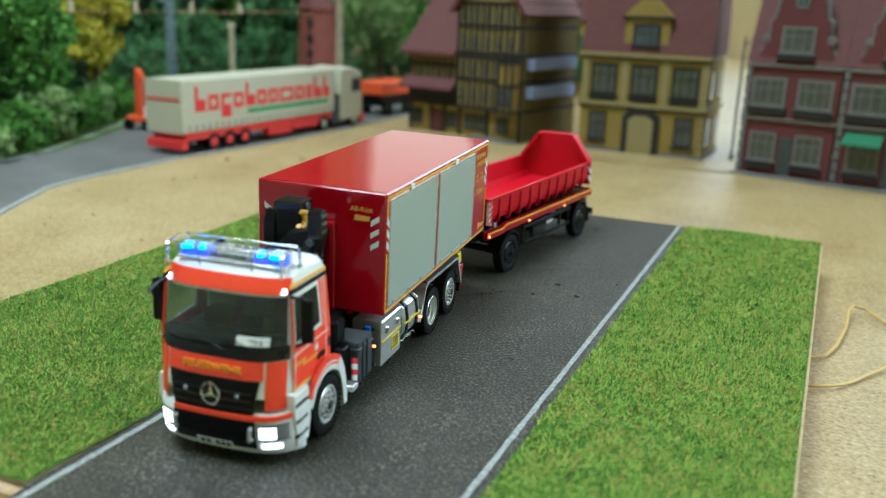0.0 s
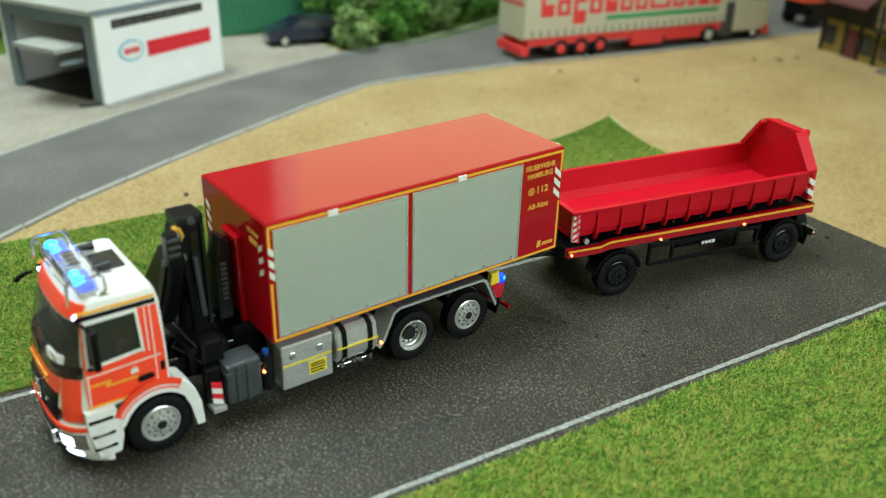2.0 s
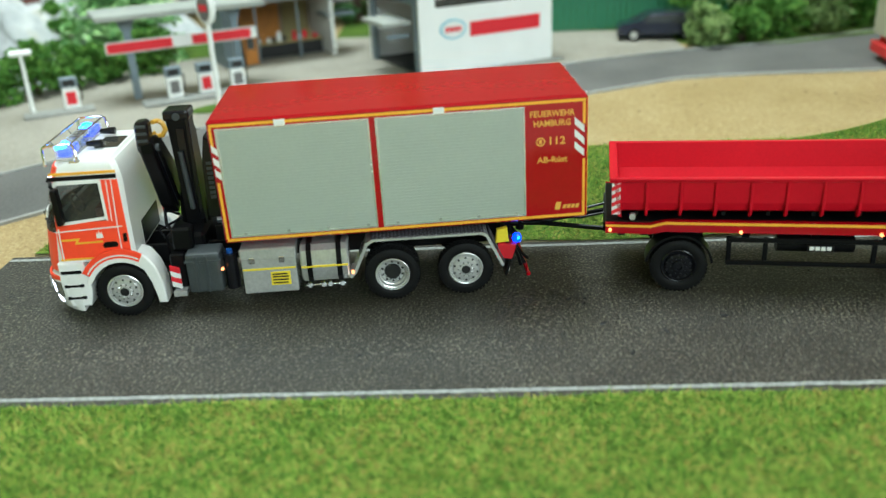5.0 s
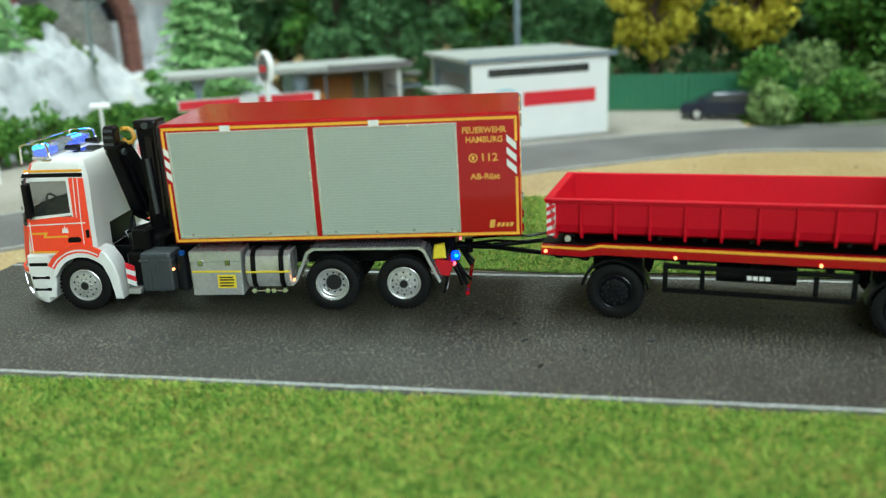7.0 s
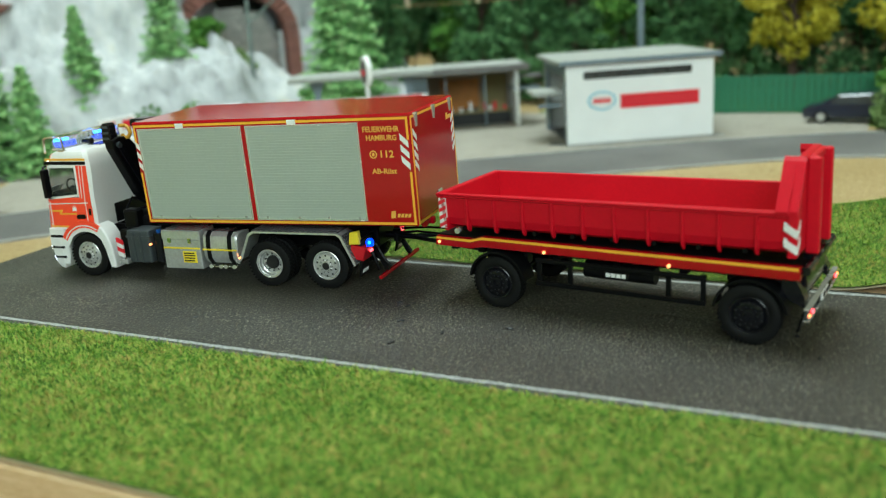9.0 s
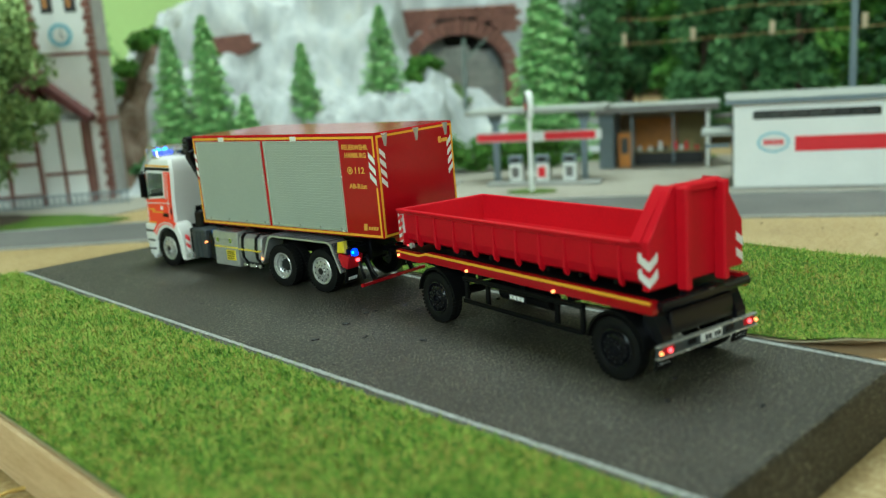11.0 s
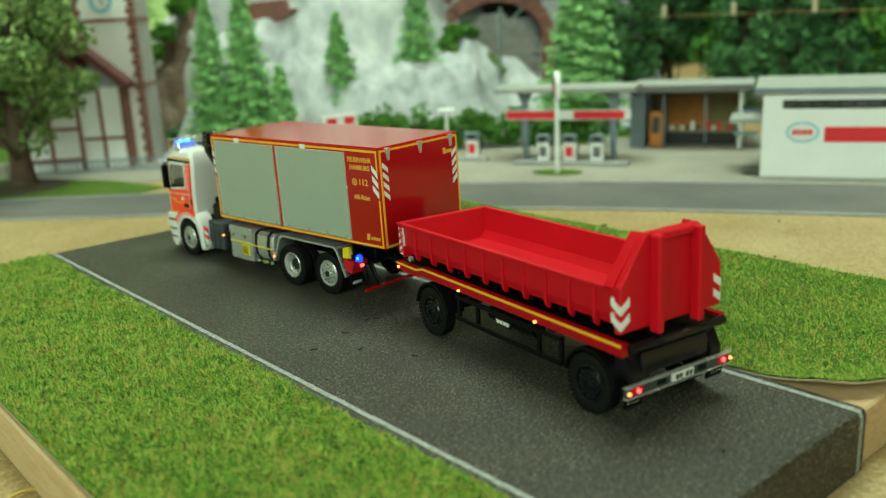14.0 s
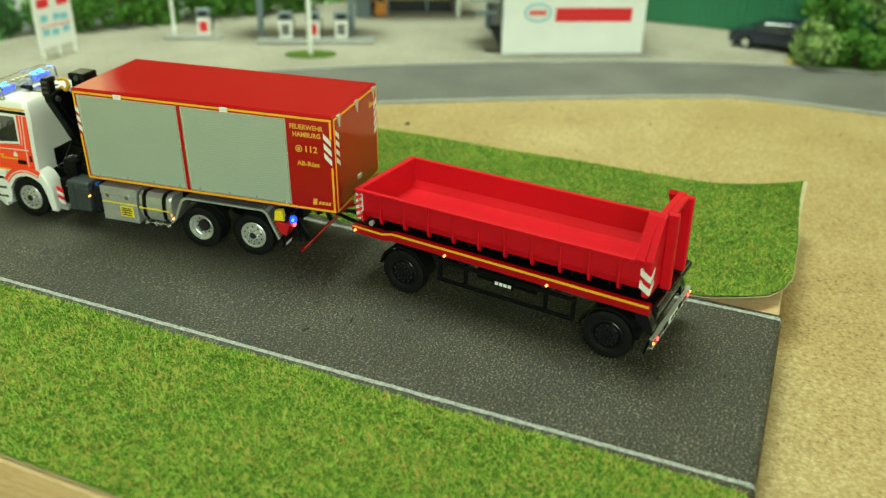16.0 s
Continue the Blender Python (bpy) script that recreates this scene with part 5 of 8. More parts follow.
    for y0, y1, z0, z1 in ((69.7, 70.8, 2.0, 3.7), *((71.3 + 0.9 * i, 71.95 + 0.9 * i, 2.2, 3.05) for i in range(4))):
        prism(bm, [(y0, z0), (y1, z0), (y1 + 0.25, z1), (y0 + 0.25, z1)], "x", *sorted((s * HW, s * (HW + 0.1))))
    part("maker_mark", bm, GOLD, box_c, "yellow maker's mark")
# rear door
rear = part("rear_flap", box(B(), -HW + 1.0, HW - 1.0, L - 0.1, L + 0.18, 1.0, H - 1.2, 0.15), RED, box_c, "glossy red rear flap")
for x0, x1, z0, z1 in ((-HW + 0.35, HW - 0.35, 0.35, 0.95), (-HW + 0.35, HW - 0.35, H - 1.15, H - 0.6), (-HW + 0.35, -HW + 0.95, 0.95, H - 1.2), (HW - 0.95, HW - 0.35, 0.95, H - 1.2)):
    part("yellow_outline", box(B(), x0, x1, L - 0.1, L + 0.12, z0, z1), YELLOW, box_c, "yellow outline strip")
for x in (-11.6, 0, 11.6):
    part("hinge", prism(B(), [(x - 0.9, H - 0.2), (x + 0.9, H - 0.2), (x + 0.25, H - 3.4), (x - 0.25, H - 3.4)], "y", L, L + 0.5), SILVER, rear, "grey hinge strap")
part("rear_handle", box(B(), -1.2, 1.2, L, L + 0.6, 4.2, 5.6, 0.2), SILVER, rear, "grey handle")
for s in (-1, 1):
    for k in range(4):
        z = 12.6 + k * 2.4
        xa, xb, lift = s * (HW - 1.1), s * (HW - 2.9), 1.6
        part("reflective_stripe", prism(B(), [(xa, z + lift), (xb, z), (xb, z + 1.35), (xa, z + lift + 1.35)], "y", L + 0.1, L + 0.28), DECAL_WHITE, box_c, "white reflective stripe")
bm = B()
box(bm, -9.6, -8.6, L + 0.1, L + 0.3, 21.2, 22.8)
box(bm, -12.2, -9.8, L + 0.1, L + 0.3, 21.3, 22.2)
part("maker_mark", bm, GOLD, rear)
# front wall
for s in (-1, 1):
    for k in range(3):
        z = 14.0 + k * 2.6
        part("reflective_stripe", prism(B(), [(s * 11.4, z), (s * 13.2, z + 1.2), (s * 13.2, z + 2.4), (s * 11.4, z + 1.2)], "y", -0.1, 0.1), DECAL_WHITE, box_c, "white reflective stripe")
lettering("front_lettering", "AB-R\u00fcst", 1.5, GOLD, box_c, FACE_FRONT, 9.2, -0.03, 22.6)
part("maker_mark", prism(B(), [(7.6, 20.2), (11.0, 20.2), (11.2, 21.2), (7.8, 21.4)], "y", -0.1, 0.1), GOLD, box_c)
bm = B()
for x in (-3, 3):
    box(bm, x - 0.7, x + 0.7, -1.2, 0, 0, 19, 0.15)
box(bm, -3.6, 3.6, -1.4, 0, 17.8, 19.4, 0.2)
part("hook_frame", bm, RED, box_c, "red hook frame")
bm = B()
for s in (-1, 1):
    box(bm, *sorted((s * 5.2, s * 6.6)), 2, L + 0.6, -1.6, 0.05, 0.1)
    rod(bm, (s * 6.0, L - 1, -0.9), (s * 9.0, L - 1, -0.9), 0.9, seg=14)
part("skid", bm, RED, box_c, "red steel skid rails", smooth=True)


# ---------------------------------------------------------------- the trailer
TT = (-53.4, 13.4, 0.0, -7.6)
trailer = thing("drawbar_trailer", *TT, "black two-axle trailer with red and yellow edge beams", "trailer")
for s in (1, -1):
    beam = part("edge_beam", prism(B(), [(-1.4, 13.4), (8, 13.3), (11, 13.9), (78.6, 13.9), (78.6, 16.4), (11, 16.2), (8, 15.4), (-1.4, 15.4)], "x", *sorted((s * 12.4, s * 13.9))), RED, trailer, "red edge beam")
    part("yellow_strip", prism(B(), [(-1.3, 14.9), (8, 14.8), (11, 15.6), (78.3, 15.7), (78.3, 16.3), (11, 16.15), (8, 15.35), (-1.3, 15.35)], "x", *sorted((s * 13.8, s * 14.05))), YELLOW, beam, "yellow reflective strip")
    for y in (-0.4, 26.5, 54.0):
        part("marker_lamp", rod(B(), (s * 13.7, y, 14.2), (s * 14.3, y, 14.2), 0.34), AMBER_ON, trailer, "lit amber marker lamp", smooth=True)
    for y in (14.3, 69.6):
        wheel(trailer, s * 13.7, y, 5.9, 5.9, s, rim_mat=BLACK_GLOSS)
        a0, a1 = math.radians(172), math.radians(8)
        arc = [(y + 7.2 * math.cos(a), 5.9 + 7.2 * math.sin(a)) for a in span(a0, a1, 14)]
        inn = [(y + 6.7 * math.cos(a), 5.9 + 6.7 * math.sin(a)) for a in span(a1, a0, 14)]
        part("mudguard", prism(B(), arc + inn, "x", *sorted((s * 9.2, s * 13.9))), BLACK, trailer, "black round mudguard", smooth=True)
    # side guard between the axles
    bm = B()
    for z in (6.4, 11.6):
        box(bm, *sorted((s * 12.8, s * 13.5)), 24.0, 61.0, z, z + 1.0, 0.12)
    for y in (24.0, 31.4, 53.0, 60.0):
        box(bm, *sorted((s * 12.2, s * 13.0)), y, y + 1.0, 6.4, 12.6, 0.1)
    guard = part("side_guard", bm, BLACK, trailer, "black tubular side guard")
    pl = part("maker_plate", box(B(), *sorted((s * 13.4, s * 13.75)), 40.0, 45.4, 10.0, 11.4, 0.1), BLACK_GLOSS, guard, "dark plate with pale marks")
    bm = B()
    for k in range(4):
        box(bm, *sorted((s * 13.7, s * 13.82)), 40.5 + k * 1.15, 41.4 + k * 1.15, 10.3, 11.15)
    part("plate_bars", bm, DECAL_WHITE, pl)
    part("air_tank", rod(B(), (s * 9.8, 34.5, 10.4), (s * 9.8, 50.0, 10.4), 1.9, seg=20), BLACK, trailer, "black air tank", smooth=True)
bm = B()
box(bm, -12.4, 12.4, -1.4, 78.6, 14.4, 15.7, 0.15)
part("deck", bm, BLACK, trailer, "black trailer deck")
for s in (1, -1):
    part("chassis_rail", box(B(), *sorted((s * 3.6, s * 5.0)), 0, 78, 10.6, 14.38, 0.1), BLACK, trailer, "black chassis rail")
    for y0, y1 in ((9, 19.5), (64, 75.5)):
        part("spring_box", box(B(), *sorted((s * 5.6, s * 9.0)), y0, y1, 9.0, 13.0, 0.4), BLACK, trailer)
for y in (2, 14, 28, 42, 56, 69, 77):
    part("crossmember", box(B(), -11.5, 11.5, y - 0.8, y + 0.8, 12.0, 14.36), BLACK, trailer)
part("turntable", rod(B(), (0, 14.3, 10.4), (0, 14.3, 12.2), 5.2, seg=24), BLACK, trailer, smooth=True)
for y in (14.3, 69.6):
    part("axle", rod(B(), (-12, y, 5.9), (12, y, 5.9), 1.1), BLACK, trailer)
# drawbar, to the truck's coupling
bm = B()
for s in (1, -1):
    tube(bm, [(s * 6.5, 7, 11.0), (s * 6.0, -1, 11.2), (2.2 + s * 0.5, -16.0, 11.0)], 0.55)
rod(bm, (2.2, -15.4, 11.0), (2.8, -20.4, 11.1), 0.75)
part("drawbar", bm, BLACK, trailer, "black A-shaped drawbar", smooth=True)
bm = B()
tube(bm, [(3, -1, 14), (3, -7, 12.6), (3.4, -14, 12.8), (4.6, -20.5, 12)], 0.3)
tube(bm, [(-3, -1, 14), (-2, -7, 12.8), (0, -14, 13.0), (1.0, -20.5, 12.4)], 0.3)
part("brake_hose", bm, BLACK_GLOSS, trailer, smooth=True)
bm = B()
box(bm, -10, 10, -1.8, 0.5, 12.0, 14.2, 0.3)
box(bm, -8, 8, 6, 8, 10.5, 13.4, 0.3)
part("front_crossbeam", bm, BLACK, trailer)
# rear end
bm = B()
prism(bm, [(74.5, 10.6), (78.8, 9.2), (79.0, 11.6), (78.6, 13.6), (74.5, 14.2)], "x", -9.0, 9.0, bevel=0.3)
for s in (1, -1):
    prism(bm, [(75, 10.0), (79.3, 8.0), (79.4, 9.8), (77, 14.6), (75, 14.6)], "x", *sorted((s * 9.4, s * 12.2)))
rod(bm, (-12.6, 79.3, 15.4), (12.6, 79.3, 15.4), 0.9, seg=14)
box(bm, -5, 5, 77, 80.2, 14.6, 16.4, 0.4)
part("tail_beam", bm, BLACK_GLOSS, trailer, "black tail beam with roller", smooth=True)
lb = part("lamp_board", box(B(), -14.0, 14.4, 79.6, 80.3, 6.4, 8.6, 0.15), DARK_GREY, trailer, "grey rear lamp board")
for z in (6.2, 8.4):
    part("board_rail", box(B(), -14.2, 14.6, 79.5, 80.6, z + 0.05, z + 0.3, 0.08), SILVER, lb, "silver rail")
for s in (1, -1):
    part("tail_lamp", rod(B(), (s * 11.6, 80.2, 7.6), (s * 11.6, 80.8, 7.6), 0.42, seg=12), RED_ON, lb, "lit red tail lamp")
    part("lens", box(B(), *sorted((s * 10.2, s * 13.2)), 80.1, 80.5, 6.9, 8.3, 0.15), RED_LENS, lb)
    part("turn_lamp", rod(B(), (s * 13.8, 80.1, 7.4), (s * 13.8, 80.7, 7.4), 0.32, seg=10), AMBER_ON, lb, "lit amber lamp")
    part("side_plate", box(B(), *sorted((s * 4.4, s * 6.6)), 80.45, 80.65, 7.2, 8.2), BLACK_GLOSS, lb)
    fl = part("mud_flap", prism(B(), [(78.2, 3.6), (78.7, 3.6), (79.4, 6.8), (78.8, 6.8)], "x", *sorted((s * 9.0, s * 13.3))), BLACK, trailer, "black mud flap")
    bm = B()
    for k in range(4):
        box(bm, *sorted((s * (9.8 + 0.8 * k), s * (10.3 + 0.8 * k))), 78.7, 78.95, 4.6, 5.6)
    part("flap_bars", bm, DECAL_WHITE, fl, "pale print")
np_ = part("number_plate", box(B(), -3.0, 3.0, 80.45, 80.7, 6.9, 8.4), DECAL_WHITE, lb, "white number plate")
bm = B()
for x in (-2.5, -1.5, 0.2, 1.2):
    box(bm, x, x + 0.7, 80.65, 80.78, 7.2, 8.1)
part("plate_bars", bm, DARK, np_)

# ---------------------------------------------------------------- the skip on the trailer
skip = thing("skip_container", TT[0], TT[1], 17.0, TT[3], "empty low-sided red plastic skip with ribbed sides, on the trailer", "skip", rx=0.7)
SL, SW = 76.4, 13.5
bm = B()
# floor and two side walls with a chamfered foot, then the sloped front
half = [(10.0, 0.9), (11.7, 2.8), (12.5, 8.4), (SW, 8.4), (SW, 7.7), (13.05, 7.5), (12.8, 2.9), (12.1, 1.1), (10.4, 0.2)]
sec = half + [(-x, z) for x, z in half[::-1]]
prism(bm, sec, "y", 1.0, SL)
tub = part("tub", bm, RED_PLASTIC, skip, "red plastic tub")
fg = B()
prism(fg, [(1.2, 0.0), (1.9, 0.0), (1.0, 8.4), (-0.6, 8.4), (-0.6, 7.7), (0.3, 7.6)], "x", -SW, SW)
part("front_wall", fg, RED_PLASTIC, skip, "red sloping front wall")
rim = B()
for s in (1, -1):
    box(rim, *sorted((s * 12.5, s * (SW + 0.3))), -0.7, SL, 8.1, 8.6, 0.12)
box(rim, -12.5, 12.5, -0.7, 0.9, 8.1, 8.6, 0.12)
part("rim", rim, RED_PLASTIC, skip, "raised rim")
rib = None
for s in (1, -1):
    for k in range(10):
        y = 7.0 + k * 7.05
        if rib is None or s < 0 and k == 0:
            rib = part("rib", prism(B(), [(s * 12.7, 7.8), (s * 13.42, 7.8), (s * 13.4, 1.5), (s * 13.0, 0.3), (s * 12.2, -0.3), (s * 11.6, 0.2), (s * 12.4, 2.4)], "y", -0.34, 0.34, bevel=0.16), RED_PLASTIC, skip, at=pose(0, y * MM, 0))
        else:
            again("rib", rib, skip, pose(0, y * MM, 0))
    tape = part("hazard_plate", prism(B(), [(-0.2, 0.5), (1.6, 0.5), (1.6, 7.4), (-0.2, 7.4)], "x", *sorted((s * 12.6, s * 13.5))), DECAL_WHITE, skip, "white plate with slanted red stripes")
    for k in range(4):
        z = 0.5 + 1.75 * k
        part("red_stripe", prism(B(), [(-0.2, z), (1.6, z + 0.9), (1.6, min(7.4, z + 1.75)), (-0.2, z + 0.85)], "x", *sorted((s * 13.4, s * 13.56))), SIGN_RED, tape)
    for k in range(2):
        z = 0.9 + 3.0 * k
        part("reflective_stripe", prism(B(), [(SL - 1.0, z + 1.3), (SL + 1.3, z - 0.2), (SL + 1.3, z + 1.4), (SL - 1.0, z + 2.9)], "x", *sorted((s * 12.7, s * 13.62))), DECAL_WHITE, skip, "white reflective stripe")
# chevrons folded round the rear corners
for s in (1, -1):
    for k in range(2):
        z = 0.9 + 3.0 * k
        part("reflective_stripe", prism(B(), [(s * 13.4, z - 0.2), (s * 11.3, z + 1.3), (s * 11.3, z + 2.9), (s * 13.4, z + 1.4)], "y", SL + 1.2, SL + 1.48), DECAL_WHITE, skip, "white reflective stripe")
# rear headboard with two uprights
hb = B()
prism(hb, [(-SW, 0.0), (SW, 0.0), (SW, 8.8), (7.6, 17.0), (6.8, 17.8), (-6.8, 17.8), (-7.6, 17.0), (-SW, 8.8)], "y", SL - 0.4, SL + 1.4, bevel=0.25)
part("headboard", hb, RED_PLASTIC, skip, "tall red headboard")
hb = B()
for s in (1, -1):
    prism(hb, [(s * (SW + 0.3), 8.0), (s * (SW + 0.3), 8.8), (s * 7.6, 17.0), (s * 6.8, 17.8), (s * 6.4, 16.8), (s * 12.4, 8.4)], "y", SL - 2.6, SL - 0.3)
    box(hb, *sorted((s * 4.6, s * 6.2)), SL + 1.3, SL + 3.8, -1.0, 17.6, 0.3)
box(hb, -4.6, 4.6, SL + 1.3, SL + 2.6, 16.2, 17.8, 0.3)
part("hook_frame", hb, RED_PLASTIC, skip, "red hook frame uprights", smooth=False)
bm = B()
for s in (1, -1):
    box(bm, *sorted((s * 4.6, s * 6.2)), 1.5, SL + 1, -0.45, 0.1, 0.05)
    for k in range(8):
        rod(bm, (s * 11.5, 5 + k * 9, 0.1), (s * 9.0, 5 + k * 9, 0.1), 0.5, seg=8)
part("skid", bm, BLACK, skip, "dark skid rails")
for s in (1, -1):
    part("roller", rod(B(), (s * 12.6, 4.2, -0.1), (s * 13.4, 4.2, -0.1), 0.7, seg=14), SILVER, skip, "small grey roller", smooth=True)


# ---------------------------------------------------------------- filling station
ST = 118.4            # the station's front runs along this bearing
YARD = GROUND + 0.9


def along(x, y):
    """A place from the station's own axes: x along its front, y back from it."""
    a = radians(ST)
    return -317.4 + x * math.cos(a) - y * math.sin(a), -46.2 + x * math.sin(a) + y * math.cos(a)


def plate(name, x0, x1, y0, y1, z0, z1, material, parent, label="", bevel=0.0):
    return part(name, box(B(), x0, x1, y0, y1, z0, z1, bevel), material, parent, label)


wash = thing("wash_hall", *along(0, 0), YARD, ST, "white flat-roofed wash hall of the filling station", "building")
HH, DD, WW = 42.2, 70.0, 79.5
plate("front_wall", 0, WW, 0, 2.0, 0, HH, PLASTER, wash, "white front wall")
plate("end_wall", WW - 2, WW, 2.0, DD, 0, HH, PLASTER, wash, "white end wall")
plate("back_wall", 0, WW - 2, DD - 2, DD, 0, HH, PLASTER, wash)
plate("gate_post", 0, 2.0, 2.0, 8.0, 0, HH, STEEL_GREY, wash, "grey gate post")
plate("gate_lintel", 0, 1.6, 8.0, DD - 8, HH - 6, HH, STEEL_GREY, wash, "grey lintel over the open gate")
plate("gate_post", 0, 2.0, DD - 8, DD - 2, 0, HH, STEEL_GREY, wash)
plate("hall_floor", 2.0, WW - 2, 2.0, DD - 2, 0, 0.4, DARK, wash)
rf = plate("roof", -4.0, WW + 3.0, -3.5, DD + 3, HH + 0.2, HH + 2.6, ROOF_GREY, wash, "grey flat roof with overhang", 0.3)
plate("roof_rim", -4.2, WW + 3.2, -3.9, -3.3, HH + 0.4, HH + 2.8, STEEL_GREY, rf)
win = plate("strip_window", 9.2, 67.5, -0.35, 0.2, 34.6, 38.8, BLACK_GLOSS, wash, "dark strip window")
for k in range(9):
    plate("pane", 9.9 + k * 6.35, 15.6 + k * 6.35, -0.5, -0.3, 35.1, 38.3, PANE, win)
plate("red_panel", 29.0, 71.5, -0.5, 0.2, 18.2, 25.6, SIGN_RED, wash, "red sign panel")
bm = B()
oval = [(18.9 + 7.6 * math.cos(a), 23.0 + 5.1 * math.sin(a)) for a in span(0, 2 * math.pi, 36)[:-1]]
prism(bm, oval, "y", -0.6, 0.1)
sg = part("oval_sign", bm, SIGN_BLUE, wash, "oval sign with pale blue rim and red marks")
bm = B()
prism(bm, [(18.9 + 6.6 * math.cos(a), 23.0 + 4.2 * math.sin(a)) for a in span(0, 2 * math.pi, 36)[:-1]], "y", -0.75, -0.5)
part("sign_face", bm, DECAL_WHITE, sg)
bm = B()
for x in (14.2, 16.6, 19.0, 21.4):
    box(bm, x, x + 2.0, -0.85, -0.7, 21.7, 24.3)
part("sign_marks", bm, SIGN_RED, sg)
plate("plinth", -1.5, WW + 5.0, -5.0, -0.3, 0, 0.7, KERB, wash, "pale plinth strip")
plate("canopy_shelf", -16, -0.2, 10, 40, 26, 28, ROOF_GREY, wash, "small grey side canopy")
plate("shelf_light", -14, -2, 9.6, 10, 20, 22, STEEL_GREY, wash)
tagged(part("service_pit", box(B(), *sorted((along(-4, 4)[0], along(-16, 16)[0])), *sorted((along(-4, 4)[1] - 6, along(-4, 4)[1] + 4)), YARD, YARD + 0.3), DARK), "dark drain grate in the yard", "drain", kind="structure")

# shop behind the pumps
shop = thing("station_shop", -362, -160, YARD, ST, "low grey station shop with open glazed front", "shop")
SW2, SD = 66.0, 44.0
plate("side_pier", -1, 8.0, 0, SD, 0, 35, STEEL_GREY, shop, "blue-grey side pier")
plate("back_wall", 8, SW2, SD - 2, SD, 0, 35, BRICK_TAN, shop, "tan back wall")
plate("side_wall", SW2 - 2, SW2, 0, SD - 2, 0, 35, PLASTER, shop)
plate("roof", -3, SW2 + 6, -7, SD + 3, 35, 38.5, ROOF_GREY, shop, "grey flat roof", 0.4)
plate("roof_edge", -3, SW2 + 6, -7.6, -7, 35.4, 39.2, TRIM_GREY, shop, "pale roof edge")
dr = plate("door", 11, 18.5, 2, 3, 0.4, 22, OCHRE_DOOR, shop, "orange brown door")
plate("door_pane", 12.5, 17, 1.7, 2.1, 9, 19, PANE, dr)
sf = plate("shelf", 20, SW2 - 4, 14, 22, 0.4, 8, DARK, shop, "dark counter with goods")
plate("counter_top", 19.5, SW2 - 3.5, 13.5, 22.5, 8, 9, TRIM_CREAM, shop)
plate("brick_panel", 18, 44, SD - 3, SD - 2.2, 8, 28, OCHRE_DOOR, shop, "brown brick panel")
plate("inner_wall", 46, 62, SD - 4, SD - 2.2, 2, 30, TRIM_CREAM, shop)
rnd = random.Random(4)
for k in range(12):
    x, h = 22 + k * 3.2, rnd.uniform(2, 6)
    plate("packet", x, x + 2.1, 15, 17.4, 9.05, 9.05 + h, rnd.choice((PLASTER, TRIM_CREAM, SIGN_RED, OCHRE_DOOR, PANE)), shop, bevel=0.2)
plate("mullion", 44, 45, 2, 3, 0.4, 35, STEEL_GREY, shop)
plate("mullion", 19, 20, 2, 3, 0.4, 35, STEEL_GREY, shop)
plate("awning", SW2 - 4, SW2 + 14, 2, 20, 22, 23.5, STEEL_GREY, shop, "grey awning arm")
plate("awning", SW2 + 2, SW2 + 16, 6, 20, 29, 30.5, TRIM_GREY, shop)

# pump canopy
can = thing("pump_canopy", -308, -166, YARD, ST, "slim grey pump canopy with red and white sign band", "canopy")
plate("roof", -41, 41, -14, 18, 40.4, 43.2, ROOF_GREY, can, "thin grey canopy roof", 0.4)
for x in (-26, 27):
    p = part("post", prism(B(), [(x - 1.8, 0), (x + 1.8, 0), (x + 1.8, 33), (x + 5, 40.4), (x - 5, 40.4), (x - 1.8, 33)], "y", -1.5, 1.5), STEEL_GREY, can, "blue-grey canopy post")
band = plate("sign_band", -37.5, 37.5, -3.4, -1.6, 23.6, 29.4, DECAL_WHITE, can, "white sign band with red panels", 0.2)
plate("red_panel", -36.8, -5.6, -3.7, -3.3, 24.2, 28.8, SIGN_RED, band, "red panel")
plate("red_panel", 4.4, 34.2, -3.7, -3.3, 24.2, 28.8, SIGN_RED, band, "red panel")
isl = part("pump_island", box(B(), -33, 33, -13, -1, 0, 2.0, 0.6, 2), KERB)
isl.matrix_world = pose(-300 * MM, -154.5 * MM, YARD * MM, 0, 0, ST)
tagged(isl, "pale kerbed island under the petrol pumps", "island", kind="structure")


def pump(x, y, z, panel):
    p = thing("petrol_pump", x, y, z, ST, "white petrol pump with grey head, on its island", "petrol pump", "petrol pumps")
    part("body", box(B(), -3.6, 3.6, -2.4, 2.4, 0, 10.4, 0.5), PLASTER, p)
    part("head", box(B(), -4.0, 4.0, -2.6, 2.6, 10.4, 15.0, 0.5), STEEL_GREY, p, "grey pump head")
    part("dial", box(B(), -2.6, 2.6, -2.9, -2.5, 11.2, 14.2, 0.1), DARK, p)
    part("front_panel", box(B(), -2.2, 2.2, -2.8, -2.3, 2.4, 8.4, 0.1), panel, p)
    part("hose", tube(B(), [(3.8, 0, 12), (5.2, 0, 10), (5.0, 0, 4.5), (4.0, 0, 3.2)], 0.4), DARK, p, smooth=True)
    return p


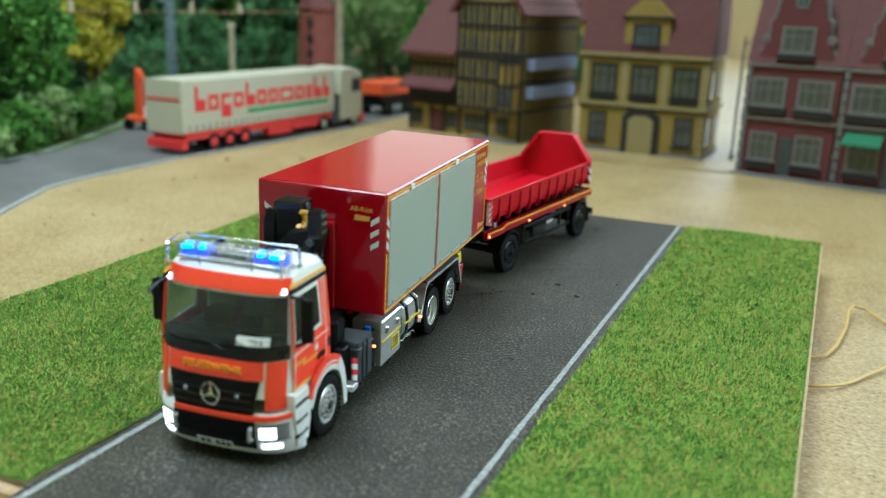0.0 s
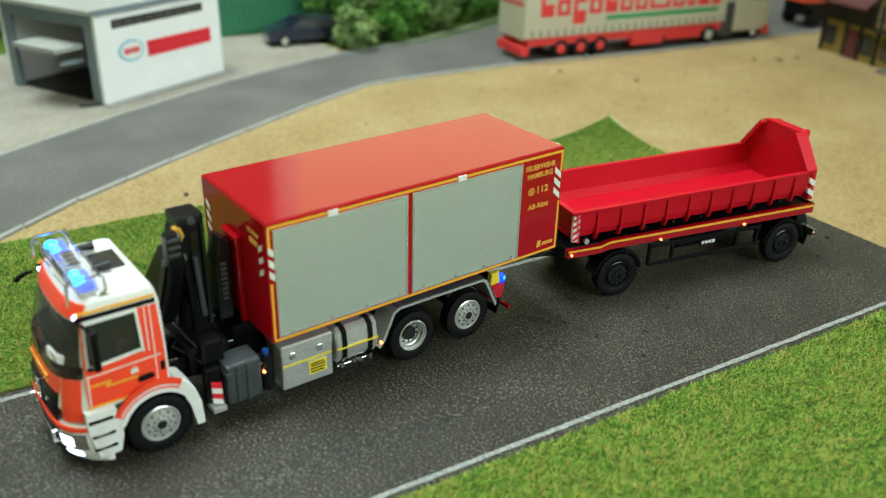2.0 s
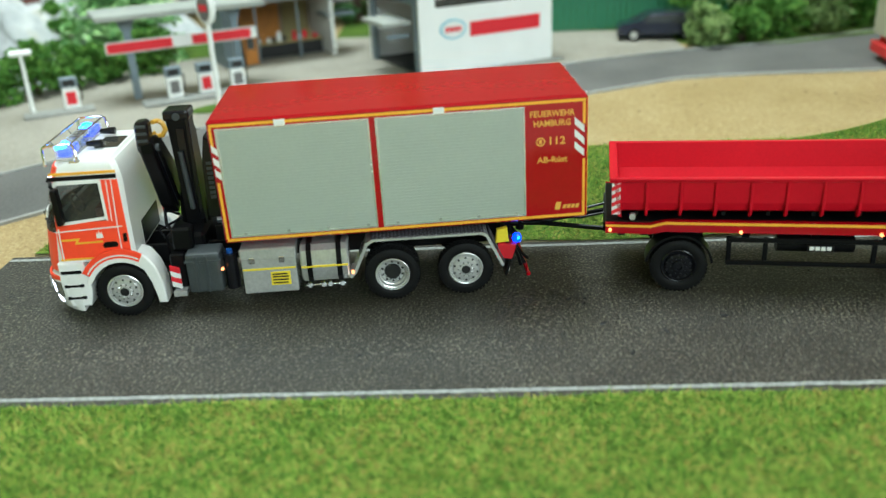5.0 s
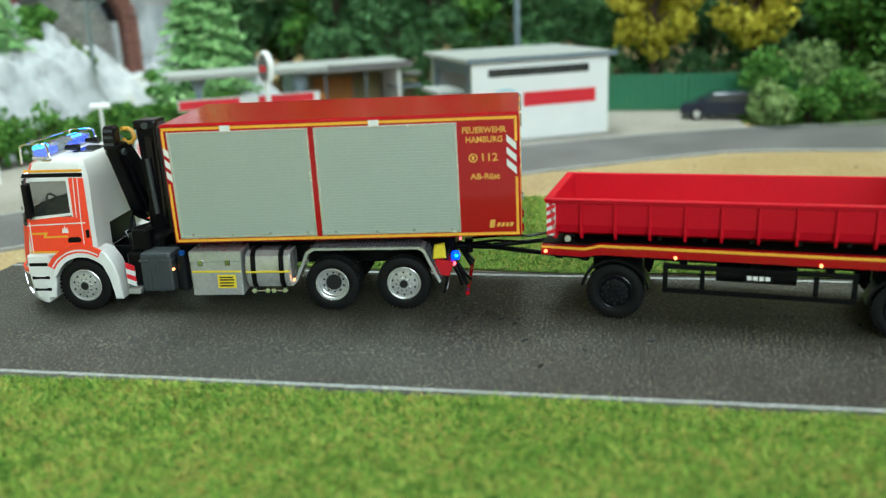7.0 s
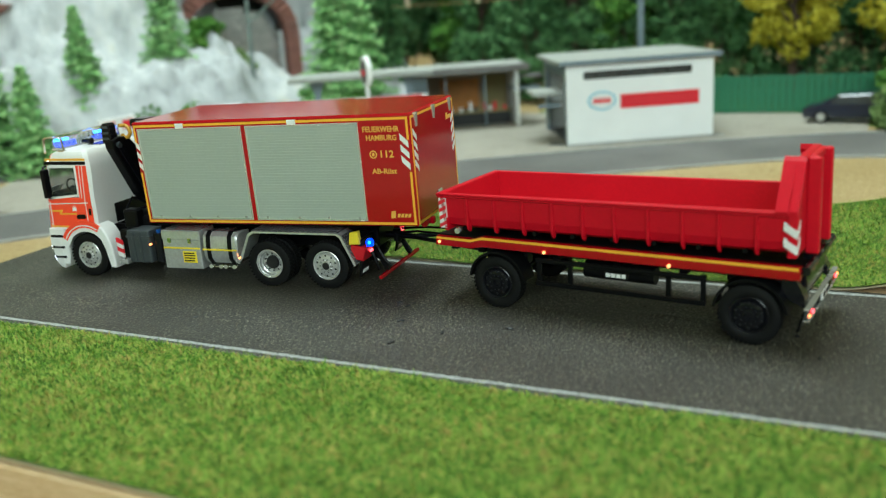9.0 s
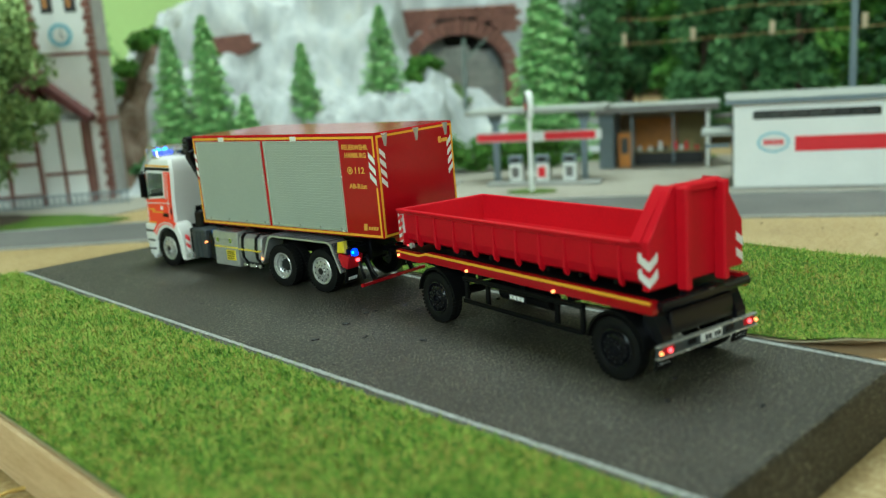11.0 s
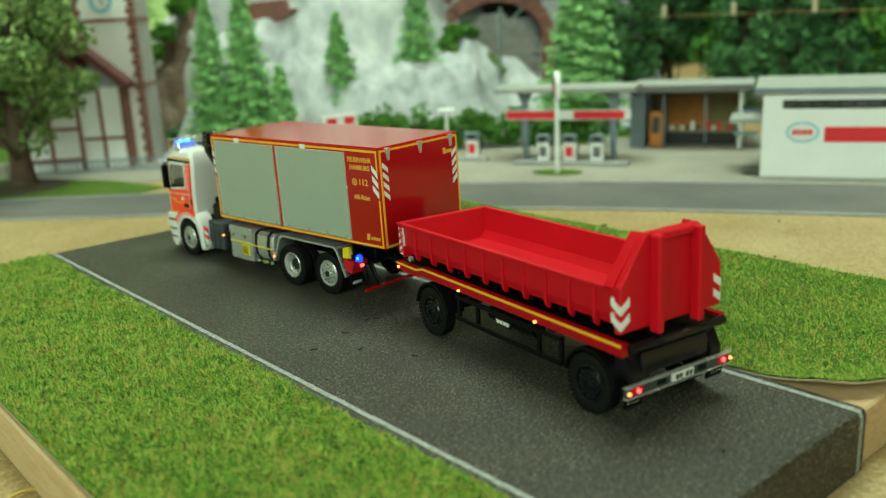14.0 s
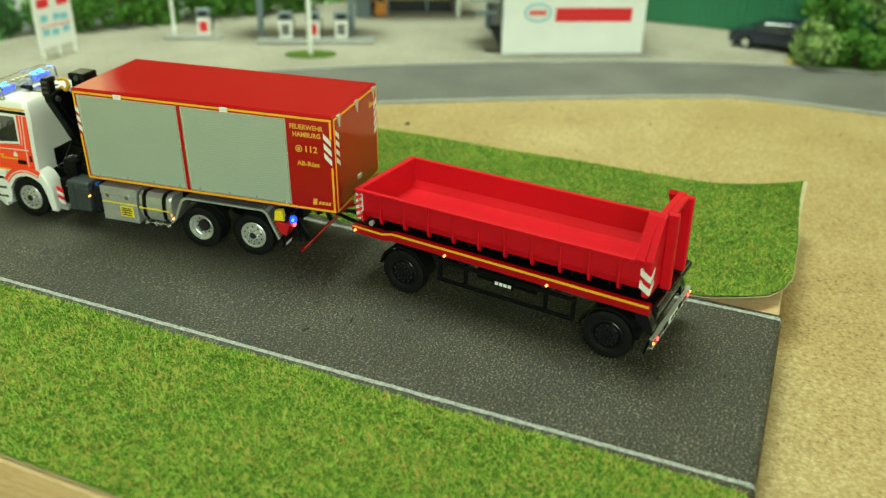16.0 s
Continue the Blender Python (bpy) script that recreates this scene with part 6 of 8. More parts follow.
for k, panel in ((-14.5, TRIM_GREY), (1.0, SIGN_RED), (17.0, TRIM_GREY)):
    a = radians(ST)
    pump(-294.5 + (k + 0.0) * math.cos(a), -154.0 + k * math.sin(a), YARD + 2.0, panel)
pump(-274, -213, YARD + 1.6, SIGN_RED)
isl2 = part("pump_island", box(B(), -16, 16, -5, 5, 0, 1.6, 0.5, 2), KERB)
isl2.matrix_world = pose(-270 * MM, -218 * MM, YARD * MM, 0, 0, ST)
tagged(isl2, "small pale kerbed island with one pump", "island", kind="structure")
lp = thing("yard_lamp", -268, -230, YARD + 1.6, ST, "white yard lamp post with flat head", "lamp post")
part("post", rod(B(), (0, 0, 0), (0, 0, 27), 1.1, 0.9), PLASTER, lp, smooth=True)
part("lamp_head", box(B(), -5, 5, -2.4, 2.4, 27, 29.4, 0.6), PLASTER, lp, "white lamp head")
sp = thing("station_sign", -269, -139.7, YARD, 142, "tall white pole sign with oval disc", "sign")
part("pole", rod(B(), (0, 0, 0), (0, 0, 42), 1.4, 1.2), PLASTER, sp, smooth=True)
bm = B()
prism(bm, [(5.4 * math.cos(a), 47.0 + 8.0 * math.sin(a)) for a in span(0, 2 * math.pi, 32)[:-1]], "x", -1.4, 1.4, bevel=0.3)
disc = part("disc", bm, PLASTER, sp, "white oval disc")
for s in (-1, 1):
    bm = B()
    prism(bm, [(4.2 * math.cos(a), 47.0 + 6.4 * math.sin(a)) for a in span(0, 2 * math.pi, 32)[:-1]], "x", *sorted((s * 1.4, s * 1.7)))
    part("face", bm, TRIM_GREY, disc)
    bm = B()
    box(bm, *sorted((s * 1.6, s * 1.8)), -3, 3, 45.0, 48.0)
    part("mark", bm, SIGN_RED, disc, "red mark")
bm = B()
prism(bm, [(14 * math.cos(a), 8 * math.sin(a)) for a in span(0, 2 * math.pi, 24)[:-1]], "z", 0, 0.5)
pt = part("grass_island", bm, GRASS_MAT)
pt.matrix_world = pose(-269 * MM, -139.7 * MM, YARD * MM, 0, 0, ST)
tagged(pt, "small mossy grass patch round the sign pole", "grass patch", kind="structure")

# price board
pb = thing("price_board", -207, -257, YARD, 176, "white notice board on legs with red and blue marks", "board")
face = part("panel", box(B(), -12, 12, -0.8, 0.8, 5.5, 32.5, 0.2), DECAL_WHITE, pb, "white panel")
for x in (-10.5, 0, 10.5):
    part("leg", box(B(), x - 0.7, x + 0.7, -0.6, 0.6, 0, 6), PLASTER, pb)
for s in (-1, 1):
    plate("red_mark", -9.6, -2.6, *sorted((s * 0.8, s * 1.0)), 26.2, 30.6, SIGN_RED, face)
    plate("red_mark", 2.6, 9.6, *sorted((s * 0.8, s * 1.0)), 26.2, 30.6, SIGN_RED, face)
    for x0, z0 in ((-9, 19), (-1, 19), (4, 18.4), (-9, 12), (-3, 11.4), (4, 12)):
        plate("blue_mark", x0, x0 + 4.4, *sorted((s * 0.8, s * 1.0)), z0, z0 + 3.4, SIGN_BLUE, face)
    plate("line_mark", -9.5, 9.5, *sorted((s * 0.8, s * 1.0)), 16.4, 16.9, SIGN_RED, face)

# dark car by the fence
car = thing("parked_car", -404, 92, YARD, 84, "dark blue estate car parked by the fence", "car")
body = [(-25, 3), (-25.5, 7.5), (-23, 9.4), (-13.5, 10.4), (-6.5, 15.6), (9, 16.4), (20, 14.6), (24.5, 10), (25.4, 6.5), (25, 3)]
part("body", prism(B(), body, "y", -9.8, 9.8, bevel=1.0), surface("dark_blue_car_paint", (0.012, 0.016, 0.035), 0.2, var=0.1, coat=0.6), car, "glossy dark blue body", smooth=True)
for s in (-1, 1):
    part("side_window", prism(B(), [(-11.5, 10.6), (-6.0, 14.8), (8.5, 15.4), (17.5, 13.8), (19, 10.8)], "y", *sorted((s * 9.7, s * 9.95))), PANE, car)
    for x in (-15.5, 15.5):
        lw = part("wheel", rod(B(), (x, s * 7.4, 3.6), (x, s * 10.1, 3.6), 3.6, seg=22), TYRE, car, smooth=True)
        part("rim", rod(B(), (x, s * 10.0, 3.6), (x, s * 10.3, 3.6), 2.2, seg=18), SILVER, lw, smooth=True)

# green board fence
fc = thing("board_fence", -440, 62, YARD - 0.6, 92, "dark green board fence behind the station yard", "fence")
slat = None
for k in range(44):
    m = pose((-88 + k * 4.0) * MM, 0, 0)
    if slat is None:
        slat = part("slat", box(B(), 0, 3.7, -0.5, 0.5, 1.0, 23.5, 0.15), FENCE_GREEN, fc, at=m)
    else:
        again("slat", slat, fc, m)
for k in range(5):
    plate("post", -88.5 + k * 44, -86.5 + k * 44, 0.6, 2.2, 0, 24.5, FENCE_GREEN, fc)


# ---------------------------------------------------------------- plants
def leaves(points, size, rng, out=None, flat=0.0, aspect=1.6):
    """Small leaf quads at the given points, turned at random or outwards."""
    n = len(points)
    a = rng.normal(size=(n, 3))
    if out is not None:
        a = a * (1 - flat) + out * flat * 2
    a /= np.linalg.norm(a, axis=1)[:, None] + 1e-9
    b = rng.normal(size=(n, 3))
    b -= (b * a).sum(1)[:, None] * a
    b /= np.linalg.norm(b, axis=1)[:, None] + 1e-9
    c = np.cross(a, b)
    s = (size * rng.uniform(0.6, 1.3, n))[:, None]
    p = np.asarray(points)
    v = np.stack([p - b * s * aspect * 0.5, p + c * s * 0.42, p + b * s * aspect * 0.5, p - c * s * 0.42], 1).reshape(-1, 3)
    return v, np.arange(4 * n).reshape(-1, 4).tolist()


def crown_points(rng, n, rx, rz, cz, clumps, spread=0.42, hollow=0.55):
    """Points on the skins of many clumps that fill an uneven crown."""
    u = rng.normal(size=(clumps, 3))
    u /= np.linalg.norm(u, axis=1)[:, None]
    rad = rng.uniform(0.30, 0.86, clumps) ** 0.7
    centre = u * rad[:, None] * np.array([rx, rx, rz])
    which = rng.integers(0, clumps, n)
    w = rng.normal(size=(n, 3))
    w /= np.linalg.norm(w, axis=1)[:, None]
    size = (spread * rx * rng.uniform(0.6, 1.2, clumps))[which]
    p = centre[which] + w * size[:, None] * rng.uniform(hollow, 1.0, n)[:, None] * np.array([1, 1, 0.8])
    p[:, 2] += cz
    return p, w


def leafy_tree(name, x, y, z, height, radius, seed, leaf, label, category="tree", trunk=0.3, n=5200, clumps=46, size=3.2, tr=3.4, group="", spread=0.42):
    rng = np.random.default_rng(seed)
    rnd = random.Random(seed)
    t = thing(name, x, y, z, rnd.uniform(0, 360), label, category, group)
    rz = height * (1 - trunk) / 2
    cz = height - rz
    bm = B()
    lean = (rnd.uniform(-2, 2), rnd.uniform(-2, 2))
    pts = [(0, 0, -1), (lean[0] * 0.3, lean[1] * 0.3, height * trunk * 0.6), (lean[0], lean[1], cz)]
    rod(bm, pts[0], pts[1], tr * 1.25, tr * 0.9, 10)
    rod(bm, pts[1], pts[2], tr * 0.9, tr * 0.35, 10)
    for k in range(9):
        a, h = 2.4 * k + rnd.uniform(-0.4, 0.4), height * (trunk * 0.8 + 0.045 * k)
        rod(bm, (lean[0] * 0.5, lean[1] * 0.5, h), (math.cos(a) * radius * 0.62, math.sin(a) * radius * 0.62, h + rz * rnd.uniform(0.25, 0.6)), tr * 0.34, tr * 0.1, 6)
    part("trunk", bm, BARK, t, "brown trunk with limbs", smooth=True)
    p, w = crown_points(rng, n, radius, rz, cz, clumps, spread)
    v, f = leaves(p, size, rng, w, 0.3)
    raw("crown", v, f, leaf, t)
    return t


def spruce(x, y, z, height, radius, seed, label="bright green bottle-brush spruce tree", leaf=None, n=4200, group="spruces"):
    rng = np.random.default_rng(seed)
    n = int(n * 2.6)
    t = thing("spruce", x, y, z, seed * 47 % 360, label, "tree", group)
    part("trunk", rod(B(), (0, 0, -2), (0, 0, height * 0.9), height * 0.022 + 0.8, 0.4, 8), BARK, t, smooth=True)
    whorls = int(height / 3.9)
    k = rng.integers(0, whorls, n)
    h = 0.10 + 0.90 * (k + rng.uniform(-0.12, 0.12, n)) / whorls
    az = rng.integers(0, 11, n) * 2 * np.pi / 11 + k * 1.7 + rng.normal(0, 0.16, n)
    reach = radius * (1 - h) ** 0.85 * (0.88 + 0.24 * np.sin(k * 2.1 + az * 3)) + 0.8
    q = rng.uniform(0.15, 1.0, n) ** 0.7
    r = reach * q
    p = np.column_stack([r * np.cos(az), r * np.sin(az), h * height - r * 0.28 + rng.normal(0, 0.6, n)])
    out = np.column_stack([np.cos(az) * 0.4, np.sin(az) * 0.4, np.ones(n)])
    v, f = leaves(p, height * 0.009 + 0.7, rng, out, 0.5, 2.4)
    raw("needles", v, f, leaf or LEAF_SPRUCE, t)
    return t


def bush(x, y, z, rx, h, seed, leaf=None, label="round green foam bush", n=1500, group="bushes"):
    rng = np.random.default_rng(seed)
    t = thing("bush", x, y, z, seed * 31 % 360, label, "bush", group)
    bm = B()
    for k in range(5):
        a = k * 1.26
        rod(bm, (0, 0, -1), (math.cos(a) * rx * 0.5, math.sin(a) * rx * 0.5, h * 0.6), 0.9, 0.3, 6)
    part("stem", bm, BARK, t)
    p, w = crown_points(rng, n, rx, h * 0.5, h * 0.46, 22, 0.5)
    p[:, 2] = np.maximum(p[:, 2], 0.2)
    v, f = leaves(p, 2.3, rng, w, 0.3)
    raw("crown", v, f, leaf or LEAF_BUSH, t)
    return t


# spruces before and on the rock
spruce(-200, -353, -13, 115, 28, 1, n=6500)
spruce(-184, -372, -13, 108, 24, 2, n=6000)
spruce(-267, -341, -6, 88, 22, 3, n=5500)
spruce(-208, -324, -13, 64, 18, 4)
spruce(-325.5, -324, 38, 68, 21, 5, "bright green spruce tree standing on the rock ledge")
spruce(-402, -234, -13, 142, 40, 6, "tall bright green spruce behind the filling station", n=11000)
spruce(-196, -520, 82, 72, 20, 8, "dark green spruce above the church")
# the large tree by the layout's road
leafy_tree("broadleaf_tree", -56, -370, -13, 152, 54, 21, LEAF_TREE, "large green leafy tree on a round mound of earth", trunk=0.13, n=24000, clumps=58, size=2.3, tr=7.0, spread=0.27)
bm = B()
lathe(bm, [(26, 0), (22, 1.2), (10, 2.4), (0, 2.8)], 30)
md = part("earth_mound", bm, surface("dark_soil", (0.06, 0.045, 0.03), 0.9, var=0.4, scale=200, bump=0.5), smooth=True)
md.matrix_world = pose(-56 * MM, -370 * MM, -12.6 * MM)
tagged(md, "dark soil mound round the tree's foot", "mound", kind="structure")


def lawn(name, outline, label, z=GROUND + 0.8, seed=1, material=None):
    bm = B()
    prism(bm, outline, "z", GROUND, z)
    ob = part(name, bm, material or GRASS_MAT)
    tagged(ob, label, "lawn", kind="structure")
    return ob


lawn("lawn", [(20, -392), (-30, -346), (-92, -292), (-110, -296), (-100, -341), (-70, -392), (-10, -445)], "flat green lawn under the large tree")
lawn("lawn", [(-10, -540), (-60, -490), (-100, -500), (-150, -640), (-140, -720), (-60, -700)], "green lawn before the church")
lawn("meadow", [(60, -1300), (20, -760), (-60, -730), (-150, -735), (-170, -600), (-330, -620), (-520, -900), (-300, -1300)], "green meadow beyond the church lawn", GROUND + 0.5)
lawn("path", [(30, -470), (-112, -318), (-150, -330), (-190, -420), (-130, -500), (-20, -545)], "pale gravel path by the church", GROUND + 0.5, material=CONCRETE)
lawn("lawn", [(-230, -330), (-330, -300), (-440, -120), (-470, -160), (-420, -420), (-250, -480), (-190, -430)], "green meadow behind the filling station", GROUND + 1.2)
lawn("lawn", [(-432, 60), (-372, 118), (-378, 300), (-440, 640), (-640, 640), (-640, -120), (-440, -110)], "green verge along the wood's edge", GROUND + 0.6)
for i, (x, y, r, h) in enumerate(((-278, -272, 15, 30), (-294, -262, 14, 24), (-312, -248, 15, 30), (-328, -236, 13, 22), (-262, -290, 16, 32), (-342, -222, 14, 24), (-246, -300, 15, 27), (-360, -206, 14, 28))):
    bush(x, y, -12.5, r, h, 40 + i, label="round dark green foam bush behind the filling station")
for i, (x, y) in enumerate(((-226, -318), (-214, -334), (-202, -346))):
    bush(x, y, -12.5, 13, 22, 60 + i, LEAF_DARK, "low dark hedge bush by the meadow")
for i, (x, y, r, h) in enumerate(((-376, 112, 13, 24), (-384, 136, 14, 22), (-398, 160, 17, 30), (-408, 186, 19, 36), (-420, 214, 19, 34), (-432, 240, 16, 30), (-446, 262, 16, 28), (-452, 292, 18, 32), (-440, 120, 20, 40), (-450, 150, 22, 46), (-462, 186, 24, 52))):
    bush(x, y, -12.6, r, h, 80 + i, LEAF_BUSH if i % 3 else LEAF_TREE, "green foam bush along the wood's edge", n=2000)
for i, y in enumerate(range(-190, 350, 19)):
    bush(-512 - 5 * (i % 3), y, -12.6, 19, 62 + 9 * (i % 4), 400 + i, LEAF_DARK, "tall dark undergrowth bush below the wood's trees", n=1700)
for i in range(17):
    bush(-490 + 19 * i, 706 + 6 * (i % 3), -12.6, 19, 50 + 8 * (i % 4), 460 + i, LEAF_DARK, "tall dark undergrowth bush below the wood's trees", n=1500)
for i, y in enumerate(range(368, 700, 19)):
    bush(-512 - 5 * (i % 3), y, -12.6, 19, 60 + 8 * (i % 4), 500 + i, LEAF_DARK, "tall dark undergrowth bush below the wood's trees", n=1500)
# yellow and green trees at the wood's edge
leafy_tree("broadleaf_tree", -478, 54, -13, 108, 27, 31, LEAF_YELLOW, "yellow autumn tree at the wood's edge", trunk=0.28, n=3600, clumps=36, group="yellow trees")
leafy_tree("broadleaf_tree", -478, 119, -13, 104, 25, 32, LEAF_YELLOW, "yellow autumn tree at the wood's edge", trunk=0.3, n=3600, clumps=36, group="yellow trees")
leafy_tree("broadleaf_tree", -476, 178, -13, 112, 34, 33, LEAF_BUSH, "fresh green tree at the wood's edge", trunk=0.3, n=5000)
leafy_tree("broadleaf_tree", -440, 204, -13, 104, 30, 34, LEAF_BUSH, "fresh green tree at the wood's edge", trunk=0.2, n=5000)
leafy_tree("broadleaf_tree", -478, 300, -13, 120, 24, 35, LEAF_YELLOW, "yellow autumn tree at the wood's edge", trunk=0.2, n=3600, group="yellow trees")
leafy_tree("broadleaf_tree", -410, 640, -13, 118, 44, 36, LEAF_TREE, "green tree behind the lorry park", trunk=0.2, n=5000)
leafy_tree("broadleaf_tree", -330, 620, -13, 104, 36, 37, LEAF_BUSH, "green tree beside the timbered house", trunk=0.2, n=4500)
# the dark wood behind: five kinds, copied
rnd = random.Random(77)
kinds = [leafy_tree("wood_tree", -532 + 4 * k, -185 + 40 * k, -13, 150 + 12 * (k % 3), 24, 100 + k, LEAF_DARK if k != 3 else LEAF_BUSH, "dense dark green tree in the wood", trunk=0.06, n=4200, clumps=60, size=4.0, group="wood trees") for k in range(5)]
spots = [(-535 + rnd.uniform(-14, 14), y + rnd.uniform(-8, 8)) for y in range(10, 700, 40)]
spots += [(-590 + rnd.uniform(-18, 18), y + rnd.uniform(-8, 8)) for y in range(-300, 760, 44)]
spots += [(-660 + rnd.uniform(-20, 20), y + rnd.uniform(-8, 8)) for y in range(-330, 860, 48)]
spots += [(-545, -205), (-552, -160), (-540, -80), (-560, -270), (-600, -310), (-640, -270)]
spots += [(-300 - 36 * k + rnd.uniform(-10, 10), 745 + 14 * (k % 3)) for k in range(9)]
for i, (x, y) in enumerate(spots):
    c = copy_thing(kinds[i % 5], pose(x * MM, y * MM, -13 * MM, 0, 0, rnd.uniform(0, 360)))
    s = rnd.uniform(0.9, 1.25)
    c.scale = (s, s, s * rnd.uniform(0.95, 1.25))
leafy_tree("broadleaf_tree", -490, -262, -12, 150, 30, 130, LEAF_DARK, "dark green tree beside the tunnel", trunk=0.05, n=5600, clumps=70)


# ---------------------------------------------------------------- rock and tunnel
def smooth(a, b, x):
    t = min(1.0, max(0.0, (x - a) / (b - a)))
    return t * t * (3 - 2 * t)


CU, CV = Vector((-0.61, -0.79, 0)).normalized(), Vector((-0.79, 0.61, 0)).normalized()
NEARER = 0.80      # the whole rock, tunnel and church group is set this much closer to the display


def uv(u, v, z):
    p = (CU * u + CV * v - Vector((72, 194, 0))) * NEARER + Vector((76, 200, 0))
    return (p.x, p.y, 62 + NEARER * (z - 60) - 17 * (1 - smooth(-13, 40, z)))


def rock_height(u, v):
    ledge = 50 * smooth(548, 606, u) * smooth(150, 92, v) * smooth(-178, -120, v)
    cliff = 260 * smooth(628, 760, u) * (1 - 0.92 * smooth(70, 96, v))
    above = 300 * smooth(742, 800, u) * smooth(60, 96, v)
    low = 34 * smooth(600, 716, u) * smooth(60, 110, v)
    z = ledge + max(cliff, above + low)
    z = min(z, max(0.0, 58 + (v + 165) * 0.95 + (u - 607) * 0.35))
    n = noise.fractal(Vector((u, v, z)) * 0.016, 0.9, 2.1, 6)
    r = noise.ridged_multi_fractal(Vector((u, v, 7.0)) * 0.013, 0.9, 2.1, 5, 1.0, 2.0)
    k = smooth(2, 30, z)
    f = noise.turbulence(Vector((u * 1.2, v * 1.2, z)) * 0.045, 4, True)
    return GROUND + 0.6 + z * (1 + 0.10 * n * k) + (8 * n + 6 * (r - 1.0) - 6 * f) * k


def rock_point(u, v):
    z = rock_height(u, v)
    k = smooth(0, 30, z)
    x, y, h = uv(u + 7 * k * noise.noise(Vector((v, z, 3.0)) * 0.05), v + 6 * k * noise.noise(Vector((u, z, 9.0)) * 0.05), z)
    return (x, y, h if h < 124 else 124 + 16 * (1 - math.exp((124 - h) / 30)))


bm = B()
grid(bm, rock_point, span(532, 880, 96), span(-215, 300, 140))
tagged(part("rock_face", bm, ROCK, smooth=True), "pale grey plaster rock face with ochre streaks", "rock", kind="structure")
for i, (u, v) in enumerate(((660, 92), (672, 100), (684, 108), (650, 86), (640, 150), (664, 190), (690, 196), (640, 176))):
    x, y, z = uv(u, v, rock_height(u, v) - 3)
    bush(x, y, z, 9, 11, 200 + i, LEAF_BUSH, "small green bush on the rock slope", n=900)

# tunnel mouth: a ring of single stones round pale masonry, with the hollow's shade as near-black slabs
tun = thing("tunnel_portal", *uv(716, 141, 40)[:2], 14, math.degrees(math.atan2(CV.y, CV.x)), "red-brown stone tunnel portal in the rock", "tunnel portal")
AX, AZ, SPRING = 47.0, 36.0, 50.0
ring_n = 21
for k in range(ring_n):
    a0, a1 = math.pi * k / ring_n + 0.012, math.pi * (k + 1) / ring_n - 0.012
    pts = [(AX * math.cos(a0), SPRING + AZ * math.sin(a0)), ((AX + 13) * math.cos(a0), SPRING + (AZ + 14) * math.sin(a0)), ((AX + 13) * math.cos(a1), SPRING + (AZ + 14) * math.sin(a1)), (AX * math.cos(a1), SPRING + AZ * math.sin(a1))]
    part("voussoir", prism(B(), pts, "y", -3.0 - 0.6 * (k % 2), 12), SLATE_BROWN, tun)
stone = None
for s in (-1, 1):
    for row in range(9):
        for col in range(2):
            m = pose(s * (AX + 3.4 + 6.8 * col) * MM, 0, (2 + row * 5.4) * MM)
            if stone is None:
                stone = part("stone", box(B(), -3.2, 3.2, -3, 12, 0, 5.0, 0.3), SLATE_BROWN, tun, at=m)
            else:
                again("stone", stone, tun, m)
for row in range(5):
    for col in range(12):
        x = -58 + col * 10.4 + (5 if row % 2 else 0)
        z = 86 + row * 5.4
        if z > SPRING + (AZ + 14) * math.sqrt(max(0.0, 1 - (x / (AX + 13)) ** 2)) - 1:
            part("coping_stone", box(B(), x - 4.9, x + 4.9, -1, 12, z, z + 5.0, 0.4), SLATE_BROWN, tun)
# Near-black back slab and vault stand for the shade in the tunnel.
part("hollow", box(B(), -AX - 6, AX + 6, 40, 44, 0, 104), DARK, tun, "near-black slab for the shade of the hollow")
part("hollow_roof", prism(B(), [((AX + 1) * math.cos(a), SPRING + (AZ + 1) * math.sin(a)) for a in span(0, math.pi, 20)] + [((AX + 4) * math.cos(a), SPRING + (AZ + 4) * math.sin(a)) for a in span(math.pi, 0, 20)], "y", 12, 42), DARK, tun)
rnd = random.Random(9)
pale = None
for row in range(14):
    for col in range(13):
        x, z = -44 + col * 7.2 + (3.4 if row % 2 else 0), 2 + row * 5.2
        if abs(x) > AX - 3 or z + 5 > SPRING + AZ * math.sqrt(max(0, 1 - (x / AX) ** 2)) - 9:
            continue
        m = pose(x * MM, (24 + rnd.uniform(-1.2, 1.2)) * MM, z * MM)
        if pale is None:
            pale = part("pale_stone", box(B(), -3.4, 3.4, -3, 3, 0, 4.9, 0.5), PALE_STONE, tun, at=m)
        else:
            again("pale_stone", pale, tun, m)
tun2 = thing("small_portal", *uv(668, -78, 62), math.degrees(math.atan2(CV.y, CV.x)) - 14, "small red-brown stone portal high in the rock", "tunnel portal")
part("lintel", prism(B(), [(-26, 14), (20, 22), (36, 34), (24, 36), (22, 46), (-26, 44)], "y", -6, 30), SLATE_BROWN, tun2, "red-brown sloping lintel")
part("pier", box(B(), -22, -10, -4, 30, -30, 24, 0.5), SLATE_BROWN, tun2)
# Solid near-black block in place of the shade inside the small portal.
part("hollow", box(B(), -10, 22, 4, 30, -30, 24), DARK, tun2)

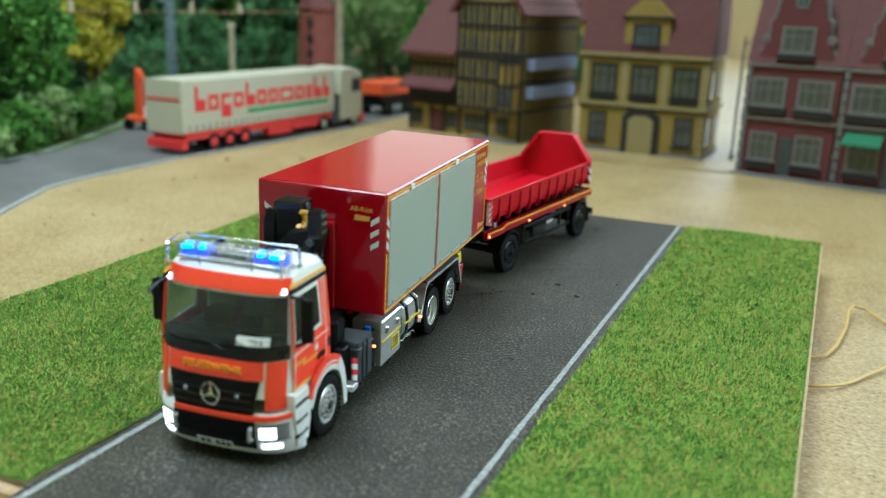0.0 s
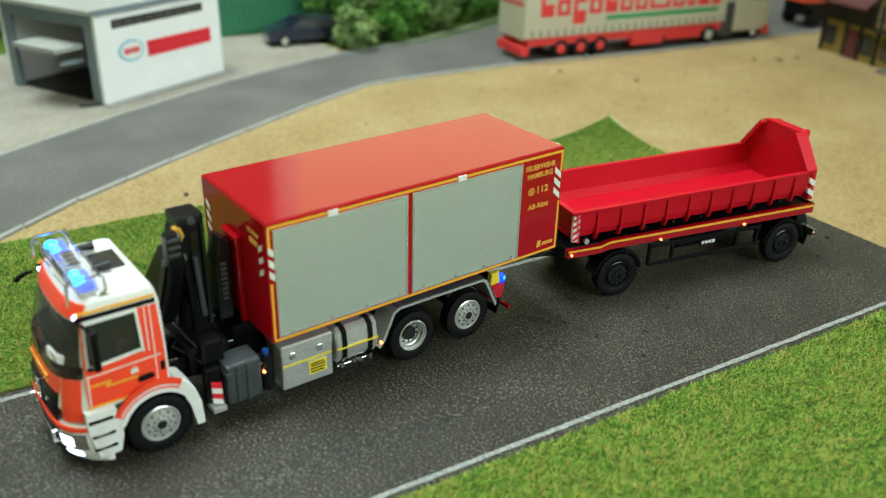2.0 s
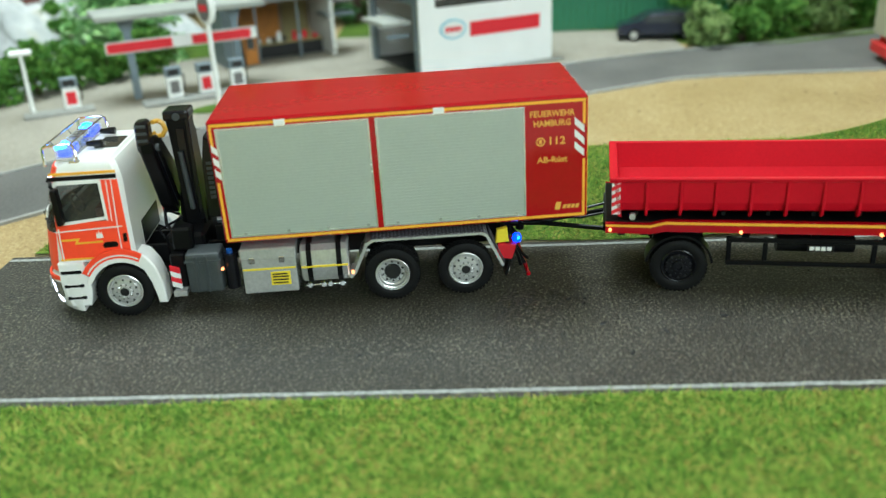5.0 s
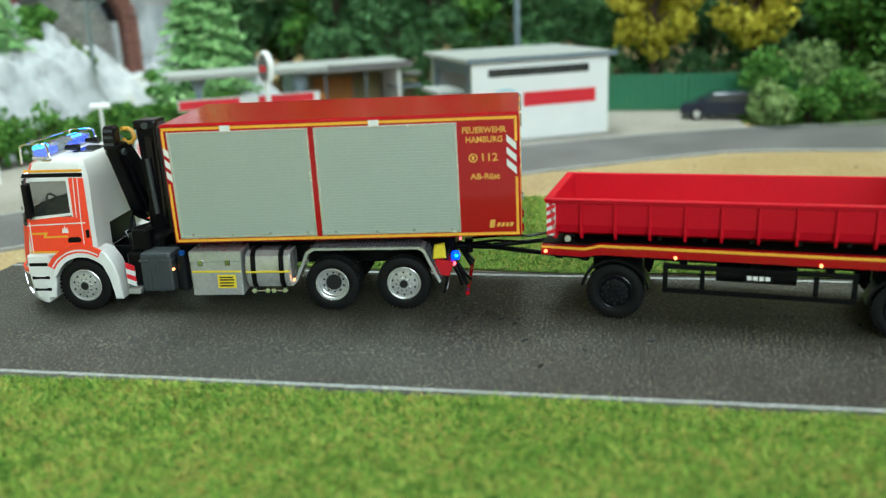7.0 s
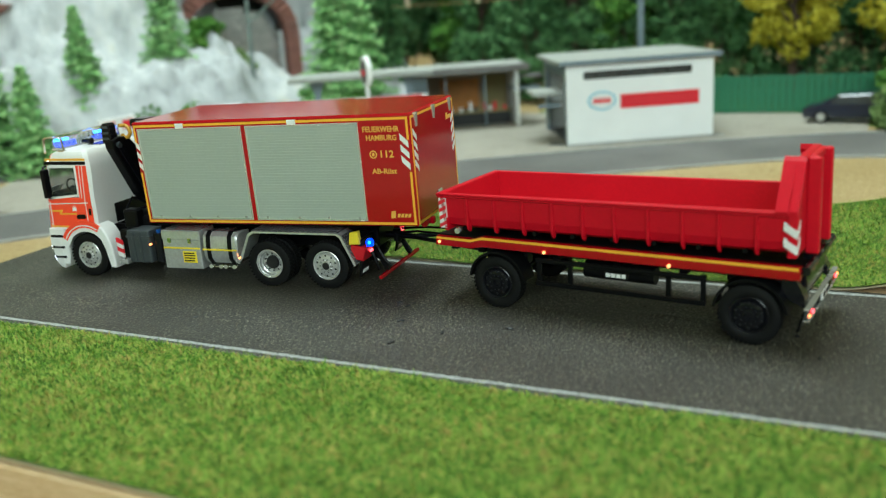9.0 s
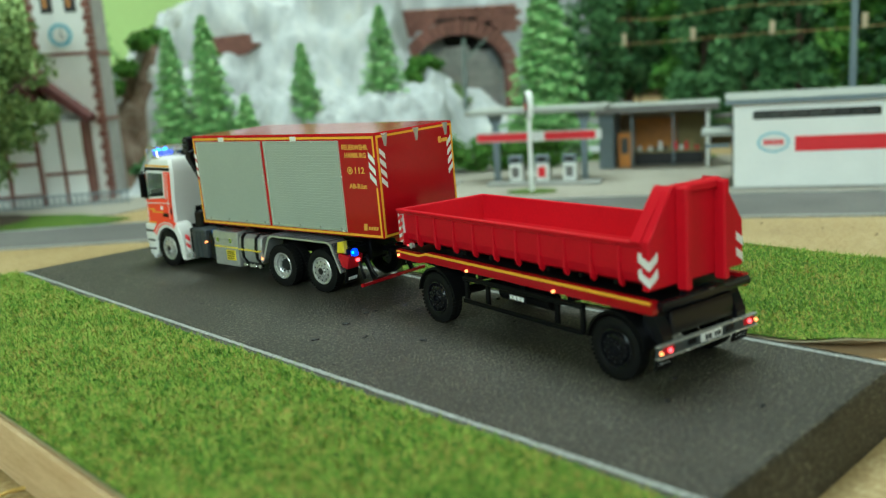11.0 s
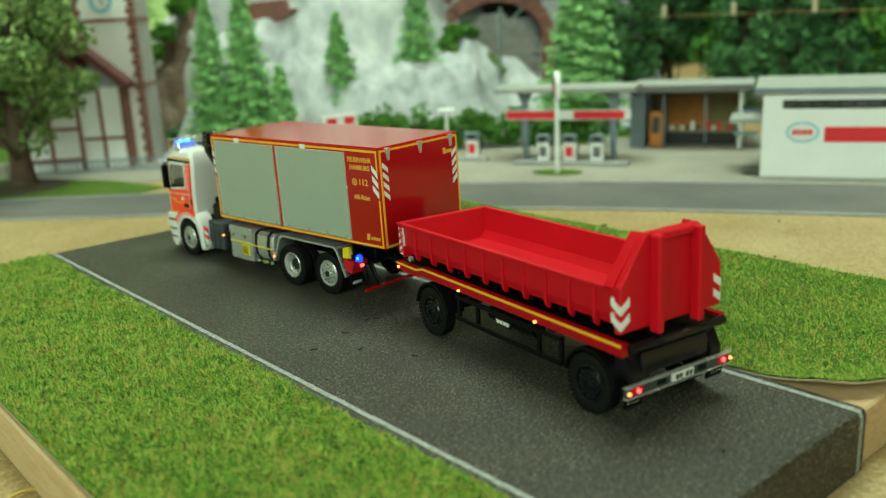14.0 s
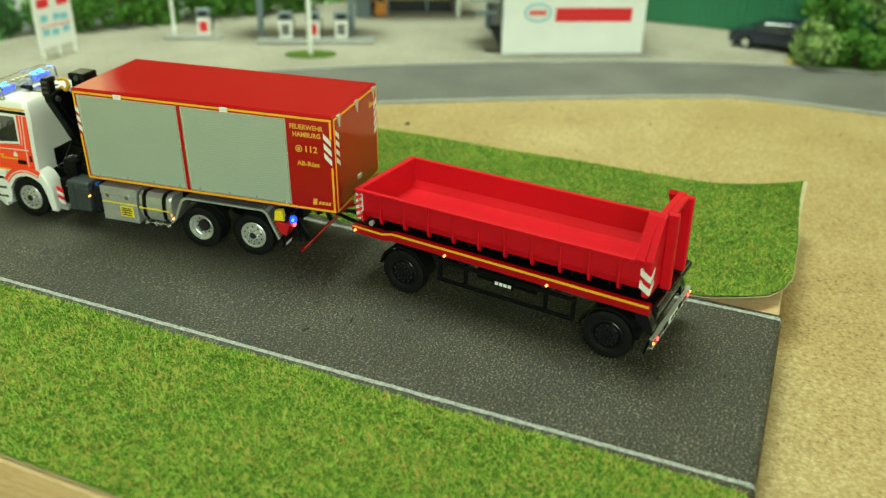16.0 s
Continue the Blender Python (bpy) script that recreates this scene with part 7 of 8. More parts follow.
# line mast with a slanting strut before the tunnel, and scrub at its foot
lm = thing("line_mast", -394, -309, 20, 0, "grey-green line mast with a slanting strut by the tunnel", "mast")
part("post", rod(B(), (0, 0, 0), (-1, 1, 58), 1.5, 1.2, 10), MAST_GREEN, lm, smooth=True)
part("strut", rod(B(), (-1, 1, 42), (-1, 25, 57), 0.8, 0.7, 8), MAST_GREEN, lm, smooth=True)
for i, (y, z, r) in enumerate(((-352, 48, 10), (-340, 40, 10), (-329, 33, 9), (-320, 27, 8))):
    bush(-398, y, z, r, 11, 350 + i, LEAF_TREE, "low olive green bush at the tunnel's foot", n=900)

# earth bank that climbs from the church to the rock
def bank_point(x, v):
    top = float(np.interp(x, (-262, -236, -214, -190, -172, -156), (96, 92, 84, 52, 34, -8)))
    h = GROUND + (top - GROUND) * smooth(0, 0.55, v)
    w = noise.fractal(Vector((x, v * 60, h)) * 0.05, 0.9, 2.1, 5)
    return (x + 3 * w, -432 - 46 * v + 4 * w, h + 5 * w * smooth(0, 0.3, v))


bm = B()
grid(bm, bank_point, span(-262, -156, 40), span(0, 1, 26))
tagged(part("earth_bank", bm, EARTH, smooth=True), "brown earth bank climbing from the church to the rock", "bank", kind="structure")
for i, (x, y, z) in enumerate(((-178, -452, 52), (-192, -456, 66), (-206, -458, 84), (-222, -462, 88), (-168, -448, 34))):
    bush(x, y, z, 9, 13, 330 + i, LEAF_BUSH, "small green bush on the earth bank", n=900)

# ---------------------------------------------------------------- church
ch = thing("church", -132, -406, -13, math.degrees(math.atan2(CV.y, CV.x)), "white church with brown corner stones and clock tower", "church")
tw = plate("tower", -25, 22, -2, 42, 0, 192, PLASTER, ch, "white tower")
for z in (64, 117, 165):
    plate("cornice", -26.5, 23.5, -3.4, 43.4, z, z + 2.4, SLATE_BROWN, tw, "brown cornice")
quoin = None
for k in range(37):
    for x, w in ((-25, 3.6 if k % 2 else 5.4), (22, -3.6 if k % 2 else -5.4)):
        plate("quoin", *sorted((x - 0.6 * (1 if w > 0 else -1), x + w)), -2.7, 4, k * 5.1, k * 5.1 + 4.7, SLATE_BROWN, tw)
plate("side_wall", 22, 22.8, 4, 42, 0, 192, PALE_STONE, tw, "pale grey stone side")
bm = B()
lathe(bm, [(9.0, 0), (9.0, 1.2), (7.6, 1.2), (7.6, 0.6), (0, 0.6)], 30, Matrix.Translation((-2, -2, 133)) @ Matrix.Rotation(math.pi / 2, 4, "X"))
clock = part("clock", bm, SIGN_BLUE, tw, "round blue clock", smooth=True)
bm = B()
lathe(bm, [(6.0, 0), (6.0, 0.3), (0, 0.3)], 24, Matrix.Translation((-2, -2.8, 133)) @ Matrix.Rotation(math.pi / 2, 4, "X"))
part("clock_face", bm, DECAL_WHITE, clock)
bm = B()
for a in (0.4, 2.3):
    rod(bm, (-2, -3.3, 133), (-2 + 4.6 * math.sin(a), -3.3, 133 + 4.6 * math.cos(a)), 0.4, seg=6)
part("clock_pointers", bm, DARK, clock)
# The wall is uncut: near-black plates paint the belfry openings' shade.
for x in (-14, 4):
    ow = plate("belfry_opening", x, x + 9, -2.6, -1.6, 150, 184, DARK, tw, "near-black plate for the shade of a belfry opening")
    plate("louvre", x + 2, x + 5, -3.0, -2.5, 154, 178, OCHRE_DOOR, ow)
nave = part("nave", box(B(), -74, -25.2, -22, 40, 0, 60), PLASTER, ch, "white half-timbered nave")
bm = B()
prism(bm, [(-104, 66), (-54, 112), (-48, 112), (-20, 84), (-24, 80), (-51, 106), (-102, 60)], "y", -26, 44)
part("nave_roof", bm, ROOF_RED, ch, "brown-red nave roof")
bm = B()
prism(bm, [(-74, 60), (-25.2, 60), (-28, 82), (-50, 104)], "y", -20, 38)
part("gable", bm, PLASTER, ch, "white gable")
for x in (-74, -52, -28):
    plate("timber", x, x + 3, -23, -21.8, 0, 60, SLATE_BROWN, nave)
for z in (8, 33, 57.4):
    plate("timber", -74, -25, -23.2, -21.9, z, z + 2.6, SLATE_BROWN, nave)
plate("porch_wall", -24, 10, -20, -2.2, 0, 66, PLASTER, ch, "white porch")
plate("porch_timber", 8, 11, -21, -2.2, 0, 66, SLATE_BROWN, ch)
plate("porch_timber", -24, 11, -21, -19.6, 24, 26.4, SLATE_BROWN, ch)
plate("porch_timber", -10, -7.4, -21, -19.6, 0, 66, SLATE_BROWN, ch)
bm = B()
prism(bm, [(-28, 100), (-24, 105), (17, 69), (15, 64)], "y", -25, -1)
part("porch_roof", bm, ROOF_RED, ch, "brown-red porch roof")
bm = B()
for k in range(30):
    box(bm, -80 + k * 4.2, -79 + k * 4.2, -46, -45, 0, 12)
box(bm, -80, 46, -46.2, -44.8, 10, 11)
box(bm, -80, 46, -46.2, -44.8, 3, 4)
part("railing", bm, STEEL_GREY, ch, "grey iron railing")
for i in range(4):
    bush(-10 - 30 * i, -540 - 22 * i, -13, 18, 14, 300 + i, LEAF_PURPLE, "low purple heather bush", n=900)
bush(-180, -410, -13, 13, 24, 310, LEAF_DARK, "dark green bush by the church")
bush(-188, -388, -13, 12, 20, 311, LEAF_BUSH, "green bush by the church")
wl_ = thing("log_pile", -186, -428, -13, 55, "pile of pale cut logs beside the church", "log pile")
for r in range(4):
    for k in range(5 - r):
        lg = part("log", rod(B(), (-16, -8 + 4.4 * k + 2.2 * r, 2.4 + 3.9 * r), (16, -8 + 4.4 * k + 2.2 * r, 2.4 + 3.9 * r), 2.1, seg=10), BRICK_TAN, wl_, smooth=True)
hs = thing("cottage", 70, -560, -13, 40, "small cottage with brown-red roof", "house")
plate("wall", -40, 40, 0, 50, 0, 48, TRIM_CREAM, hs, "cream wall")
part("roof", prism(B(), [(-6, 46), (25, 78), (56, 46), (25, 72)], "x", -44, 44), ROOF_RED, hs, "brown-red roof")

ch.scale = (0.8, 0.8, 0.8)
tun.scale = (0.8, 0.8, 0.8)
tun2.scale = (0.6, 0.6, 0.6)

# black trailer chassis left on the layout's road side
lc = thing("loose_chassis", 24, -283, GROUND + 0.2, 128, "small black trailer chassis with grey drawbar", "trailer chassis")
part("frame", box(B(), -24, 18, -7, 7, 6.0, 9.4, 0.4), BLACK, lc, "black frame")
for x in (-14, 4):
    for s in (-1, 1):
        part("wheel", rod(B(), (x, s * 5.5, 5.0), (x, s * 9.0, 5.0), 5.0, seg=22), TYRE, lc, smooth=True)
bm = B()
tube(bm, [(18, 5, 7), (30, 0, 6.6), (38, 0, 6.4)], 0.9)
tube(bm, [(18, -5, 7), (30, 0, 6.6)], 0.9)
part("drawbar", bm, DARK_GREY, lc, "dark grey drawbar", smooth=True)
part("coupling", rod(B(), (38, 0, 4.5), (38, 0, 8.6), 2.2, seg=16), SILVER, lc, "silver coupling", smooth=True)
part("support_foot", rod(B(), (31, 0, 0), (31, 0, 7), 0.9, seg=10), CHROME, lc, smooth=True)

# ---------------------------------------------------------------- overhead line
def line_x(y):
    return -488 + 0.06 * (y + 200)


for i, y in enumerate((-395, 351)):
    ms = thing("line_mast", line_x(y) + 6, y, -13, -10, "blue-grey lattice mast of the overhead line", "mast", "line masts")
    bm = B()
    for a, b in ((-2.4, -2.4), (2.4, -2.4), (2.4, 2.4), (-2.4, 2.4)):
        rod(bm, (a, b, 0), (a * 0.6, b * 0.6, 150), 0.8, seg=6)
    for k in range(18):
        s = 1 if k % 2 else -1
        rod(bm, (-2.2 * s, -2.3, k * 8.2), (2.2 * s, -2.3, k * 8.2 + 8.2), 0.45, seg=5)
        rod(bm, (2.3, -2.2 * s, k * 8.2), (2.3, 2.2 * s, k * 8.2 + 8.2), 0.45, seg=5)
    part("lattice", bm, STEEL_GREY, ms)
    part("arm", tube(B(), [(0, 0, 96), (-16, 0, 90), (0, 0, 84)], 0.8), STEEL_GREY, ms)
ms = thing("lamp_mast", -436, -34, YARD, 20, "plain blue-grey mast behind the wash hall", "mast")
part("pole", rod(B(), (0, 0, 0), (0, 0, 150), 2.3, 1.8, 12), STEEL_GREY, ms, smooth=True)
part("arm", tube(B(), [(0, 0, 112), (8, 14, 122), (20, 34, 126)], 0.8), STEEL_GREY, ms, smooth=True)
for i, (dz, w) in enumerate(((66, 0.3), (84, 0.3))):
    wi = thing("overhead_wire", line_x(-480), -480, dz, 0, "thin copper overhead wire", "wire", "overhead wires")
    bm = B()
    tube(bm, [(line_x(y) - line_x(-480), y + 480, (1.6 if dz > 70 else 0.3) * math.cos(y * 0.05)) for y in range(-480, 700, 20)], w, 5)
    part("wire", bm, COPPER, wi)
    for y in range(-471, 480, 61):
        if dz < 70:
            part("hanger", box(B(), line_x(y) - line_x(-480) - 1.2, line_x(y) - line_x(-480) + 1.2, y + 478.4, y + 481.6, -1, 8.0, 0.4), TRIM_PALE, wi, "small pale hanger")

# ---------------------------------------------------------------- curtain-side lorry
lo = thing("articulated_lorry", -313, 185, GROUND + 1.0, -5, "cream and red curtain-side lorry parked on the layout's road", "lorry")
bx = part("box_body", box(B(), -14.6, 14.6, 0, 160, 13.5, 45.5, 0.5), CREAM, lo, "cream tarpaulin box")
part("rear_frame", box(B(), -14.8, 14.8, -0.6, 0.4, 13.0, 45.8, 0.2), CREAM, lo)
plate("rear_stripe", -13, 13, -0.9, -0.5, 33, 34.6, LETTER_RED, bx)
for s in (1,):
    word = [(10.0, 4.4, 8.5, 1), (15.6, 4.4, 0, 0), (21.2, 4.4, 0, -1), (26.8, 4.4, 0, 0), (32.4, 4.4, 8.5, 1), (38.0, 4.4, 0, 0), (43.6, 4.4, 0, 0), (49.2, 7.6, 0, 0), (58.0, 4.4, 0, 0), (63.6, 3.2, 0, 0), (68.0, 4.4, 8.5, 1), (73.6, 3.4, 6.5, 1)]
    k = 2.12
    for y, w, up, d in word:
        y0, y1 = 11 + (y - 10) * k, 11 + (y - 10 + w) * k
        bm = lattice(B(), [y0, y0 + 2.7, y1 - 2.7, y1], [26.0 if d >= 0 else 20.6, 28.6, 33.2, 35.8 if d < 1 else 41.4], {0, 2} if d == 0 else {0}, {0, 2} if d < 1 else {0, 1}, 0.0, 0.35)
        bmesh.ops.transform(bm, matrix=Matrix(((0, 1, 0, 14.5), (1, 0, 0, 0), (0, 0, 1, 0), (0, 0, 0, 1))), verts=bm.verts)
        part("print_block", bm, LETTER_RED, bx, "red printed block")
    plate("print_line", 14.5, 14.8, 60, 152, 21.4, 24.0, LETTER_GREEN, bx, "green printed line")
for k in range(26):
    plate("strap", 14.5, 14.9, 5 + k * 6, 6.0 + k * 6, 14, 18, TRIM_GREY, bx)
part("chassis", box(B(), -13.6, 13.6, 3, 158, 8.4, 13.4, 0.3), LETTER_RED, lo, "red trailer chassis")
part("rear_bumper", box(B(), -14.4, 14.4, -1.6, 4, 3.4, 9.0, 0.4), LETTER_RED, lo, "red rear bumper")
part("side_box", box(B(), 9.0, 14.4, 82, 108, 3.4, 12.0, 0.3), LETTER_RED, lo, "red side box")
part("side_guard", box(B(), 12.6, 14.2, 110, 140, 5.0, 10.0, 0.3), LETTER_RED, lo)
for y in (28, 43, 58, 148, 188):
    for s in (-1, 1):
        tw_ = part("wheel", rod(B(), (s * 9.8, y, 5.7), (s * 13.8, y, 5.7), 5.7, seg=24), TYRE, lo, smooth=True)
        part("rim", rod(B(), (s * 13.7, y, 5.7), (s * 14.0, y, 5.7), 3.2, 2.8, seg=18), LETTER_RED if y < 100 else SILVER, tw_, smooth=True)
tc = part("tractor_cab", prism(B(), [(168, 6), (200, 6), (200.6, 20), (197, 42), (182, 46), (170, 45), (168, 40)], "x", -14.2, 14.2, bevel=1.2), CREAM, lo, "cream tractor cab", smooth=True)
for s in (-1, 1):
    part("cab_window", prism(B(), [(184, 27), (197.6, 27), (195.6, 37), (184, 37)], "x", *sorted((s * 14.1, s * 14.4))), PANE, tc)
    part("side_skirt", box(B(), *sorted((s * 12, s * 14.3)), 158, 168, 4, 26, 0.4), DARK_GREY, tc)
part("cab_bumper", box(B(), -14.4, 14.4, 196, 202, 2.6, 9.4, 0.6), LETTER_RED, tc)
part("tractor_frame", box(B(), -7, 7, 140, 198, 6, 10), BLACK, lo)
lo.scale = (1.0, 0.94, 0.96)
# orange lifting gear behind it
og = thing("crane_trailer", -394, 252, GROUND + 1.0, 10, "orange-red lifting mast on a low trailer", "crane trailer")
part("platform", box(B(), -9, 14, -4, 12, 5, 9, 0.5), CRANE_ORANGE, og, "orange-red platform")
part("mast", prism(B(), [(-2, 9), (3, 9), (2, 40), (-1, 42)], "y", -2, 3), CRANE_ORANGE, og)
part("arm", tube(B(), [(0, 0, 40), (10, 0, 30), (12, 0, 12)], 1.3), CRANE_ORANGE, og)
for s in (-6, 8):
    part("wheel", rod(B(), (s, -6, 3.6), (s, -3, 3.6), 3.6, seg=18), TYRE, og, smooth=True)
part("beacon", rod(B(), (6, 0, 9), (6, 0, 16), 2.2), PLASTER, og, smooth=True)
rt = thing("flat_trailer", -300, 446, GROUND + 1.0, -8, "small red flat trailer standing on the layout's road", "trailer")
part("tray", box(B(), -13, 13, -26, 26, 17, 27, 0.5), CRANE_ORANGE, rt, "red tray")
part("frame", box(B(), -10, 10, -24, 24, 8, 17, 0.5), BLACK, rt)
for y in (-16, 14):
    for s in (-1, 1):
        part("wheel", rod(B(), (s * 9, y, 5.6), (s * 13, y, 5.6), 5.6, seg=20), TYRE, rt, smooth=True)


# red-brown tower and pale masts behind the lorry
tb = thing("brick_tower", -448, 572, GROUND, 12, "red-brown tapered tower behind the lorry park", "tower")
part("shaft", lathe(B(), [(23, 0), (21.5, 30), (19.5, 62), (18, 84), (0, 84)], 8), RED_BRICK, tb, "red-brown tapered shaft")
part("cornice", lathe(B(), [(18, 80), (20.5, 82), (20.5, 86), (18, 87)], 8), RED_BRICK, tb)
part("cap", lathe(B(), [(20, 86), (12, 98), (0, 104)], 8), ROOF_RED, tb, "brown-red cap")
for k in range(4):
    part("slot_window", box(B(), -2.4, 2.4, -23.2 + k * 0.9, -18 + k * 0.9, 20 + k * 15, 28 + k * 15), DARK, tb)


def lattice_mast(x, y, h, w, label):
    ms = thing("signal_mast", x, y, GROUND, 15, label, "mast", "pale masts")
    bm = B()
    for a, b in ((-w, -w), (w, -w), (w, w), (-w, w)):
        rod(bm, (a, b, 0), (a * 0.6, b * 0.6, h), 0.6, seg=6)
    for k in range(int(h / 7)):
        q = 1 if k % 2 else -1
        rod(bm, (-w * q, -w, k * 7), (w * q, -w, k * 7 + 7), 0.4, seg=5)
        rod(bm, (w, -w * q, k * 7), (w, w * q, k * 7 + 7), 0.4, seg=5)
    part("lattice", bm, TRIM_PALE, ms)
    part("head", box(B(), -w * 1.6, w * 1.6, -w, w, h - 1, h + 3, 0.5), TRIM_PALE, ms)
    part("foot", box(B(), -w * 1.6, w * 1.6, -w * 1.6, w * 1.6, 0, 2, 0.3), TRIM_GREY, ms)


lattice_mast(-470, 458, 66, 1.8, "pale cream lattice signal mast at the wood's edge")
lattice_mast(-391, 520, 96, 2.4, "tall pale cream lattice mast behind the lorry")

# ---------------------------------------------------------------- model town
def window(parent, x, z, w, h, y=0.0, trim=None, lit=False, bars=2, sill=True, depth=0.7):
    """A framed window on a front wall that faces -y."""
    fr = B()
    t = max(0.7, w * 0.09)
    xs = [x - w / 2, x - w / 2 + t]
    for k in range(1, bars):
        xs += [x - w / 2 + w * k / bars - 0.3, x - w / 2 + w * k / bars + 0.3]
    xs += [x + w / 2 - t, x + w / 2]
    lattice(fr, xs, [z, z + t, z + h * 0.62, z + h * 0.62 + 0.6, z + h - t, z + h], set(range(0, 2 * bars + 1, 2)), {0, 2, 4}, y - depth, y + 0.1)
    wn_ = part("window", fr, trim or TRIM_CREAM, parent, "small-paned window")
    part("pane", box(B(), x - w / 2 + t, x + w / 2 - t, y - 0.25, y + 0.05, z + t, z + h - t), CURTAIN if lit else PANE, wn_)
    if sill:
        part("sill", box(B(), x - w / 2 - 1, x + w / 2 + 1, y - depth - 1.2, y, z - 1.2, z), trim or TRIM_CREAM, wn_)
    return wn_


# half-timbered house
th = thing("timbered_house", -247, 381, GROUND, -14, "dark half-timbered house with ochre infill and jetties", "house")
plate("ground_wall", 0, 99, 0, 74, 0, 21, YELLOW_WALL, th, "ochre ground floor wall")
up = plate("upper_wall", 46, 99, -4, 72, 21, 98, YELLOW_WALL, th, "ochre upper wall")
plate("left_wall", 0, 46, -1, 70, 21, 60, YELLOW_WALL, th, "ochre wing wall")
part("left_roof", prism(B(), [(-8, 58), (-8, 61), (34, 104), (78, 61), (78, 58), (34, 99)], "x", -3, 46), ROOF_RED, th, "brown-red tiled roof")
part("porch_roof", prism(B(), [(-12, 33), (-12, 35), (2, 44), (2, 40)], "x", -2, 46), ROOF_RED, th, "brown-red eave over the shop front")
part("gable", prism(B(), [(46, 98), (99, 98), (72.5, 136)], "y", -4, 60), YELLOW_WALL, th, "ochre gable")
part("main_roof", prism(B(), [(40, 90), (72.5, 140), (105, 90), (101, 90), (72.5, 133), (44, 90)], "y", -9, 66), ROOF_RED, th, "steep brown-red roof")
for x in span(46, 97, 10):
    plate("timber_post", x, x + 2.2, -4.8, -3.9, 21, 98, TIMBER, up)
for z in (21, 42, 58, 61, 80, 96):
    plate("timber_rail", 46, 99, -5.0, -3.9, z, z + 2.4, TIMBER, up)
plate("dark_front", 0.4, 45.6, -1.5, -0.8, 22.5, 36.2, TIMBER, th, "dark boarded storey")
for x in span(0, 43, 8):
    plate("timber_post", x, x + 2.0, -1.8, -0.9, 21, 60, TIMBER, th)
for z in (21, 36, 50, 58):
    plate("timber_rail", 0, 46, -2.0, -0.9, z, z + 2.2, TIMBER, th)
for y in span(-2, 68, 10):
    plate("side_post", 98.8, 99.8, y, y + 2.2, 0, 98, TIMBER, up)
for z in (21, 42, 60, 80, 96):
    plate("side_rail", 98.8, 100.0, -4, 72, z, z + 2.4, TIMBER, up)
for z in (58, 78):
    plate("balcony", 99, 105, 4, 62, z - 26, z - 18, BALCONY, up, "pale blue balcony")
for x in (0, 20, 32, 46, 70, 97):
    plate("ground_post", x, x + 2.6, -0.9, 0, 0, 21, TIMBER, th)
for x in (51, 61, 71, 81, 91):
    for z in (26, 45, 64, 83):
        window(up, x + 1, z, 6.2, 11, -4, TRIM_CREAM, lit=(x + int(z)) % 3 == 0, bars=2, sill=False)
for x in (8, 18, 28, 38):
    window(th, x, 39, 6, 9.5, -1, TRIM_CREAM, bars=2, sill=False)
plate("door", 22, 31, -0.6, 0.2, 0, 18, RED_WALL, th, "red door")
for x in (8, 40, 56, 66, 84):
    window(th, x, 5, 9, 12, 0, TIMBER, lit=x > 50, bars=2, sill=False)
bay = plate("bay", 86, 99, -12, -4.2, 21, 58, YELLOW_WALL, th, "projecting bay")
for z in (22, 40, 56):
    plate("bay_rail", 85.5, 99.5, -12.8, -4.2, z, z + 2, TIMBER, bay)
for x in (86, 92, 97):
    plate("bay_post", x, x + 1.8, -12.9, -12, 21, 58, TIMBER, bay)
plate("bay_pane", 87, 98, -12.4, -12, 26, 39, PANE, bay)
plate("steps", 60, 99, -9, 0, 0, 1.6, TRIM_GREY, th)

# yellow town house
yh = thing("yellow_house", -108, 360, GROUND, -3, "ochre yellow town house with dark door and mansard roof", "house")
plate("wall", 0, 80, 0, 56, 0, 68, YELLOW_WALL, yh, "ochre yellow wall")
plate("plinth", -1, 81, -1, 56, 0, 3, TRIM_GREY, yh)
for z, d in ((32.5, 2.2), (66, 3.0)):
    plate("cornice", -2, 82, -d, 57, z, z + 2.6, TRIM_CREAM, yh, "cream cornice")
    # Dark strip that paints the cornice's shadow on the wall; no timber there.
    plate("cornice_shade", -1, 81, -d * 0.6, 0, z - 1.6, z, TIMBER, yh)
for x in (1, 27, 53, 77):
    plate("pilaster", x - 1, x + 3, -1.0, 0, 35, 66, TRIM_CREAM, yh)
for x in (14.5, 40.5, 66.5):
    window(yh, x, 40, 17, 21, 0, TIMBER, lit=True, bars=3)
    plate("blind", x - 8.5, x + 8.5, -1.2, -0.2, 36, 40, DARK, yh)
for x in (12, 68):
    window(yh, x, 8, 12, 20, 0, TIMBER, bars=2)
dr = part("doorway", prism(B(), [(29, 0), (53, 0), (53, 26), (49, 31), (41, 33), (33, 31), (29, 26)], "y", -1.6, 0.2), TIMBER, yh, "dark carved doorway")
part("door", prism(B(), [(33, 0), (49, 0), (49, 24), (45, 27), (37, 27), (33, 24)], "y", -2.2, -1.5), TRIM_CREAM, dr, "pale double door")
part("roof", prism(B(), [(-3, 68.6), (10, 126), (46, 126), (59, 68.6)], "x", -1, 81), ROOF_RED, yh, "tall brown-red mansard roof")
do = plate("dormer", 26, 54, -1.5, 20, 68.6, 92, YELLOW_WALL, yh, "ochre dormer")
window(do, 40, 73, 17, 15, -1.5, TIMBER, bars=3)
part("dormer_gable", prism(B(), [(24, 92), (56, 92), (50, 99), (44, 104), (36, 104), (30, 99)], "y", -2.5, 20), YELLOW_WALL, do, "curved gable")
part("dormer_trim", prism(B(), [(24, 91), (56, 91), (56, 93), (24, 93)], "y", -3.2, -2.4), TIMBER, do)
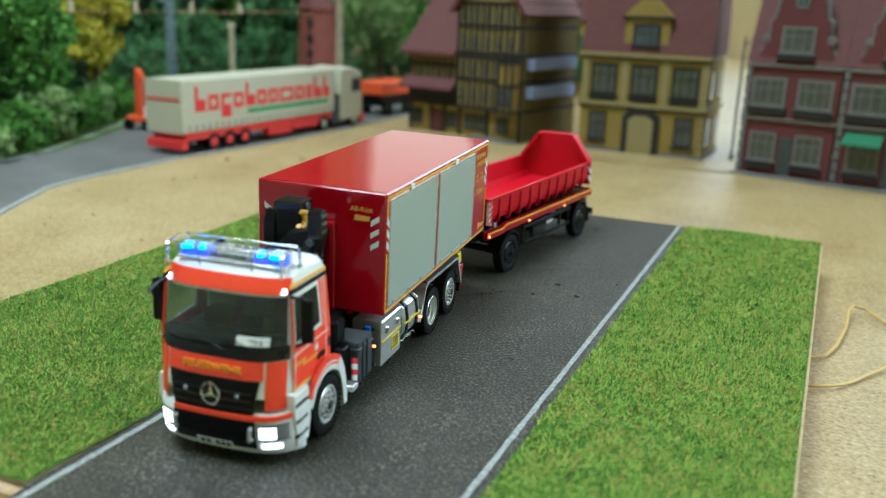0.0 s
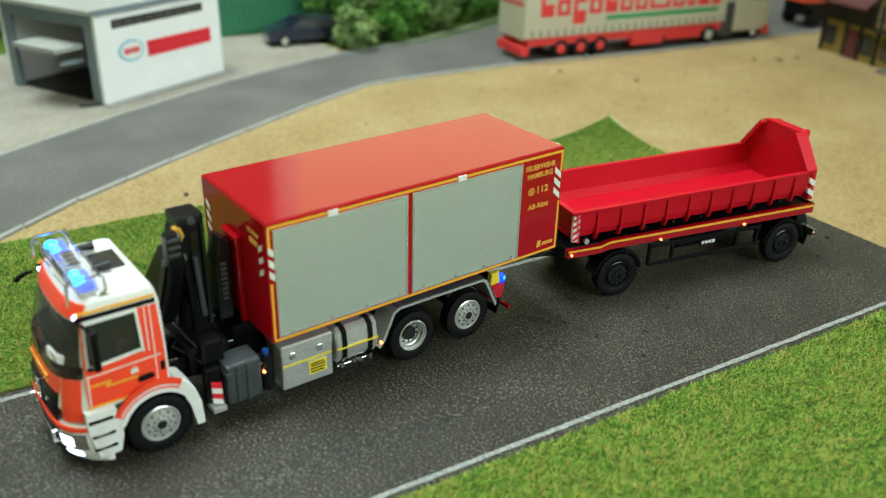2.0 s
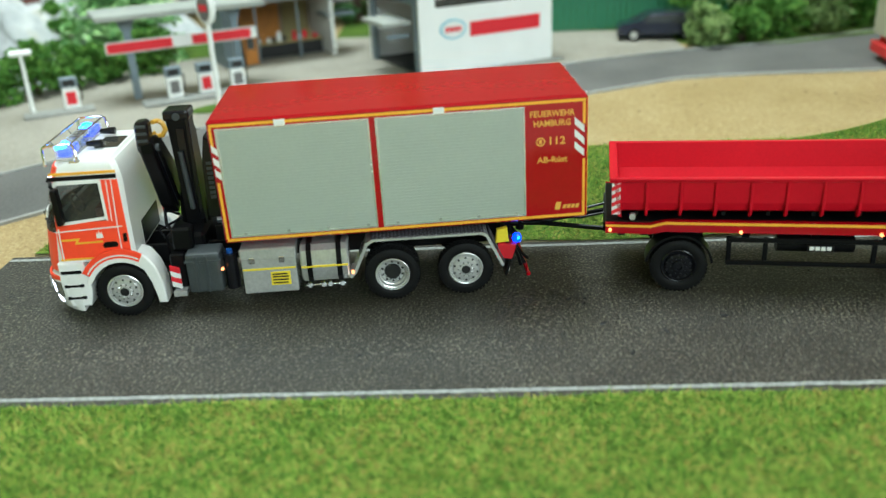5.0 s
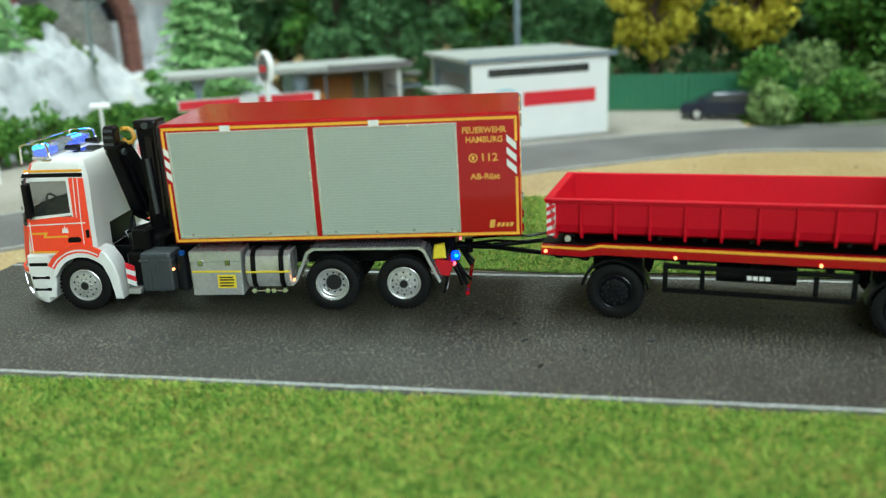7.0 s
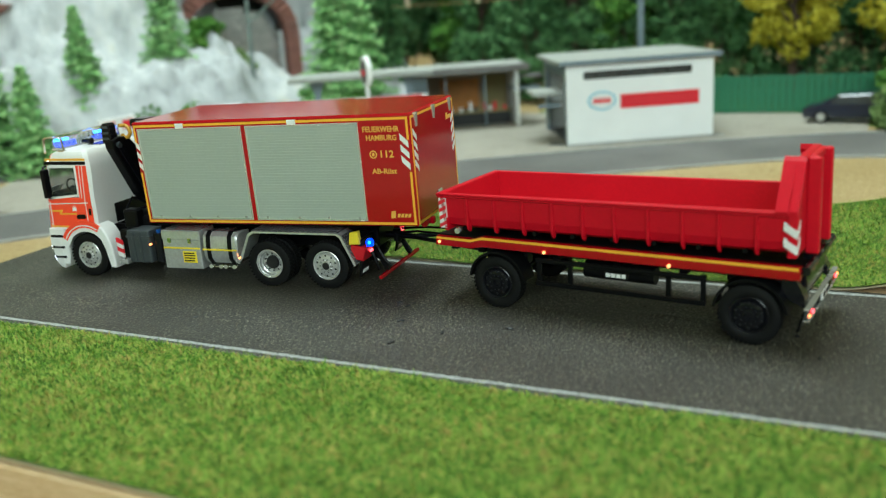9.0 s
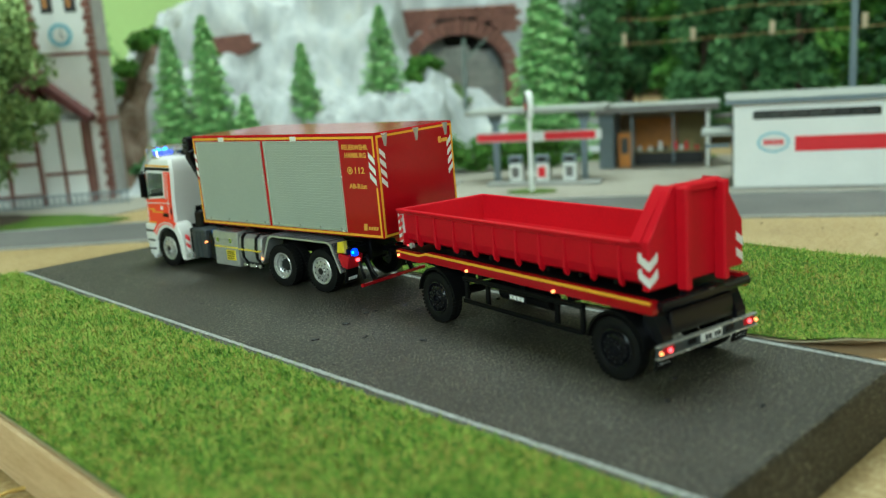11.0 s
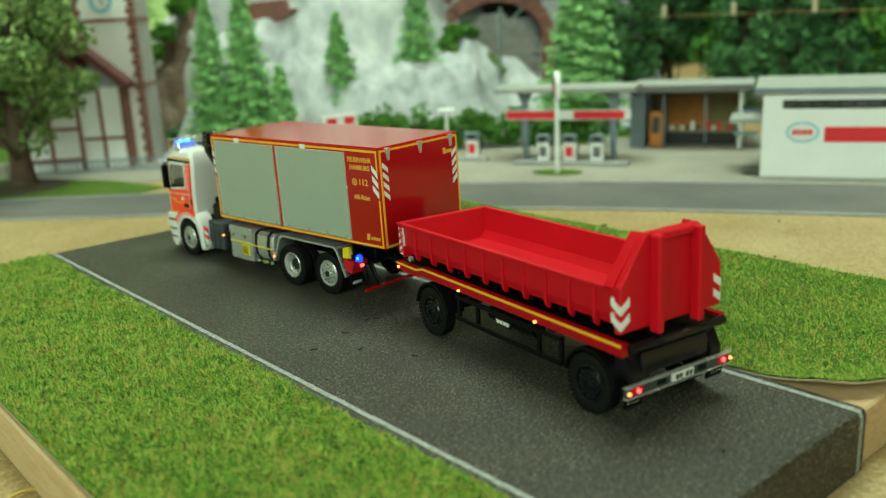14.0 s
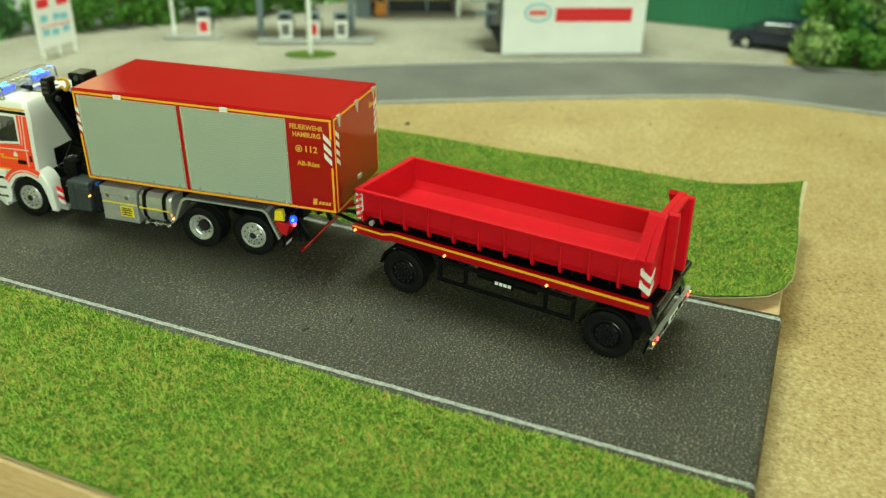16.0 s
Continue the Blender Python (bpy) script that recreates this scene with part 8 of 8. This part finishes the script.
for y in (14, 40):
    for z in (8, 40):
        plate("side_window", 79.8, 80.6, y - 6, y + 6, z, z + 19, PANE, yh)
for k in range(12):
    plate("quoin", 77.5, 80.8, -0.9, 3, 3 + k * 5.4, 6.6 + k * 5.4, TRIM_CREAM, yh)


yh.scale = (1.03, 0.95, 0.96)
th.scale = (1.02, 1.0, 0.97)


# red gabled houses
def red_house(x, y, turn, w, seed, label):
    h = thing("gabled_house", x, y, GROUND, turn, label, "house", "red gabled houses")
    plate("wall", 0, w, 0, 60, 0, 66, RED_WALL, h, "red-brown wall")
    c = w * 0.5
    half = [(w * 0.40, 66), (w * 0.39, 71), (w * 0.34, 77), (w * 0.30, 84), (w * 0.31, 89), (w * 0.26, 92), (w * 0.24, 99), (w * 0.20, 106), (w * 0.10, 111), (w * 0.08, 116), (0, 119)]
    outline = [(c - u, z) for u, z in half] + [(c + u, z) for u, z in half[-2::-1]]
    part("gable", prism(B(), outline, "y", -1, 7), RED_WALL, h, "curved red gable")
    rim = [(c - u - 1.6, z + 0.8) for u, z in half] + [(c + u + 1.6, z + 0.8) for u, z in half[-2::-1]]
    part("gable_trim", prism(B(), rim, "y", 0.5, 6), TRIM_GREY, h, "pale gable coping")
    part("roof", prism(B(), [(-2, 66.4), (22, 124), (40, 124), (62, 66.4)], "x", -1, w + 1), ROOF_RED, h, "steep brown-red roof")
    for z in (33, 64):
        plate("cornice", -1, w + 1, -1.8, 1, z, z + 2.0, TRIM_GREY, h, "pale stone cornice")
    for q in (0.25, 0.75):
        window(h, w * q, 9, w * 0.30, 17, 0, TRIM_GREY, lit=True, bars=3)
        window(h, w * q, 41, w * 0.38, 17, 0, TRIM_GREY, lit=True, bars=4)
        plate("flower_box", w * q - w * 0.2, w * q + w * 0.2, -3.0, -0.8, 36.6, 40.6, TIMBER, h, "dark window box")
        plate("flower_box", w * q - w * 0.16, w * q + w * 0.16, -3.0, -0.8, 5.0, 8.6, TIMBER, h, "dark window box")
    window(h, c, 72, w * 0.36, 15, -1, TRIM_GREY, lit=True, bars=3)
    plate("flower_box", c - w * 0.2, c + w * 0.2, -3.6, -1.8, 68.4, 71.4, TIMBER, h, "dark window box")
    window(h, c, 97, w * 0.14, 8, -1, TRIM_GREY, bars=2, sill=False)
    plate("door", w * 0.44, w * 0.58, -0.8, 0.2, 0, 24, DARK_GREY, h, "grey door")
    for z in span(2, 60, 9):
        plate("pilaster_stone", -0.8, 2.2, -1.4, 1.0, z, z + 5.2, TRIM_GREY, h)
    for s in (-1, 1):
        part("scroll", lathe(B(), [(0.6, 0), (2.4, 0.2), (2.4, 2.4), (0.6, 2.6)], 14, Matrix.Translation((c + s * w * 0.345, -1.2, 80)) @ Matrix.Rotation(-math.pi / 2, 4, "X")), TRIM_GREY, h, smooth=True)
    plate("steps", -2, w + 2, -8, 0, 0, 1.2, TRIM_GREY, h)
    return h


red_house(0, 331, -12, 52, 1, "red-brown gabled town house with pale trim")
h2 = red_house(53, 319.5, -12, 58, 2, "red-brown gabled town house with a green awning")
part("awning", prism(B(), [(-9, 24), (-9, 25.5), (0, 31), (0, 28)], "x", 4, 24), FENCE_GREEN, h2, "green awning")
tagged(slab("pavement", -104, 130, 322, 372, GROUND, GROUND + 0.8, SAND), "sandy pavement before the model houses", "pavement", kind="structure")
sl = thing("street_lamp", -8, 372, GROUND + 1.0, 0, "pale street lamp with two arms", "street lamp")
part("post", rod(B(), (0, 0, 0), (0, 0, 78), 1.0, 0.7), TRIM_GREY, sl, smooth=True)
part("arm", tube(B(), [(0, 0, 72), (6, 0, 78), (11, 0, 76)], 0.5), TRIM_GREY, sl, smooth=True)
part("lantern", lathe(B(), [(0, 0), (2.2, 1), (2.6, 4), (1.0, 6), (0, 6.4)], 14, Matrix.Translation((11, 0, 69.5))), PLASTER, sl, smooth=True)
part("base", rod(B(), (0, 0, 0), (0, 0, 4), 2.2, 1.2), TRIM_GREY, sl, smooth=True)
# far end of the town: a second row closes the view
for i, (x, y, w) in enumerate(((-330, 760, 90), (-220, 700, 100), (150, 470, 80))):
    b = thing("background_house", x, y, GROUND, -6, "brown-red house at the back of the model town", "house", "back row houses")
    plate("wall", 0, w, 0, 60, 0, 80, RED_WALL if i != 1 else YELLOW_WALL, b)
    part("roof", prism(B(), [(-4, 80), (30, 122), (64, 80)], "x", -3, w + 3), ROOF_RED, b, "brown-red roof")
    for k in range(4):
        for z in (14, 48):
            window(b, w * (0.14 + 0.24 * k), z, w * 0.13, 18, 0, TRIM_CREAM, bars=2)

# loose cable ends beside the display board
cb = thing("cable", 62, 60, GROUND, 0, "thin yellow cable lying beside the board", "cable")
bm = B()
loop = [(-11, -33, 1), (-6, -29, 1), (-3, -19, 1.5), (-0.8, -4, 2), (0, 12, 3), (1.4, 17, 3), (5, 18.6, 2), (11, 10, 1), (18, -3, 0.6), (24, -10, 0.6)]
tube(bm, [tuple(np.interp(k / 4, range(len(loop)), c) for c in zip(*loop)) for k in range(4 * len(loop) - 3)], 0.42, 6)
part("wire", bm, WIRE_YELLOW, cb, smooth=True)
bm = B()
tube(bm, [(-12 + i * 2.3, -52 - 3.2 * math.sin(i * 0.45) * (i < 7) + 48 * (i / 15) ** 1.7, 0.7 + 0.6 * math.sin(i * 0.5) ** 2) for i in range(16)], 0.42, 6)
part("wire", bm, WIRE_YELLOW, cb, smooth=True)
# small crumbs on the sandy ground
bm = B()
rnd = random.Random(5)
for _ in range(60):
    x, y, r = rnd.uniform(-285, -150), rnd.uniform(-150, 420), rnd.choice((0.3, 0.4, 0.5, 1.1))
    bmesh.ops.create_icosphere(bm, subdivisions=1, radius=r, matrix=Matrix.Translation((x, y, GROUND + r * 0.3)) @ Matrix.Diagonal((1.6, 1, 0.6, 1)))
tagged(part("crumbs", bm, BARK), "small brown crumbs scattered on the sandy ground", "crumbs", kind="stuff")
